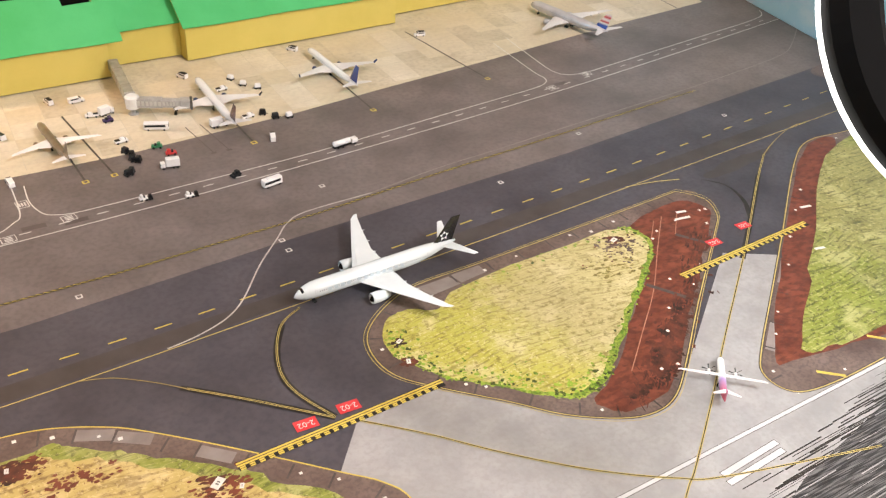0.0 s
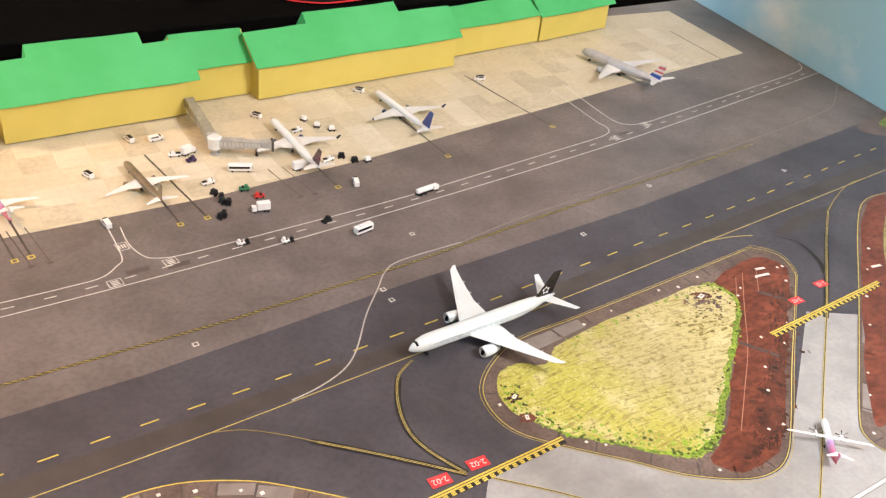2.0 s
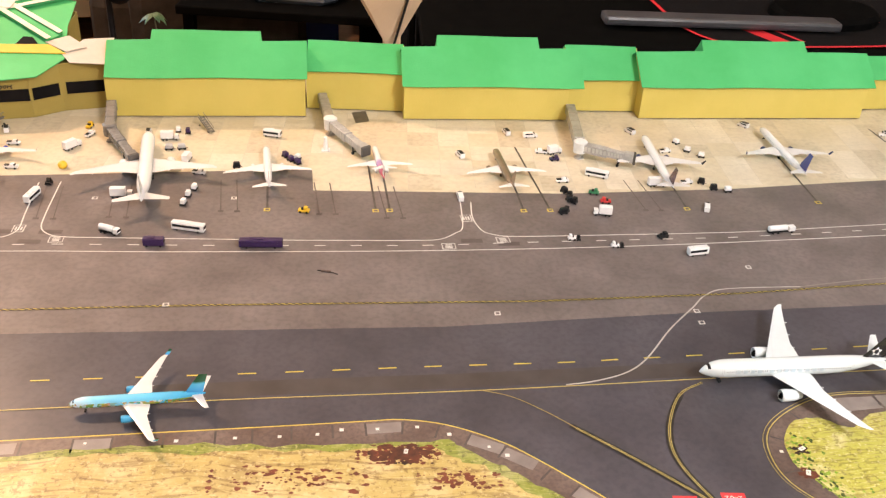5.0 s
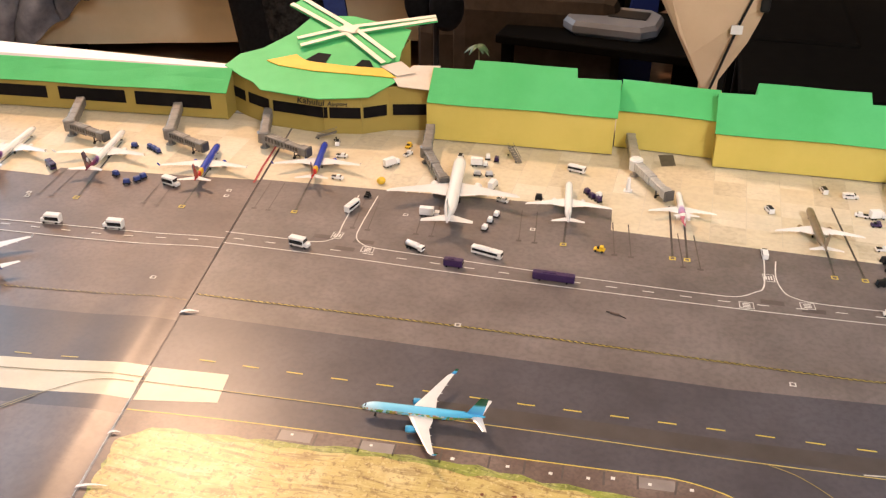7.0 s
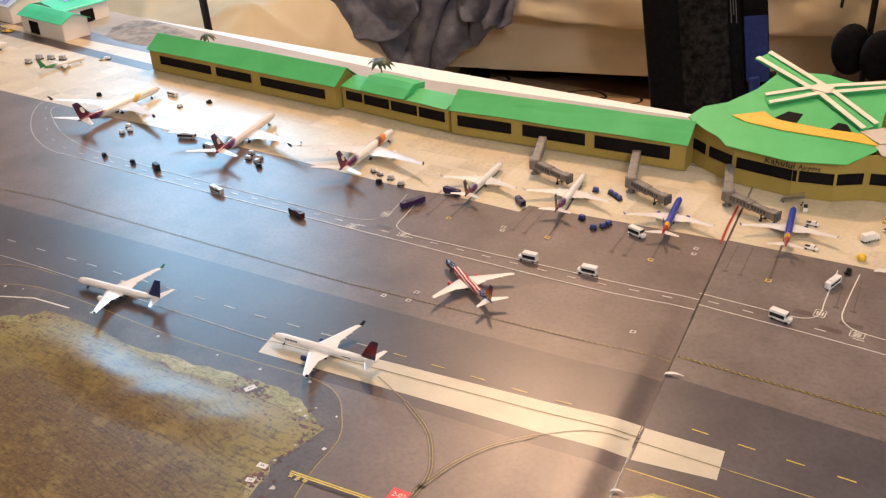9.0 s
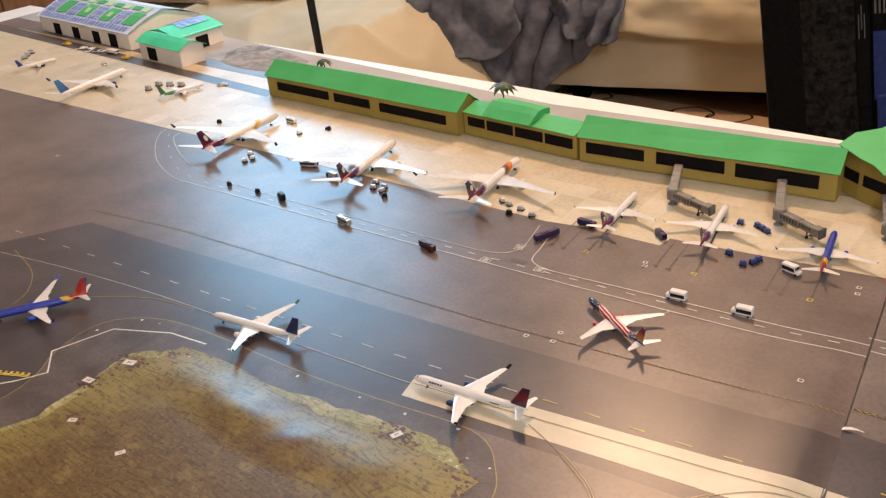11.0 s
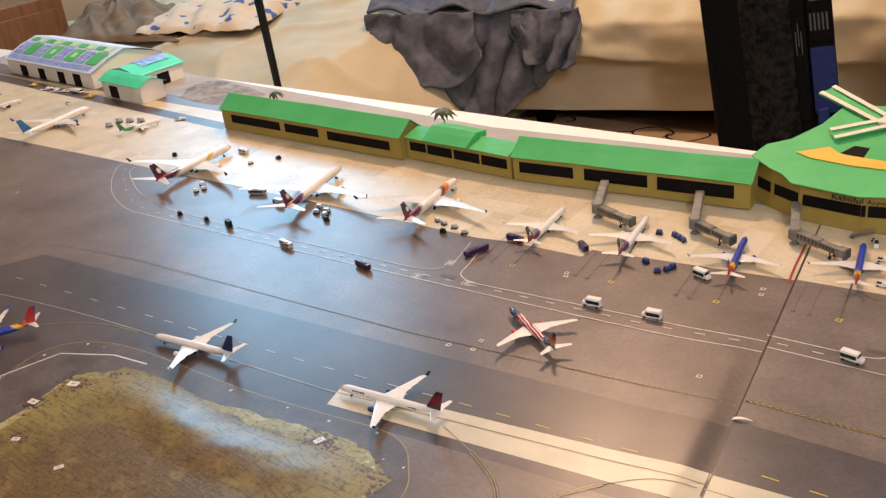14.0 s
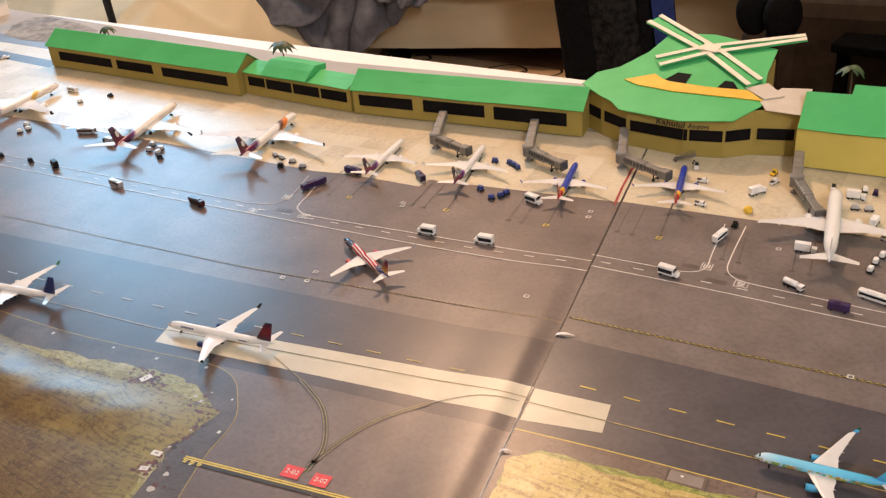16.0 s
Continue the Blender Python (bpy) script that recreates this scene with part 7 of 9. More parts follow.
def jet_bridge(root, knee, head, mat, label):
    j = thing("jet_bridge", knee[0], knee[1], 0, 0, label, "jet bridge", "jet bridges")
    k = Vector((knee[0], knee[1], 0))
    r, h = Vector((*root, 0.0)) - k, Vector((*head, 0.0)) - k
    z = Vector((0, 0, 0.0155))
    pale = mat is BRIDGECLEAR
    glass = PALEGLASS if pale else SMOKEGLASS
    walk_way = part("fixed_walkway", tunnel(bmesh.new(), r + z + Vector((0, 0, 0.0035)), r * 0.10 + z, 0.0112, 0.0118, 4), BRIDGEOLIVE if pale else mat, j)
    part("end_cap", boxed(r * 0.10 + z + Vector((0, 0, 0.0005)), (0.0122, 0.0030, 0.0128), 0.0005, math.degrees(math.atan2(r.y, r.x)) - 90), mat, walk_way)
    bm = bmesh.new()
    tube(bm, (0, 0, 0.0005), (0, 0, 0.0015), 0.0062, 0.0056, 14)
    tube(bm, (0, 0, 0.0015), (0, 0, 0.0085), 0.0030, 0.0030, 12)
    part("pillar", bm, mat, j)
    bm = bmesh.new()
    tube(bm, (0, 0, 0.0085), (0, 0, 0.0215), 0.0078, 0.0078, 18)
    tube(bm, (0, 0, 0.0215), (0, 0, 0.0232), 0.0084, 0.0062, 18)
    part("rotunda", bm, ROTUNDAWHITE if pale else mat, j)
    m = h * 0.55
    a = part("tunnel", tunnel(bmesh.new(), h * 0.08 + z * 0.98, m + z * 0.9, 0.0104, 0.0104), mat, j)
    glazing(h * 0.08 + z * 0.98, m + z * 0.9, 0.0104, 0.0104, a, glass)
    b = part("telescopic_tunnel", tunnel(bmesh.new(), m + z * 0.9, h * 0.93 + z * 0.82, 0.0088, 0.0088), mat, j)
    glazing(m + z * 0.9, h * 0.93 + z * 0.82, 0.0088, 0.0088, b, glass)
    d = h.normalized()
    cab_turn = math.degrees(math.atan2(d.y, d.x))
    cab = part("cab", boxed(h * 0.97 + z * 0.82, (0.0125, 0.0118, 0.0112), 0.0016, cab_turn), mat, j)
    part("hood", boxed(h * 0.97 + d * 0.0065 + z * 0.80, (0.0030, 0.0126, 0.0122), 0.0008, cab_turn + 6), SMOKEGLASS, cab, "dark folding hood")
    bm = bmesh.new()
    c = h * 0.78
    s = Vector((-d.y, d.x, 0)) * 0.0045
    for q in (s, -s):
        tube(bm, c + q + Vector((0, 0, 0.0018)), c + q + Vector((0, 0, 0.0095)), 0.0009, n=6)
        tube(bm, c + q * 0.8 + Vector((0, 0, 0.0018)), c + q * 1.25 + Vector((0, 0, 0.0018)), 0.0018, n=10)
    tube(bm, c + s * 1.1 + Vector((0, 0, 0.0032)), c - s * 1.1 + Vector((0, 0, 0.0032)), 0.0008, n=6)
    part("wheel_leg", bm, BLACK, j)
    return j


SMOKEGLASS = material("smoked_bridge_window", (0.085, 0.079, 0.072), 0.25)
PALEGLASS = material("clear_bridge_window", (0.50, 0.49, 0.45), 0.12, 0, (0.58, 0.57, 0.53), 120, 4)
BRIDGEOLIVE = material("tinted_bridge_plastic", (0.24, 0.225, 0.17), 0.35, 0, (0.31, 0.29, 0.22), 90, 4)
ROTUNDAWHITE = material("white_bridge_cap", (0.66, 0.66, 0.63), 0.3, 0, (0.72, 0.72, 0.69), 90, 4)
GB, PB = "grey ribbed model jet bridge at the terminal wall", "pale translucent grey model jet bridge"
for root, knee, head, mat, lab in (((-0.650, 0.395), (-0.626, 0.326), (-0.560, 0.303), BRIDGEGREY, GB), ((-0.775, 0.380), (-0.746, 0.303), (-0.690, 0.283), BRIDGEGREY, GB), ((-0.912, 0.362), (-0.884, 0.293), (-0.826, 0.278), BRIDGEGREY, GB),
                                   ((-0.427, 0.400), (-0.415, 0.338), (-0.376, 0.272), BRIDGEGREY, GB), ((-0.176, 0.440), (-0.163, 0.370), (-0.122, 0.304), BRIDGECLEAR, PB), ((0.140, 0.425), (0.134, 0.320), (0.190, 0.298), BRIDGECLEAR, PB)):
    jet_bridge(root, knee, head, mat, lab)


# ---- ground vehicles ----
def wheels(v, xs, y, r=0.0011):
    for x in xs:
        for s in (-1, 1):
            part("wheel", tube(bmesh.new(), (x, s * (y - 0.0005), r), (x, s * (y + 0.0002), r), r, n=10), TYRE, v)


def bus(x, y, turn, label, L=0.028, mat=None, glass=None, W=0.0072, H=0.0078):
    v = thing("model_bus", x, y, 0, turn, label, "model bus", "ground vehicles")
    body = part("body", boxed((0, 0, 0.0012 + H / 2), (L, W, H), 0.0009), mat or WHITEPAINT, v)
    for s in (-1, 1):
        part("window_strip", boxed((-0.001, s * W / 2, 0.0012 + H * 0.60), (L * 0.84, 0.0004, H * 0.34)), glass or GLASSBLACK, body)
    part("windscreen", boxed((L / 2, 0, 0.0012 + H * 0.60), (0.0004, W * 0.82, H * 0.42)), GLASSBLACK, body)
    part("roof_unit", boxed((-L * 0.1, 0, 0.0012 + H + 0.0004), (L * 0.34, W * 0.6, 0.0010), 0.0003), mat or WHITEPAINT, body)
    wheels(v, (-L * 0.32, L * 0.32), W / 2)
    return v


def van(x, y, turn, label, mat=None, L=0.0135, W=0.0056, H=0.0056, roof=None):
    v = thing("model_van", x, y, 0, turn, label, "model van", "ground vehicles")
    bm = bmesh.new()
    prof = [(-0.5, 0.0), (0.5, 0.0), (0.5, 0.42), (0.30, 0.52), (0.16, 0.98), (-0.46, 1.0), (-0.5, 0.92)]
    loft(bm, [[(px * L, -W / 2 * g, 0.0009 + pz * H) for px, pz in prof] for g in (1.0, 0.9)][:1] + [[(px * L, W / 2, 0.0009 + pz * H) for px, pz in prof]])
    body = part("body", bm, mat or WHITEPAINT, v)
    part("windscreen", boxed((L * 0.235, 0, 0.0009 + H * 0.76), (L * 0.10, W * 0.86, H * 0.40), 0.0004), GLASSBLACK, body)
    for s in (-1, 1):
        part("side_window", boxed((-L * 0.12, s * W / 2, 0.0009 + H * 0.74), (L * 0.52, 0.0004, H * 0.28)), GLASSBLACK, body)
    if roof:
        part("roof_panel", boxed((-L * 0.15, 0, 0.0009 + H + 0.0003), (L * 0.56, W * 0.8, 0.0006)), roof, body)
    wheels(v, (-L * 0.3, L * 0.32), W / 2, 0.0010)
    return v


def truck(x, y, turn, label, cab=None, load=None, L=0.021, W=0.0068, H=0.0088, tank=False):
    v = thing("model_truck", x, y, 0, turn, label, "model truck", "ground vehicles")
    part("chassis", boxed((0, 0, 0.0017), (L, W * 0.7, 0.0008)), BLACK, v)
    c = part("cab", boxed((L * 0.37, 0, 0.0013 + H * 0.32), (L * 0.25, W * 0.94, H * 0.62), 0.0007), cab or WHITEPAINT, v)
    part("windscreen", boxed((L * 0.495, 0, 0.0013 + H * 0.42), (0.0004, W * 0.8, H * 0.26)), GLASSBLACK, c)
    bm = bmesh.new()
    if tank:
        loft(bm, [ring_at(L * f, 0, 0.0022 + H * 0.36, W * 0.48 * g, H * 0.36 * g, 14) for f, g in ((-0.5, 0.6), (-0.47, 1.0), (0.18, 1.0), (0.21, 0.6))])
        part("tank", bm, load or WHITEPAINT, v, smooth=True)
    else:
        box(bm, (-L * 0.14, 0, 0.0022 + H / 2), (L * 0.70, W, H), 0.0006)
        part("box_body", bm, load or WHITEPAINT, v)
    wheels(v, (-L * 0.36, -L * 0.16, L * 0.36), W / 2)
    return v


def cart(x, y, turn, label, mat, L=0.0085, W=0.0058, H=0.0048, load=None):
    v = thing("baggage_cart", x, y, 0, turn, label, "baggage cart", "ground vehicles")
    part("bed", boxed((0, 0, 0.0017), (L, W, 0.0010), 0.0002), BLACK, v)
    part("cover", boxed((0, 0, 0.0022 + H / 2), (L * 0.92, W * 0.94, H), 0.0008, 0, 0.86), load or mat, v)
    part("drawbar", tube(bmesh.new(), (L * 0.5, 0, 0.0015), (L * 0.72, 0, 0.0013), 0.0003, n=6), BLACK, v)
    wheels(v, (-L * 0.32, L * 0.32), W / 2, 0.0010)
    return v


def tug(x, y, turn, label, mat, L=0.0115, W=0.0058):
    v = thing("tow_tug", x, y, 0, turn, label, "tow tug", "ground vehicles")
    bm = bmesh.new()
    box(bm, (0, 0, 0.0024), (L, W, 0.0026), 0.0006)
    part("body", bm, mat, v)
    part("seat", boxed((-L * 0.12, 0, 0.0044), (L * 0.22, W * 0.7, 0.0016), 0.0004), BLACK, v)
    part("cab", boxed((L * 0.18, 0, 0.0050), (L * 0.34, W * 0.86, 0.0034), 0.0006), mat, v)
    wheels(v, (-L * 0.3, L * 0.3), W / 2, 0.0013)
    return v


def pickup(x, y, turn, label, mat=None, L=0.0150, W=0.0056):
    v = thing("model_pickup", x, y, 0, turn, label, "model truck", "ground vehicles")
    body = part("body", boxed((0, 0, 0.0024), (L, W, 0.0026), 0.0005), mat or WHITEPAINT, v)
    part("cab", boxed((L * 0.12, 0, 0.0048), (L * 0.36, W * 0.88, 0.0026), 0.0007, 0, 0.84), mat or WHITEPAINT, v)
    part("windscreen", boxed((L * 0.285, 0, 0.0046), (0.0008, W * 0.74, 0.0018)), GLASSBLACK, v)
    part("load_bed", boxed((-L * 0.28, 0, 0.0039), (L * 0.36, W * 0.78, 0.0004)), BLACK, v)
    wheels(v, (-L * 0.3, L * 0.32), W / 2)
    return v


def shuttle(x, y, turn, label, L=0.0225):
    """A small shuttle bus with a high white body and a short nose."""
    v = thing("shuttle_bus", x, y, 0, turn, label, "model bus", "ground vehicles")
    W, H = 0.0082, 0.0098
    body = part("body", boxed((-L * 0.10, 0, 0.0014 + H / 2), (L * 0.80, W, H), 0.0011), WHITEPAINT, v)
    part("nose", boxed((L * 0.39, 0, 0.0014 + H * 0.24), (L * 0.24, W * 0.9, H * 0.46), 0.0010), WHITEPAINT, v)
    for s in (-1, 1):
        part("window_strip", boxed((-L * 0.10, s * W / 2, 0.0014 + H * 0.52), (L * 0.70, 0.0005, H * 0.42)), GLASSBLACK, body)
    part("windscreen", boxed((L * 0.30, 0, 0.0014 + H * 0.68), (0.0006, W * 0.86, H * 0.36)), GLASSBLACK, body)
    wheels(v, (-L * 0.32, L * 0.34), W / 2, 0.0014)
    return v


WB = "white model bus with dark window strips"
for x, y, a, L in ((-0.232, 0.361, -14, 0.022), (-0.294, 0.138, -13, 0.034), (0.146, 0.272, -22, 0.027), (0.215, 0.105, 12, 0.022), (-0.462, 0.197, 78, 0.024)):
    bus(x, y, a, WB, L)
bus(-1.230, 0.027, 170, "white and grey model bus on the apron", 0.026, GREYPAINT)
bus(-1.426, 0.143, 22, "grey model bus on the apron", 0.030, GREYPAINT)
bus(-1.609, 0.268, 175, "boxy white model bus beside a wide-body", 0.024)
bus(-1.082, 0.029, 168, "dark maroon model bus", 0.028, material("maroon_paint", (0.045, 0.008, 0.012), 0.35))
bus(-0.220, 0.1085, 1, "long dark purple model bus", 0.042, PURPLE, PURPLE)
bus(-0.971, 0.130, 70, "long dark purple model bus", 0.036, PURPLE, PURPLE)
bus(-0.322, 0.1085, 0, "short dark purple model bus", 0.020, PURPLE, PURPLE)
bus(-0.945, 0.182, 176, "dark purple model catering truck by an airliner's tail", 0.026, PURPLE, NAVY)
bus(-0.851, 0.201, -35, "dark purple model bus", 0.020, PURPLE, NAVY)
SB = "white model shuttle bus with dark windows"
for x, y, a in ((-0.767, 0.081, 186), (-0.695, 0.088, 186), (-0.687, 0.197, -14), (-0.487, 0.1045, -8)):
    shuttle(x, y, a, SB)
VW = "white model van with a dark windscreen"
for x, y, a, dark in ((-0.009, 0.317, 112, True), (0.054, 0.384, 105, True), (0.083, 0.376, 8, False), (0.214, 0.395, 120, True), (0.372, 0.423, 130, True), (0.557, 0.404, 165, True), (-0.017, 0.214, 95, False), (-0.377, 0.360, 95, True), (-0.540, 0.360, 105, True), (0.254, 0.199, 72, False)):
    van(x, y, a, VW, None, 0.0155 if dark else 0.018, roof=BLACK if dark else None)
truck(0.134, 0.183, 172, "white model box truck on the apron edge", None, None, 0.020)
truck(0.320, 0.152, 10, "white model tanker truck on the service road", None, None, 0.031, tank=True)
truck(-0.369, 0.131, -22, "white model tanker truck", None, None, 0.022, tank=True)
truck(0.211, 0.252, 5, "white model catering truck under an airliner's tail", None, None, 0.021)
truck(-0.374, 0.205, 4, "white model catering truck under an airliner's tail", None, None, 0.023)
truck(0.106, 0.331, 20, "white model truck beside a purple tug", None, None, 0.018)
truck(-0.350, 0.346, 6, "white model box truck by a wide-body's nose", None, None, 0.021)
truck(-0.454, 0.318, 55, "white model box truck on the concrete", None, None, 0.023)
truck(-0.321, 0.291, 82, "white model box truck beside a wing", None, None, 0.019)
truck(-1.370, 0.037, 160, "dark model truck on the apron", GREYPAINT, BLACK, 0.020)
truck(-1.359, 0.128, 172, "white and black model catering truck", BLACK, GREYPAINT, 0.024)
PW = "white model pickup truck"
for x, y, a in ((0.090, 0.331, 170), (0.103, 0.257, 8), (0.248, 0.259, 12), (0.245, 0.341, 10), (-0.303, 0.260, -12), (-0.521, 0.324, 2), (-0.505, 0.265, -4), (-0.443, 0.352, 70)):
    pickup(x, y, a, PW)
tug(0.103, 0.312, 5, "purple model tow tug", PURPLE)
tug(0.134, 0.230, -15, "green model tow tug", GREENPAINT)
tug(0.143, 0.2095, 175, "red and white model tow tug", REDPAINT)
tug(-0.183, 0.178, -8, "yellow model tow tug", YELLOWPAINT)
tug(-0.449, 0.375, 80, "yellow model tow tug", YELLOWPAINT)
tug(-1.521, 0.274, -5, "dark model tow tug", BLACK)
tug(-0.455, 0.230, 85, "small dark model tow tug", BLACK, 0.008)
for x, y in ((0.091, 0.130), (0.133, 0.117)):
    tug(x, y, 185, "white and black model tow tug on the road", WHITEPAINT, 0.0082, 0.0050)
    cart(x + 0.0068, y, 5, "black baggage cart behind a tug", BLACK, 0.0036, 0.0042, 0.0036)
tug(0.188, 0.137, 20, "black model tow tug on the road", BLACK)
CB = "black covered baggage cart"
for x, y, a in ((0.101, 0.232, 120), (0.105, 0.221, 70), (0.103, 0.212, 100), (0.108, 0.208, 60), (0.091, 0.184, 20), (0.095, 0.187, 60), (0.266, 0.260, -25), (0.276, 0.2455, -5), (-0.264, 0.277, 5), (-1.420, 0.034, 170), (-1.481, 0.029, 170), (-1.732, 0.204, 10), (-1.052, 0.160, 10), (-1.240, 0.117, 40)):
    cart(x, y, a, CB, BLACK)
CW = "white covered baggage cart"
for x, y, a in ((0.266, 0.366, 120), (0.274, 0.344, 150), (0.287, 0.329, 165), (0.291, 0.241, 5), (-0.302, 0.223, 80), (-0.306, 0.208, 85), (-0.308, 0.190, 80), (-1.537, 0.104, 30), (-1.533, 0.117, 40), (-1.552, 0.128, 20), (-1.550, 0.234, 80), (-0.344, 0.368, 100), (-0.198, 0.300, 60)):
    cart(x, y, a, CW, WHITEPAINT)
CN = "dark blue covered baggage cart"
for x, y, a in ((-0.785, 0.281, 5), (-0.764, 0.283, 150), (-0.756, 0.279, 150), (-0.748, 0.274, 150), (-0.763, 0.202, -10), (-0.739, 0.186, 20), (-0.731, 0.195, 60), (-0.728, 0.204, 70)):
    cart(x, y, a, CN, DARKBLUE)
CG = "grey baggage cart loaded beside a wide-body"
for x, y, a in ((-1.285, 0.146, 5), (-1.275, 0.130, 15), (-1.262, 0.140, 10), (-1.255, 0.128, 70), (-1.083, 0.186, 150), (-1.068, 0.182, 160), (-1.046, 0.178, 20), (-1.022, 0.170, 30), (-0.346, 0.319, 5), (-0.332, 0.321, 20)):
    cart(x, y, a, CG, GREYPAINT, 0.0098)
CP = "purple baggage cart with white sacks"
for x, y, a in ((-0.212, 0.306, 130), (-0.205, 0.296, 130), (-0.197, 0.289, 130), (-0.332, 0.364, 95)):
    cart(x, y, a, CP, PURPLE)


def cone_post(x, y, mat, label, category):
    v = thing("apron_post", x, y, 0, 0, label, category)
    part("foot", boxed((0, 0, 0.0008), (0.010, 0.008, 0.0015), 0.0004), mat, v)
    part("post", tube(bmesh.new(), (0, 0, 0.0015), (0, 0, 0.017), 0.0030, 0.0020, 10), mat, v)


cone_post(-0.167, 0.326, WHITEPAINT, "white tapered post beside a jet bridge", "post")
ball = bmesh.new()
bmesh.ops.create_uvsphere(ball, u_segments=14, v_segments=9, radius=0.0052)
for q in ball.verts:
    q.co.z = max(q.co.z * 0.9, -0.0036)
float_ball = part("yellow_drum", ball, YELLOWPAINT, smooth=True)
float_ball.matrix_world = pose(-0.451, 0.268, 0.0036)
tagged(float_ball, "small round yellow drum on the concrete", "drum")


def boarding_stairs(x, y, turn):
    v = thing("boarding_stairs", x, y, 0, turn, "grey folding boarding stairs parked by the terminal", "boarding stairs")
    for s in (-1, 1):
        part("stringer", tube(bmesh.new(), (-0.014, s * 0.0032, 0.0016), (0.014, s * 0.0032, 0.011), 0.0007, n=6), BRIDGEGREY, v)
        part("handrail", tube(bmesh.new(), (-0.012, s * 0.0034, 0.0060), (0.014, s * 0.0034, 0.016), 0.0004, n=6), BRIDGEGREY, v)
    for k in range(7):
        part("step", boxed((-0.012 + 0.004 * k, 0, 0.0023 + 0.00134 * k), (0.0034, 0.0062, 0.0006)), BRIDGEGREY, v)
    wheels(v, (-0.010, 0.012), 0.0035, 0.0012)


boarding_stairs(-0.312, 0.377, 125)
boarding_stairs(-0.560, 0.372, 5)
# a small fallen propeller craft on the apron
hel = thing("wrecked_model", -0.155, 0.065, 0, -12, "tiny broken dark model lying on the apron", "model wreck")
part("hull", boxed((0, 0, 0.0012), (0.010, 0.0024, 0.0022), 0.0007), SHOULDER, hel)
part("blade", boxed((-0.006, 0.001, 0.0006), (0.006, 0.0006, 0.0006), 0, 14), BLACK, hel)
part("blade", boxed((0.008, -0.001, 0.0006), (0.007, 0.0006, 0.0006), 0, -16), BLACK, hel)

# clutter in front of the hangars
for x, y, a, mat, lab in ((-2.587, 0.392, 5, YELLOWPAINT, "yellow model loader by the hangar"), (-2.311, 0.383, 10, YELLOWPAINT, "yellow model loader by the hangar")):
    tug(x, y, a, lab, mat, 0.022, 0.012)
for x, y, a in ((-2.507, 0.385, 60), (-2.470, 0.386, 120), (-2.433, 0.388, 20)):
    pickup(x, y, a, "white model vehicle parked by the hangar", None, 0.030, 0.013)
truck(-2.384, 0.395, 10, "white model tanker by the hangar", None, None, 0.035, 0.013, 0.014, True)
pickup(-2.315, 0.330, -20, "small white model vehicle on the concrete", None, 0.024, 0.010)
for x, y, a in ((-2.600, 0.303, 60), (-2.585, 0.285, 60), (-2.568, 0.268, 60), (-2.045, 0.290, 15), (-2.020, 0.300, 20), (-1.995, 0.310, 20), (-2.040, 0.262, 10)):
    cart(x, y, a, "grey covered baggage cart far along the apron", GREYPAINT, 0.014, 0.009, 0.008)
pickup(-1.915, 0.352, 50, "white model tug at a small airliner's nose", None, 0.022, 0.009)


# ---- model palms ----
LEAF = material("palm_leaf_plastic", (0.012, 0.035, 0.012), 0.5, 0, (0.03, 0.07, 0.02), 200, 4)
LEAF2 = material("bright_leaf_plastic", (0.025, 0.06, 0.02), 0.5, 0, (0.05, 0.10, 0.035), 200, 4)
BARK = material("palm_trunk_plastic", (0.05, 0.04, 0.025), 0.7, 0, (0.09, 0.07, 0.04), 300, 4, 0.3, 600)


def palm(x, y, z0, height, spread, mat, seed):
    rnd = random.Random(seed)
    p = thing("model_palm", x, y, z0, rnd.uniform(0, 90), "small plastic model palm with drooping fronds", "model palm", "model palms")
    bm = bmesh.new()
    loft(bm, [ring_at(0.001 * math.sin(f * 3), 0, 0, 1, 1, 8) and [(0.002 * math.sin(f * 3) + 0.0016 * (1 - 0.4 * f) * math.cos(k * math.pi / 4), 0.0016 * (1 - 0.4 * f) * math.sin(k * math.pi / 4), height * f) for k in range(8)] for f in (0, 0.25, 0.5, 0.75, 1.0)])
    part("trunk", bm, BARK, p)
    for k in range(11):
        a = k * 2.4 + rnd.uniform(-0.3, 0.3)
        ln = spread * rnd.uniform(0.75, 1.1)
        lift = rnd.uniform(0.15, 0.6)
        bm = bmesh.new()
        prev = None
        for i in range(8):
            f = i / 7
            c = Vector((math.cos(a) * ln * f, math.sin(a) * ln * f, height + ln * (lift * f - (lift + 0.45) * f * f * 1.1)))
            w = 0.0042 * spread / 0.02 * math.sin(math.pi * min(f * 0.9 + 0.12, 1)) + 0.0003
            s = Vector((-math.sin(a), math.cos(a), -0.25)) * w
            s2 = Vector((math.sin(a), -math.cos(a), -0.25)) * w
            row = [bm.verts.new(c), bm.verts.new(c + s), bm.verts.new(c + s2)]
            if prev:
                bm.faces.new((prev[0], prev[1], row[1]))
                bm.faces.new((prev[0], row[1], row[0])) if i % 1 == 0 else None
                bm.faces.new((prev[0], row[2], prev[2]))
                bm.faces.new((prev[0], row[0], row[2]))
            prev = row
        part("frond", bm, mat, p)
    return p


palm(-1.262, 0.43, 0.0, 0.070, 0.025, LEAF, 3)
palm(-1.69, 0.432, 0.0, 0.058, 0.019, LEAF, 4)
palm(-0.405, 0.572, 0.0, 0.076, 0.019, LEAF2, 5)


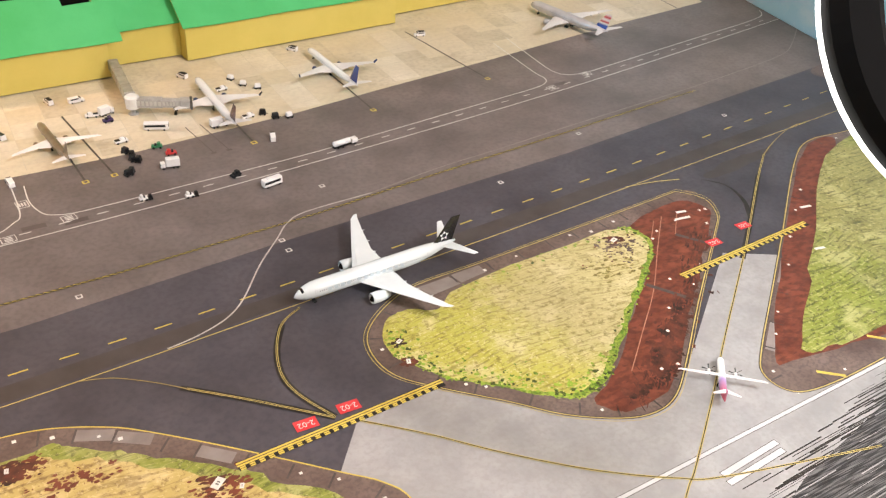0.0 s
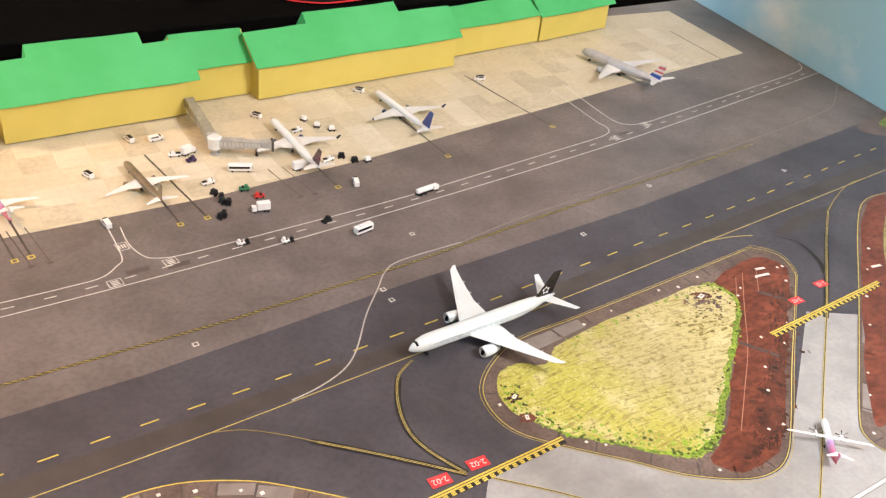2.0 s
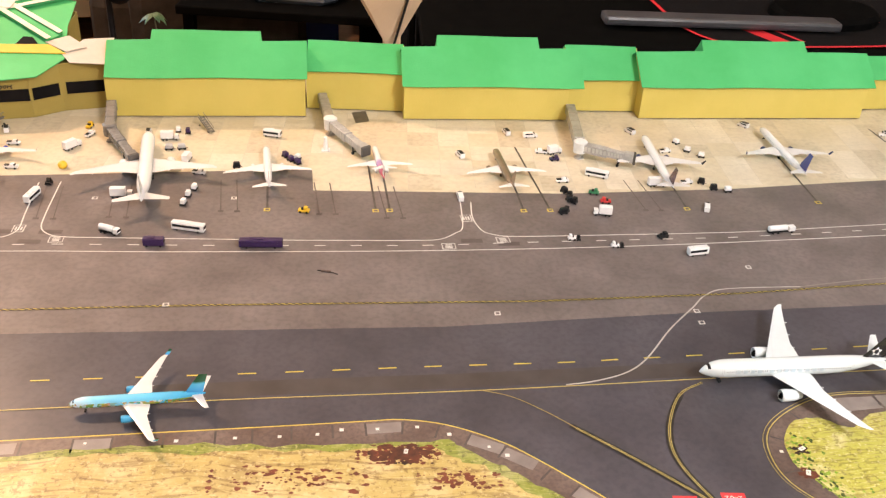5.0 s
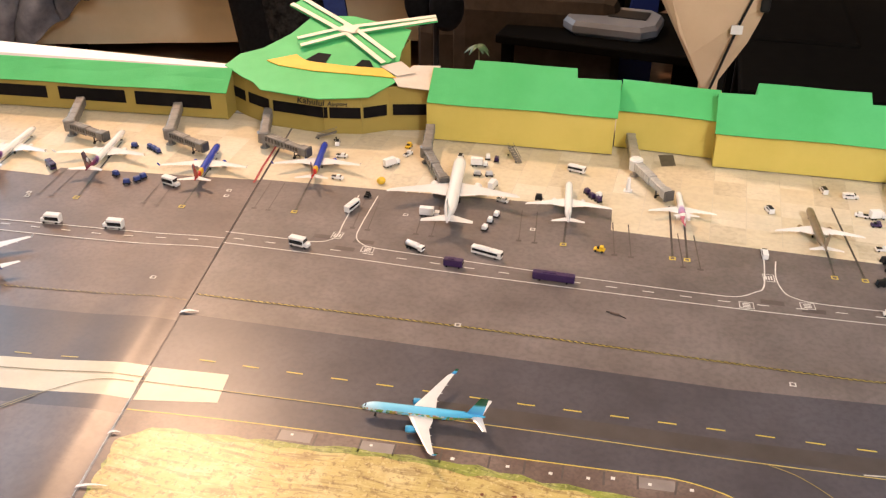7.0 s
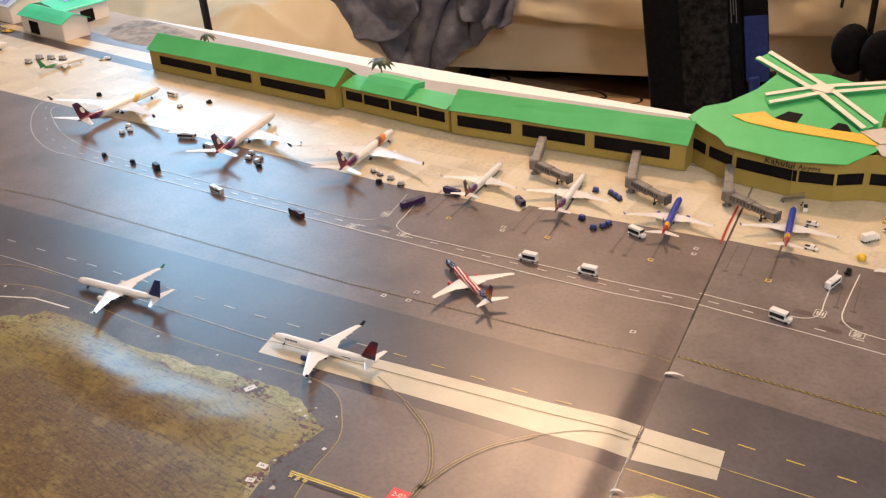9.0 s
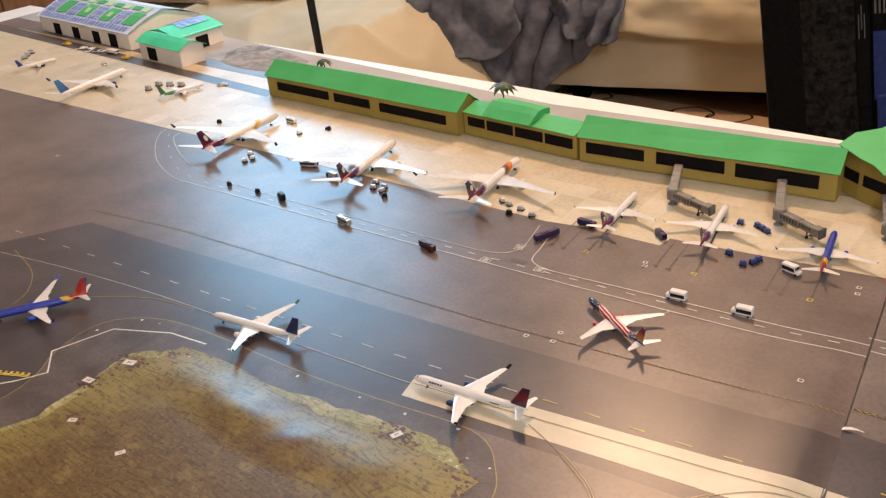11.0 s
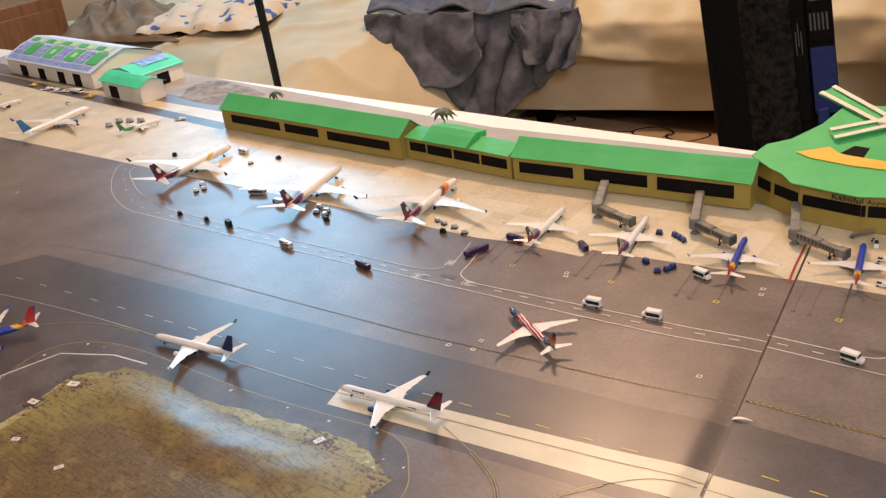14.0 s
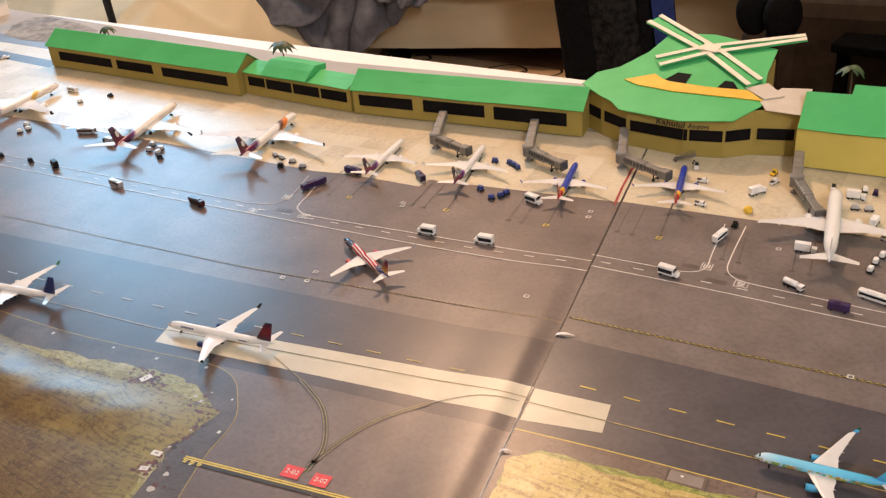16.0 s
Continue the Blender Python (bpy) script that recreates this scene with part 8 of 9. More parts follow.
# ---- the room round the table ----
X0, X1, Y0, Y1, TOP = -4.8, 2.6, -2.0, 3.5, 2.80
WALL = material("warm_wall_paint", (0.46, 0.40, 0.32), 0.8, 0, (0.50, 0.44, 0.36), 3, 4, 0.1, 200)
CEILING = material("ceiling_paint", (0.62, 0.60, 0.56), 0.85, 0, (0.66, 0.64, 0.60), 3, 4)
WOOD = material("brown_floor_boards", (0.16, 0.085, 0.045), 0.4, 0, (0.24, 0.13, 0.07), 6, 6, 0.1, 60, 0.5, None, 400, 0.3, 0, (1, 8, 1))
SHEET = material("cream_bed_sheet", (0.50, 0.455, 0.32), 0.85, 0, (0.57, 0.52, 0.38), 5, 5, 0.25, 260, 0.2)
BLANKET = material("slate_grey_fleece", (0.080, 0.090, 0.118), 0.95, 0, (0.14, 0.155, 0.195), 22, 6, 0.3, 320, 0.1)
TAUPE = material("taupe_blanket", (0.20, 0.155, 0.11), 0.95, 0, (0.27, 0.21, 0.15), 14, 5, 0.4, 300, 0.1)
PRINTFAB = material("patterned_cream_fabric", (0.66, 0.56, 0.42), 0.85, 0, (0.07, 0.13, 0.34), 15, 1, 0.3, 260, 0.2, (0.50, 0.07, 0.07), 11, 0.0, 0, (1, 1, 1), 0.60, 0.63)
RUG = material("tan_rug", (0.38, 0.27, 0.16), 0.95, 0, (0.44, 0.32, 0.20), 40, 5, 0.5, 300, 0.1)
BLACKFAB = material("black_nylon", (0.004, 0.004, 0.0045), 0.7, 0, (0.008, 0.008, 0.009), 90, 4, 0.2, 500, 0.08)
FUR = material("charcoal_fleece", (0.006, 0.006, 0.006), 0.95, 0, (0.032, 0.030, 0.028), 60, 8, 1.0, 130, 0.05)
BLUEFAB = material("blue_webbing", (0.006, 0.022, 0.13), 0.7, 0, (0.010, 0.035, 0.18), 80, 4, 0.3, 700)
DARKWOOD = material("black_desk_laminate", (0.0025, 0.0025, 0.0025), 0.7, 0, (0.004, 0.004, 0.0038), 30, 4, spec=0.02)
PAD = material("black_mouse_mat_cloth", (0.006, 0.0055, 0.006), 0.9, 0, (0.010, 0.0095, 0.010), 200, 4, 0.2, 900, 0.05)
REDEDGE = material("red_stitching", (0.55, 0.02, 0.03), 0.6)
KRAFT = material("tan_cardboard", (0.58, 0.42, 0.27), 0.8, 0, (0.64, 0.48, 0.32), 8, 5, 0.15, 300, 0.2)
TRAYGREY = material("blue_grey_plastic", (0.12, 0.135, 0.16), 0.35, 0, (0.16, 0.175, 0.20), 10, 4)
BROWNFAB = material("dark_brown_upholstery", (0.030, 0.024, 0.019), 0.85, 0, (0.045, 0.036, 0.029), 20, 5, 0.3, 200, 0.03)
SKYPAPER = material("printed_sky_card", (0.36, 0.64, 0.78), 0.5, 0, (0.80, 0.86, 0.88), 4.2, 7, 0, None, 0.4, None, 400, 0.3, 0, (1, 1, 1.3), 0.52, 0.80)

floor = new("floor", finish(slab(bmesh.new(), [(X0, Y0), (X1, Y0), (X1, Y1), (X0, Y1)], FLOOR - 0.05, FLOOR), "floor", WOOD))
tagged(floor, "brown wooden floor of the room", "floor", kind="structure")
ceiling = new("ceiling", finish(slab(bmesh.new(), [(X0, Y0), (X1, Y0), (X1, Y1), (X0, Y1)], TOP, TOP + 0.05), "ceiling", CEILING))
tagged(ceiling, "plain pale ceiling", "ceiling", kind="structure")
for name, o in (("wall_north", [(X0, Y1), (X1, Y1), (X1, Y1 + 0.1), (X0, Y1 + 0.1)]), ("wall_east", [(X1, Y0), (X1 + 0.1, Y0), (X1 + 0.1, Y1), (X1, Y1)]), ("wall_south", [(X0, Y0 - 0.1), (X1, Y0 - 0.1), (X1, Y0), (X0, Y0)])):
    w = new(name, finish(slab(bmesh.new(), o, FLOOR, TOP), name, WALL))
    tagged(w, "plain warm beige room wall", "wall", kind="structure")
# west wall with a window opening
WY0, WY1, WZ0, WZ1 = 2.05, 3.37, 1.42, 2.64
bm = bmesh.new()
for a, b, z0, z1 in ((Y0, WY0, FLOOR, TOP), (WY1, Y1, FLOOR, TOP), (WY0, WY1, FLOOR, WZ0), (WY0, WY1, WZ1, TOP)):
    slab(bm, [(X0 - 0.12, a), (X0, a), (X0, b), (X0 - 0.12, b)], z0, z1)
tagged(new("wall_west", finish(bm, "wall_west", WALL)), "plain warm beige room wall with a window", "wall", kind="structure")
win = thing("window_1", X0 - 0.06, WY0, WZ0, 90, "white-framed room window letting in cool daylight", "window", kind="structure")
for c, s in (((0.66, 0, 0.02), (1.32, 0.05, 0.04)), ((0.66, 0, 1.20), (1.32, 0.05, 0.04)), ((0.02, 0, 0.61), (0.04, 0.05, 1.14)), ((1.30, 0, 0.61), (0.04, 0.05, 1.14)), ((0.66, 0, 0.61), (0.03, 0.04, 1.14))):
    part("window_frame", boxed(c, s, 0.004), CEILING, win)

# bed with a hanging sheet
def cloth_grid(name, origin, ax, ay, nx, ny, height, mat, parent=None, label="", thick=0.0):
    """A cloth over a grid: origin plus u along ax, v along ay, raised by height(u, v)."""
    bm = bmesh.new()
    o, ax, ay = Vector(origin), Vector(ax), Vector(ay)
    rows = [[bm.verts.new(o + ax * (i / nx) + ay * (j / ny) + Vector(height(i / nx, j / ny))) for i in range(nx + 1)] for j in range(ny + 1)]
    for r, q in zip(rows, rows[1:]):
        for i in range(nx):
            bm.faces.new((r[i], r[i + 1], q[i + 1], q[i]))
    if thick:
        bmesh.ops.recalc_face_normals(bm, faces=bm.faces[:])
        bmesh.ops.solidify(bm, geom=bm.faces[:], thickness=thick)
    return part(name, bm, mat, parent, label, smooth=True)


bed = thing("bed", -4.0, 1.37, FLOOR, 17.6, "low bed under a rumpled cream sheet", "bed")
BL, BW, BH = 3.9, 1.75, 0.40
part("mattress", boxed((BL / 2, 0.10 + BW / 2, 0.20), (BL, BW, 0.32), 0.05), SHEET, bed)
for lx in (0.1, BL / 2, BL - 0.1):
    for ly in (0.12, BW):
        part("foot", boxed((lx, ly, 0.02), (0.06, 0.06, 0.04), 0.006), DARKWOOD, bed)


def bed_top(u, v):
    n = noise.noise((u * 9, v * 6, 1.0)) * 0.030 + noise.noise((u * 26, v * 15, 2.0)) * 0.012
    edge = min(v * 6, 1.0)
    return (0, 0, n * 1.2 + 0.03 * math.sin(u * 5 + 1) * edge)


part_top = cloth_grid("sheet_top", (-0.08, 0.04, BH), (BL + 0.12, 0, 0), (0, BW, 0), 110, 50, bed_top, SHEET, bed, "rumpled cream sheet")


def hang(u, v):
    fold = (math.sin(u * 90 + 2 * math.sin(u * 9)) * 0.016 * v + noise.noise((u * 30, v * 2, 5.0)) * 0.030 * v) * min(1.0, max(0.06, (0.50 - u) * 12))
    t = bed_top(u, 0)[2] * (1 - v)
    return (0, -abs(fold) * 1.3 - 0.03 * math.sin(min(v * 3, 1.57)) - 0.012 * noise.noise((u * 14, v * 8, 3.0)), t)


cloth_grid("sheet_side", (-0.08, 0.04, BH), (BL + 0.12, 0, 0), (0, 0, -BH + 0.085), 220, 24, hang, SHEET, bed, "cream sheet hanging down the bed's side")
# the duvet's fold over the edge
def duvet(u, v):
    low = float(np.interp(u, [0, 0.1, 0.3, 1.0], [0.315, 0.30, 0.27, 0.265])) + 0.010 * noise.noise((u * 14, 1, 1))
    y = float(np.interp(v, [0, 0.35, 0.5, 0.62, 0.92, 1.0], [0.62, 0.12, -0.03, -0.105, -0.095, -0.035]))
    z = float(np.interp(v, [0, 0.35, 0.5, 0.62, 0.92, 1.0], [0.475, 0.485, 0.47, 0.42, low + 0.004, low + 0.012]))
    rip = 0.018 * noise.noise((u * 11, v * 5, 9)) + 0.010 * noise.noise((u * 34, v * 9, 4)) + 0.008 * math.sin(u * 55 + 6 * v + 3 * noise.noise((u * 7, v * 3, 2)))
    return (0, y - rip * 0.8, z + rip * 0.5)


cloth_grid("duvet", (1.90, 0.0, 0.0), (1.96, 0, 0), (0, 0.0001, 0), 120, 46, duvet, SHEET, bed, "folded cream duvet edge", 0.012)

# sheet heaped at the left of the table
def heap(u, v):
    env = min(1.0, 2.6 * math.sin(math.pi * min(max(u, 0), 1))) ** 0.6 * math.sin(math.pi / 2 * min(v * 1.15 + 0.12, 1)) ** 0.9
    crease = 1 - abs(math.sin(u * 17 - v * 5 + 2.2 * noise.noise((u * 5, v * 5, 2))))
    return (0, 0, env * (0.405 + 0.035 * noise.noise((u * 5, v * 5, 7)) + 0.014 * noise.noise((u * 15, v * 12, 8)) + 0.030 * crease ** 3))


lump = cloth_grid("loose_sheet", (-4.6, 0.72, FLOOR + 0.02), (2.22, 0.05, 0), (0.1, 1.32, 0), 150, 80, heap, SHEET)
tagged(lump, "crumpled cream bed sheet trailing off the bed", "bed sheet")


def pile_h(u, v):
    env = (math.sin(math.pi * u) * math.sin(math.pi * v)) ** 0.5
    return (0, 0, env * (0.12 + 0.05 * noise.noise((u * 4, v * 4, 17)) + 0.02 * math.sin(u * 25 + 6 * v)))


tagged(cloth_grid("taupe_blanket", (-3.98, 1.22, -0.19), (0.60, 0.16, 0), (-0.55, 0.48, 0), 90, 60, lambda u, v: (0, 0, pile_h(u, v)[2] * 0.7 + 0.022 * math.sin(u * 30 + 9 * noise.noise((u * 4, v * 4, 3))) * math.sin(math.pi * u) * math.sin(math.pi * v)), TAUPE), "crumpled taupe blanket on the bed", "blanket")
tagged(cloth_grid("patterned_pillowcase", (-3.60, 1.33, -0.165), (0.50, 0.19, 0), (-0.22, 0.52, 0), 70, 50, lambda u, v: (0, 0, pile_h(u, v)[2] * 0.6 + 0.018 * noise.noise((u * 9, v * 8, 3))), PRINTFAB), "crumpled patterned cream pillowcase on the bed", "pillowcase")

# slate fleece hanging over the bed's side
def fleece(x0, x1, low, out, seed, folds):
    """One hanging lap of the throw: low gives its lower edge at even steps from x0 to x1."""
    def at(u, v):
        base = float(np.interp(u, np.linspace(0, 1, len(low)), low))
        z = 0.48 + (base - 0.48) * v
        f = abs(math.sin(u * folds + 1.6 * math.sin(u * 4 + v * 2.2 + seed) + v * 0.9)) ** 0.7
        y = out - 0.055 * f * (0.35 + 0.65 * v) - 0.03 * noise.noise((u * 5, v * 3, seed)) - 0.02 * math.sin(math.pi * u)
        return (x0 + (x1 - x0) * (u + 0.05 * math.sin(v * 3 + seed) * v), y, z + 0.012 * noise.noise((u * 9, v * 7, seed)))
    return at


fl = thing("fleece_throw", -4.0, 1.37, FLOOR, 17.6, "slate grey fleece throw hanging over the bed's edge", "throw")
for x0, x1, low, out, seed, folds in ((1.60, 2.10, (0.26, 0.20, 0.10, 0.046, 0.11, 0.17, 0.22, 0.28), -0.075, 3, 9), (1.39, 1.80, (0.34, 0.265, 0.25, 0.245, 0.235, 0.215, 0.25, 0.33), -0.125, 5, 8), (1.93, 2.16, (0.40, 0.33, 0.30, 0.29, 0.28, 0.30), -0.115, 8, 6)):
    cloth_grid("hanging_lap", (0, 0, 0), (0.0001, 0, 0), (0, 0.0001, 0), 80, 50, fleece(x0, x1, low, out, seed, folds), BLANKET, fl, thick=0.009)
cloth_grid("bunched_part", (1.40, -0.14, 0.45), (0.74, 0, 0), (-0.06, 0.60, 0.02), 80, 50, lambda u, v: (0, 0, math.sin(math.pi * min(1.0, v * 1.1 + 0.12)) ** 0.5 * (0.05 + 0.05 * noise.noise((u * 6, v * 6, 21)) + 0.028 * math.sin(u * 18 + v * 9))), BLANKET, fl, thick=0.010)

# rug with dark scrolls
rug = new("rug", finish(slab(bmesh.new(), [(-3.2, 0.75), (-0.9, 0.75), (-0.9, 2.15), (-3.2, 2.15)], FLOOR, FLOOR + 0.008), "rug", RUG))
tagged(rug, "tan rug with dark scrolling lines", "rug")
rnd = random.Random(8)
for k in range(34):
    cx, cy, r, a0 = rnd.uniform(-2.6, -1.2), rnd.uniform(1.7, 2.12), rnd.uniform(0.03, 0.07), rnd.uniform(0, 6.28)
    pts = [(cx + r * (1 + 0.25 * math.sin(2 * a)) * math.cos(a0 + a), cy + r * math.sin(a0 + a)) for a in np.linspace(0, rnd.uniform(3.5, 5.8), 16)]
    part("scroll", ribbon(bmesh.new(), pts, 0.009, FLOOR + 0.0082 + 0.00002 * k), BLACKFAB, rug)

# a thin black stand behind the table
st = thing("lamp_stand", -1.945, 0.668, FLOOR, 0, "thin black lamp stand behind the table", "lamp stand")
part("pole", tube(bmesh.new(), (0, 0, 0.02), (-0.10, 0.02, 1.9), 0.0085, 0.0075, 12), BLACK, st)
part("cable", tube(bmesh.new(), (-0.012, -0.004, 0.3), (-0.128, 0.016, 1.88), 0.0025, n=6), BLACK, st)
part("base", tube(bmesh.new(), (0, 0, 0), (0, 0, 0.02), 0.11, 0.10, 24), BLACK, st)

# upright bag with a fleece panel and blue webbing
bag = thing("travel_bag", -1.125, 1.47, FLOOR, 8, "tall black bag with charcoal fleece and blue straps", "bag")
bag.matrix_world = pose(-1.082, 1.47, FLOOR, 0, -8.0, 8)
part("body", boxed((0.020, 0.06, 0.42), (0.255, 0.16, 0.84), 0.03), BLACKFAB, bag)
cloth_grid("fleece_panel", (-0.008, -0.024, 0.02), (0.118, 0, 0), (0, 0, 0.80), 24, 80, lambda u, v: (0, -0.018 * math.sin(math.pi * u) - 0.007 * noise.noise((u * 12, v * 50, 1)), 0), FUR, bag, "charcoal fleece panel")
LABELBAR = material("grey_label", (0.10, 0.105, 0.11), 0.6)
inner = part("strap", boxed((0.124, -0.022, 0.55), (0.030, 0.012, 0.44), 0.004, 4), BLACKFAB, bag, "black webbing strap")
for k in range(3):
    part("bar", boxed((0.118 + 0.006 * k, -0.029, 0.52 + 0.02 * (k % 2)), (0.002, 0.001, 0.055)), LABELBAR, inner)
outer = part("strap", boxed((0.170, -0.012, 0.52), (0.058, 0.012, 0.50), 0.004), BLACKFAB, bag, "black webbing strap")
part("webbing", boxed((0.172, -0.0195, 0.425), (0.054, 0.003, 0.16), 0.001), BLUEFAB, outer, "blue webbing sewn on")
lab = part("tag", boxed((0.170, -0.0205, 0.585), (0.050, 0.003, 0.13), 0.001), BLACKFAB, bag, "woven label with unreadable bars")
for k in range(5):
    part("bar", boxed((0.152 + 0.009 * k, -0.0225, 0.565), (0.004, 0.001, 0.040)), LABELBAR, lab)
for k in range(3):
    part("bar", boxed((0.170, -0.0225, 0.615 + 0.010 * k), (0.036, 0.001, 0.003)), LABELBAR, lab)
part("buckle", boxed((0.203, -0.005, 0.34), (0.018, 0.014, 0.05), 0.004), BLACK, bag, "black plastic buckle")
part("strap_end", boxed((0.165, -0.030, 0.30), (0.026, 0.010, 0.12), 0.004, 25), BLUEFAB, bag, "blue webbing strap end")
bm = boxed((0.215, 0.02, 0.16), (0.12, 0.14, 0.28), 0.045)
bmesh.ops.subdivide_edges(bm, edges=bm.edges[:], cuts=2, use_grid_fill=True)
for w in bm.verts:
    w.co += Vector((noise.noise(w.co * 16), noise.noise(w.co * 16 + Vector((5, 0, 0))), noise.noise(w.co * 16 + Vector((0, 5, 0))))) * 0.012
part("blue_pouch", bm, BLUEFAB, bag, "blue fabric pouch", smooth=True)

# headphones on a hook stand
hp = thing("headphones", -0.76, 1.66, FLOOR, 20, "black over-ear headphones hanging on a stand", "headphones")
bm = bmesh.new()
tube(bm, (0, 0.03, 0.0), (0, 0.03, 0.62), 0.008, n=10)
part("stand", bm, BLACK, hp)
bm = bmesh.new()
loft(bm, [[(0.075 * math.cos(a) * g, 0.012 * s, 0.52 + 0.09 * math.sin(a) * g) for g, s in ((1.0, -1), (1.08, 0), (1.0, 1))] for a in np.linspace(0, math.pi, 16)])
part("headband", bm, BLACKFAB, hp)
for s, dy in ((-0.75, 0.0), (0.35, -0.05)):
    bm = bmesh.new()
    loft(bm, [[(s * 0.055 + 0.045 * g * math.cos(a), dy + o, 0.42 + 0.062 * g * math.sin(a)) for a in np.linspace(0, 2 * math.pi, 20, endpoint=False)] for g, o in ((0.75, -0.024), (0.98, -0.018), (1.0, 0.0), (0.86, 0.02))])
    part("ear_cup", bm, BLACKFAB, hp, smooth=True)

# dark sofa, tray table and blue chair across the room
sofa = thing("sofa", -0.62, 2.12, FLOOR, 4, "dark brown upholstered sofa end", "sofa")
part("seat", boxed((0, 0.25, 0.14), (0.62, 0.7, 0.26), 0.05), BROWNFAB, sofa)
part("arm", boxed((0.05, -0.06, 0.19), (0.50, 0.14, 0.34), 0.05), BROWNFAB, sofa)
part("back", boxed((0, 0.66, 0.42), (0.95, 0.18, 0.62), 0.06), BROWNFAB, sofa)
part("cushion", boxed((0.06, 0.25, 0.33), (0.26, 0.20, 0.20), 0.05), BROWNFAB, sofa)
side_t = thing("side_table", -0.32, 2.05, FLOOR, -6, "low black side table across the room", "table")
part("top", boxed((0, 0, 0.26), (0.62, 0.40, 0.025), 0.004), DARKWOOD, side_t)
for lx in (-0.28, 0.28):
    for ly in (-0.17, 0.17):
        part("leg", boxed((lx, ly, 0.125), (0.03, 0.03, 0.25)), DARKWOOD, side_t)
tray = thing("kitchen_scale", -0.33, 2.02, FLOOR + 0.2725, -6, "blue-grey plastic scale with a dark inset", "scale")
oct_ = [(0.135 * sx * ax_, 0.10 * sy * ay_) for sx, sy, ax_, ay_ in ((1, 1, 1, 0.55), (1, 1, 0.72, 1), (-1, 1, 0.72, 1), (-1, 1, 1, 0.55), (-1, -1, 1, 0.55), (-1, -1, 0.72, 1), (1, -1, 0.72, 1), (1, -1, 1, 0.55))]
bm = bmesh.new()
loft(bm, [[(x * g, y * g, z) for x, y in oct_] for g, z in ((0.9, 0.0), (1.0, 0.012), (1.0, 0.030), (0.93, 0.042))])
part("body", bm, TRAYGREY, tray)
part("inset", boxed((0.04, 0.02, 0.0435), (0.11, 0.075, 0.003), 0.001), BLACK, tray)
chair = thing("blue_chair", -0.27, 2.30, FLOOR, 10, "blue plastic chair shell behind the side table", "chair")
BLUEPL = material("blue_plastic", (0.012, 0.03, 0.20), 0.45)
bm = bmesh.new()
loft(bm, [[(-0.03 - 0.10 * (1 - f) ** 2, -0.02, 0.02 + 0.30 * f), (0.05, -0.02, 0.02 + 0.30 * f), (0.05, 0.02, 0.02 + 0.30 * f), (-0.03 - 0.10 * (1 - f) ** 2, 0.02, 0.02 + 0.30 * f)] for f in np.linspace(0, 1, 8)])
part("side_panel", bm, BLUEPL, chair)
part("seat", boxed((0.02, 0.2, 0.33), (0.34, 0.34, 0.03), 0.012), BLUEPL, chair)
for s in (-0.12, 0.16):
    part("leg", tube(bmesh.new(), (s, 0.32, 0.0), (s, 0.30, 0.32), 0.012, n=8), BLACK, chair)
bx = thing("black_boxes", -0.12, 2.45, FLOOR, 0, "black electronics box on the floor", "electronics box")
part("case", boxed((0.15, 0, 0.22), (0.36, 0.4, 0.44), 0.01), DARKWOOD, bx)
part("indicator", boxed((0.01, -0.203, 0.27), (0.012, 0.004, 0.008)), glow("red_indicator", (1.0, 0.05, 0.03), 1.5), bx)

# tan card sheet hanging with a black cable
kraft = thing("cardboard_sheet", -0.06, 0.83, 0.0, 0, "torn tan cardboard sheet with a black cable", "cardboard")
# the wide part above z 0.3 is unseen, added to block the pendant's light
outline = [(-0.93, 1.02), (-0.55, 0.81), (-0.47, 0.70), (-0.13, 0.30), (-0.095, 0.10), (-0.075, 0.04), (-0.055, 0.005), (-0.030, -0.05), (-0.012, -0.05), (0.012, -0.005), (0.030, 0.03), (0.040, 0.06), (0.052, 0.10), (0.075, 0.28), (0.30, 0.60), (0.34, 1.50), (-0.93, 1.50)]
bm = bmesh.new()
lo = [bm.verts.new((x, 0.014 * math.cos(x * 30) if z < 0.2 else 0.012, z)) for x, z in outline]
f = bm.faces.new(lo)
bmesh.ops.triangulate(bm, faces=[f])
bmesh.ops.solidify(bm, geom=bm.faces[:], thickness=0.003)
part("sheet", bm, KRAFT, kraft)
part("stem", boxed((-0.02, 0.02, -0.32), (0.03, 0.01, 0.56)), KRAFT, kraft)
bm = bmesh.new()
tube(bm, (-0.018, -0.006, -0.05), (0.012, -0.004, 0.06), 0.0022, n=8)
tube(bm, (0.012, -0.004, 0.06), (0.045, -0.006, 0.16), 0.0022, n=8)
part("cable", bm, BLACK, kraft)
part("tag", boxed((0.010, -0.008, 0.054), (0.018, 0.002, 0.014), 0, 10), WHITECARD, kraft, "white paper tag")
part("plug", boxed((0.046, -0.008, 0.100), (0.014, 0.012, 0.030), 0.003), BLACK, kraft)

# black desk with a red-edged mouse mat
DESK = -0.066
desk = thing("desk", 0.85, 1.42, FLOOR, 0, "black computer desk behind the terminal row", "desk")
part("top", boxed((0.0, 0.02, DESK - FLOOR - 0.012), (1.75, 1.10, 0.024), 0.003), DARKWOOD, desk)
part("front_panel", boxed((-0.02, -0.50, (DESK - FLOOR) / 2 - 0.02), (1.70, 0.02, DESK - FLOOR - 0.05)), DARKWOOD, desk)
for lx in (-0.84, 0.84):
    part("side_panel", boxed((lx, 0.02, (DESK - FLOOR) / 2 - 0.012), (0.03, 1.06, DESK - FLOOR - 0.026)), DARKWOOD, desk)
padm = thing("mouse_mat", 0, 0, DESK + 0.0005, 0, "large black mouse mat with a red stitched edge", "mouse mat")
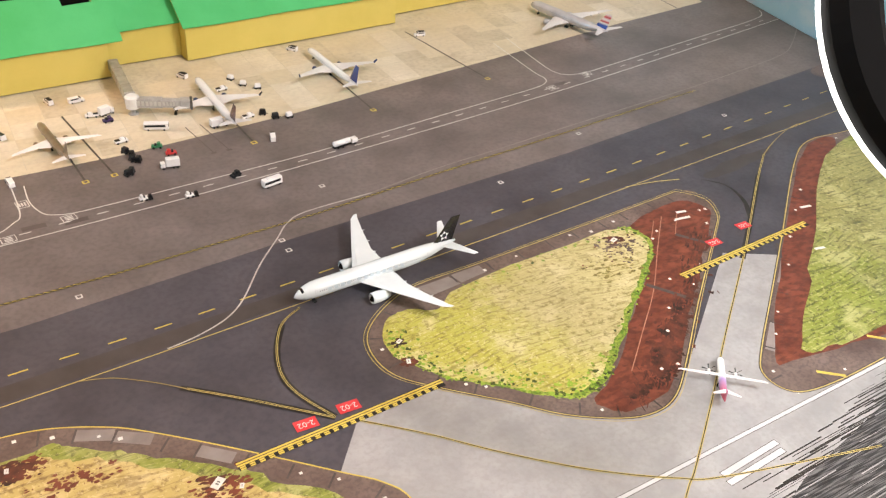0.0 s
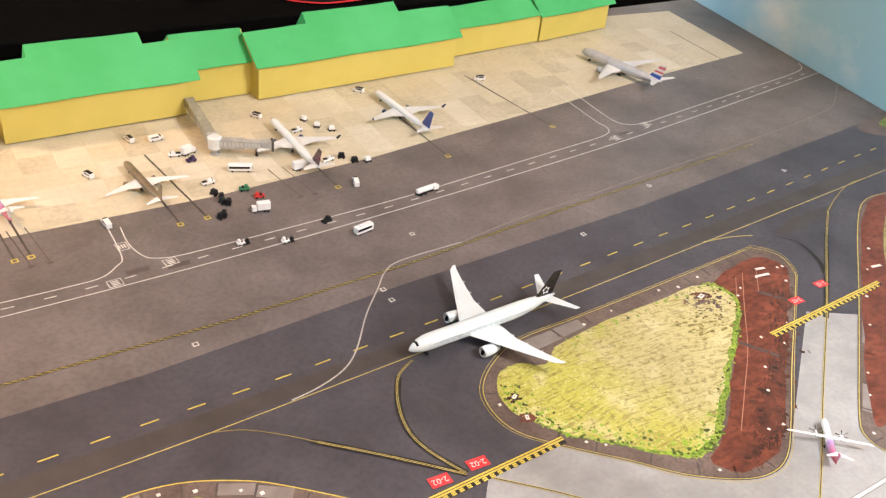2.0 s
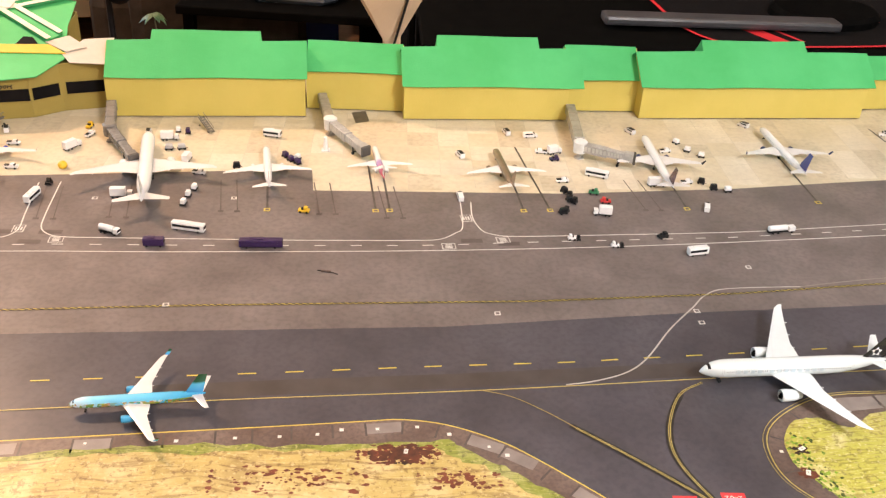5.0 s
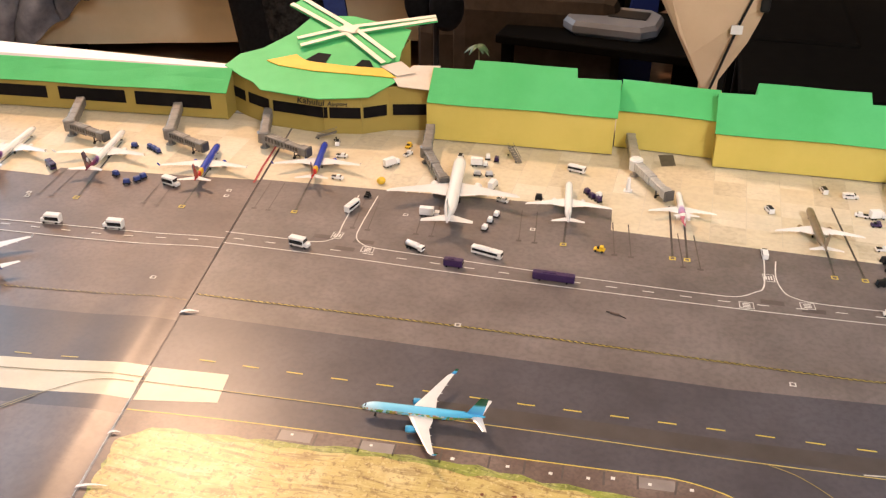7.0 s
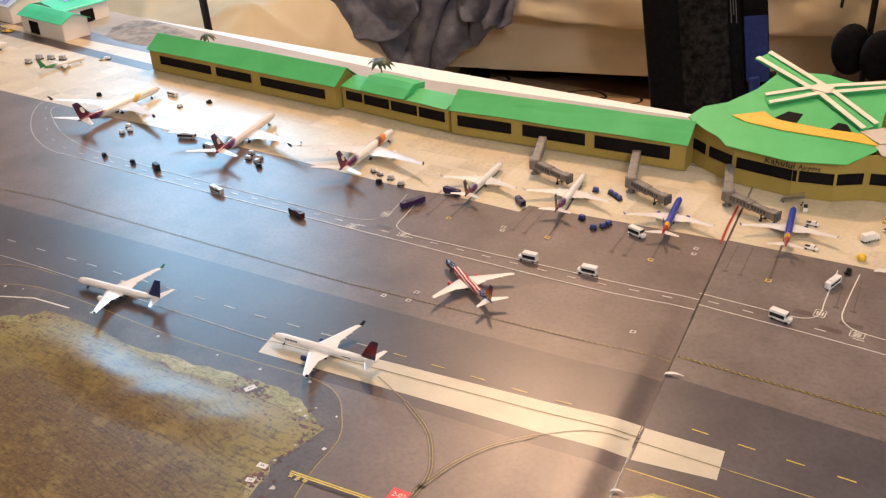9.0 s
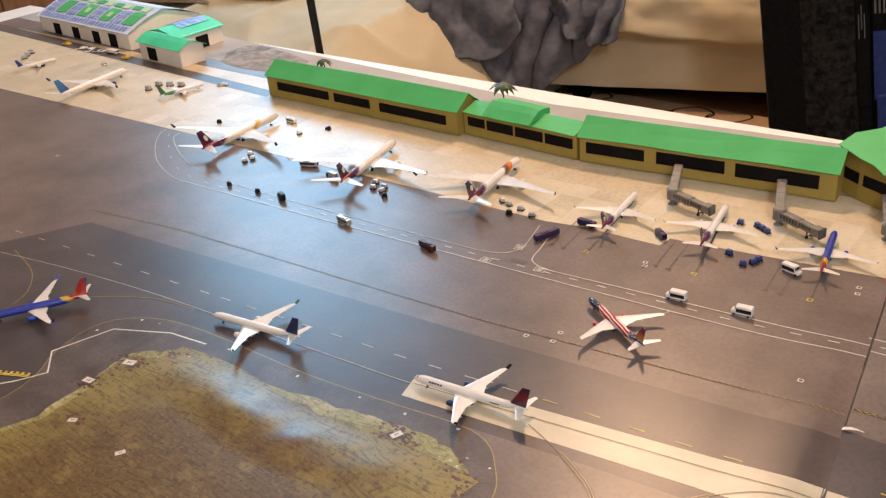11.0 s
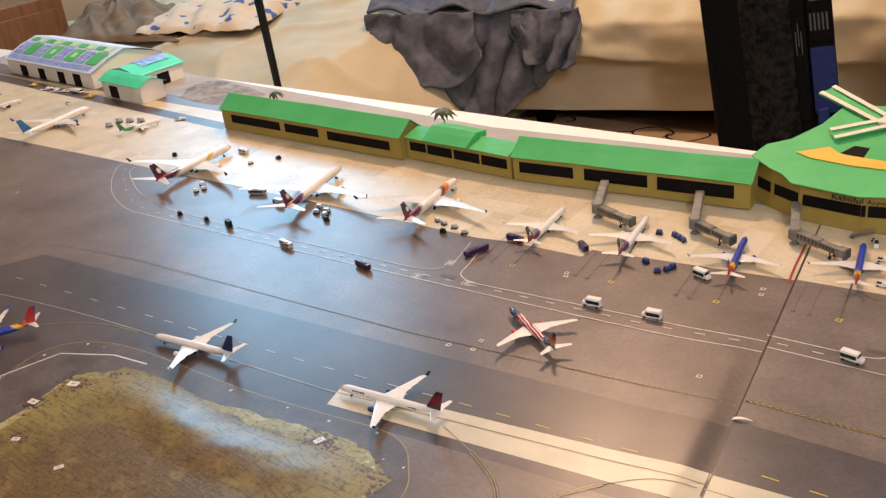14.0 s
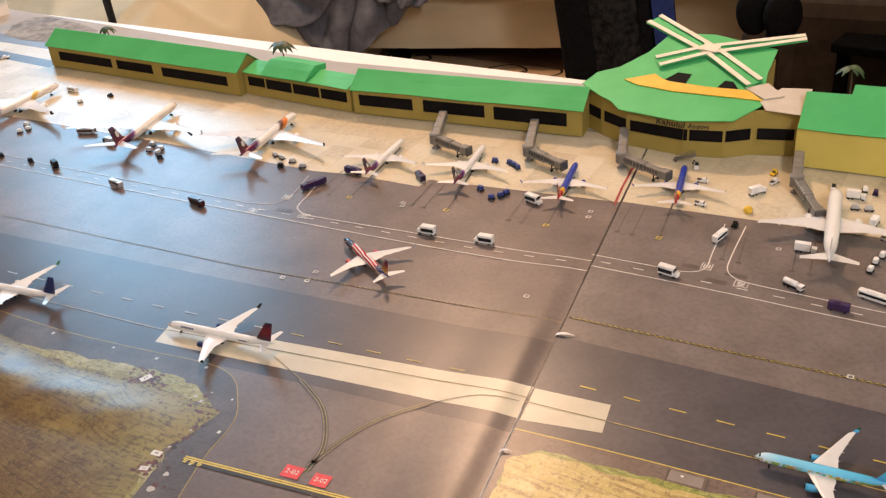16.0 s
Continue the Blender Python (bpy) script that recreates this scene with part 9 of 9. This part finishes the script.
PADL = [(0.44, 1.50), (0.465, 1.10), (0.49, 0.985), (0.54, 0.935), (0.62, 0.925), (0.88, 0.955), (1.28, 1.045), (1.36, 1.09), (1.42, 1.25), (1.42, 1.5)]
pl = smooth_line(PADL, False, 5)
part("cloth", slab(bmesh.new(), pl, 0.0, 0.003), PAD, padm)
part("stitched_edge", ribbon(bmesh.new(), pl, 0.008, 0.0034), REDEDGE, padm, "red stitched edge")
for q in ([(0.63, 0.945), (0.665, 0.95), (0.60, 1.07), (0.565, 1.06)], [(0.80, 1.06), (0.90, 1.09), (0.88, 1.15), (0.76, 1.12)], [(0.685, 0.955), (0.692, 0.957), (0.64, 1.06), (0.63, 1.055)]):
    part("red_print", area(bmesh.new(), q, 0.0034), REDEDGE, padm)
foot = thing("monitor_stand", 0.55, 1.025, DESK + 0.004, 0, "dark grey monitor stand foot on the mouse mat", "monitor stand")
part("foot_bar", boxed((0.0, 0.0, 0.012), (0.46, 0.045, 0.018), 0.006), material("gunmetal_plastic", (0.05, 0.05, 0.055), 0.3, 0, (0.07, 0.07, 0.075), 20), foot)
bm = bmesh.new()
loft(bm, [ring_at(0, 0, 0, 1, 1, 24) and [(0.24 + 0.11 * g * math.cos(a), 0.09 + 0.09 * g * math.sin(a), z) for a in np.linspace(0, 2 * math.pi, 28, endpoint=False)] for g, z in ((1.0, 0.0), (1.0, 0.012), (0.92, 0.020))])
part("disc", bm, DARKWOOD, foot)
scr = thing("monitor", 0.60, 1.50, DESK, 0, "large black switched-off monitor on the desk", "monitor")
part("screen", boxed((0.0, 0.1, 0.33), (1.5, 0.04, 0.5), 0.01), DARKWOOD, scr)
part("neck", boxed((0, 0.12, 0.10), (0.08, 0.05, 0.20)), DARKWOOD, scr)
pc = thing("computer_case", 0.10, 1.28, FLOOR, 0, "black computer case beside the desk", "computer case")
part("case", boxed((-0.02, 0.12, 0.27), (0.24, 0.46, 0.54), 0.012), DARKWOOD, pc)
part("front_panel", boxed((-0.02, -0.116, 0.28), (0.21, 0.012, 0.48), 0.004), BLACKFAB, pc)
for fx in (-0.08, 0.04):
    part("foot", boxed((fx, 0.0, 0.004), (0.03, 0.03, 0.008)), BLACKFAB, pc)

# sky card at the mat's end
sky = thing("sky_panel", 1.075, 0.0, 0.0, 80.5, "pale blue card panel printed with white clouds", "backdrop panel")
part("panel", boxed((0.30, -0.004, 0.275), (1.10, 0.006, 0.55), 0.001), SKYPAPER, sky)
part("foot", boxed((0.30, -0.03, 0.006), (0.30, 0.05, 0.012)), WHITECARD, sky)

# ring light close to the camera's start
ring = thing("ring_light", 0.4063, -0.4618, 0.3548, 0, "black ring light with a glowing white rim", "ring light")
ring.matrix_world = look((0.4063, -0.4618, 0.3548), (0.4063 + 0.45, -0.4618 + 0.696, 0.3548 - 0.56))


def annulus(profile, n=72):
    bm = bmesh.new()
    rings = [[bm.verts.new((r * math.cos(a), r * math.sin(a), z)) for r, z in profile] for a in np.linspace(0, 2 * math.pi, n, endpoint=False)]
    m = len(profile)
    for i in range(n):
        for k in range(m):
            bm.faces.new((rings[i][k], rings[i][(k + 1) % m], rings[(i + 1) % n][(k + 1) % m], rings[(i + 1) % n][k]))
    return bm


part("housing", annulus([(0.090, -0.004), (0.116, -0.004), (0.116, 0.008), (0.110, 0.016), (0.096, 0.016), (0.090, 0.008)]), material("matte_black_plastic", (0.003, 0.003, 0.003), 0.7, spec=0.1), ring)
RINGGLOW = glow("led_diffuser", (0.93, 0.97, 1.0), 20.0)
RIMGLOW = glow("led_rim", (1.0, 0.98, 0.94), 2.0)
part("diffuser", annulus([(0.094, -0.0064), (0.109, -0.0064), (0.109, -0.0045), (0.094, -0.0045)]), RINGGLOW, ring, "glowing white diffuser")
part("rim", annulus([(0.1165, -0.0036), (0.1180, -0.0036), (0.1180, -0.0008), (0.1165, -0.0008)]), RIMGLOW, ring, "glowing white rim")
part("bracket", boxed((0.0, -0.135, 0.006), (0.02, 0.035, 0.012), 0.003), BLACK, ring)
part("stand", tube(bmesh.new(), (0.0, -0.15, 0.006), (0.25, -0.75, 0.10), 0.007, n=10), BLACK, ring)

# pendant lamp fittings over the bed
pend = thing("pendant_lamp", PENDANT[0], PENDANT[1], PENDANT[2] + 0.13, 0, "simple warm pendant lamp", "lamp")
part("cord", tube(bmesh.new(), (0, 0, 0.06), (0, 0, TOP - PENDANT[2] - 0.13), 0.004, n=8), BLACK, pend)
part("socket", tube(bmesh.new(), (0, 0, 0.0), (0, 0, 0.06), 0.025, 0.018, 14), BLACK, pend)

# low wooden chest beyond the bed
chest = thing("wooden_chest", -4.45, 0.75, FLOOR, 0, "low brown wooden chest against the wall", "chest")
part("carcass", boxed((0, 0, 0.28), (0.50, 1.3, 0.56), 0.006), WOOD, chest)
for k in range(3):
    part("drawer_front", boxed((0.255, -0.42 + 0.42 * k, 0.28), (0.012, 0.39, 0.46), 0.003), WOOD, chest)
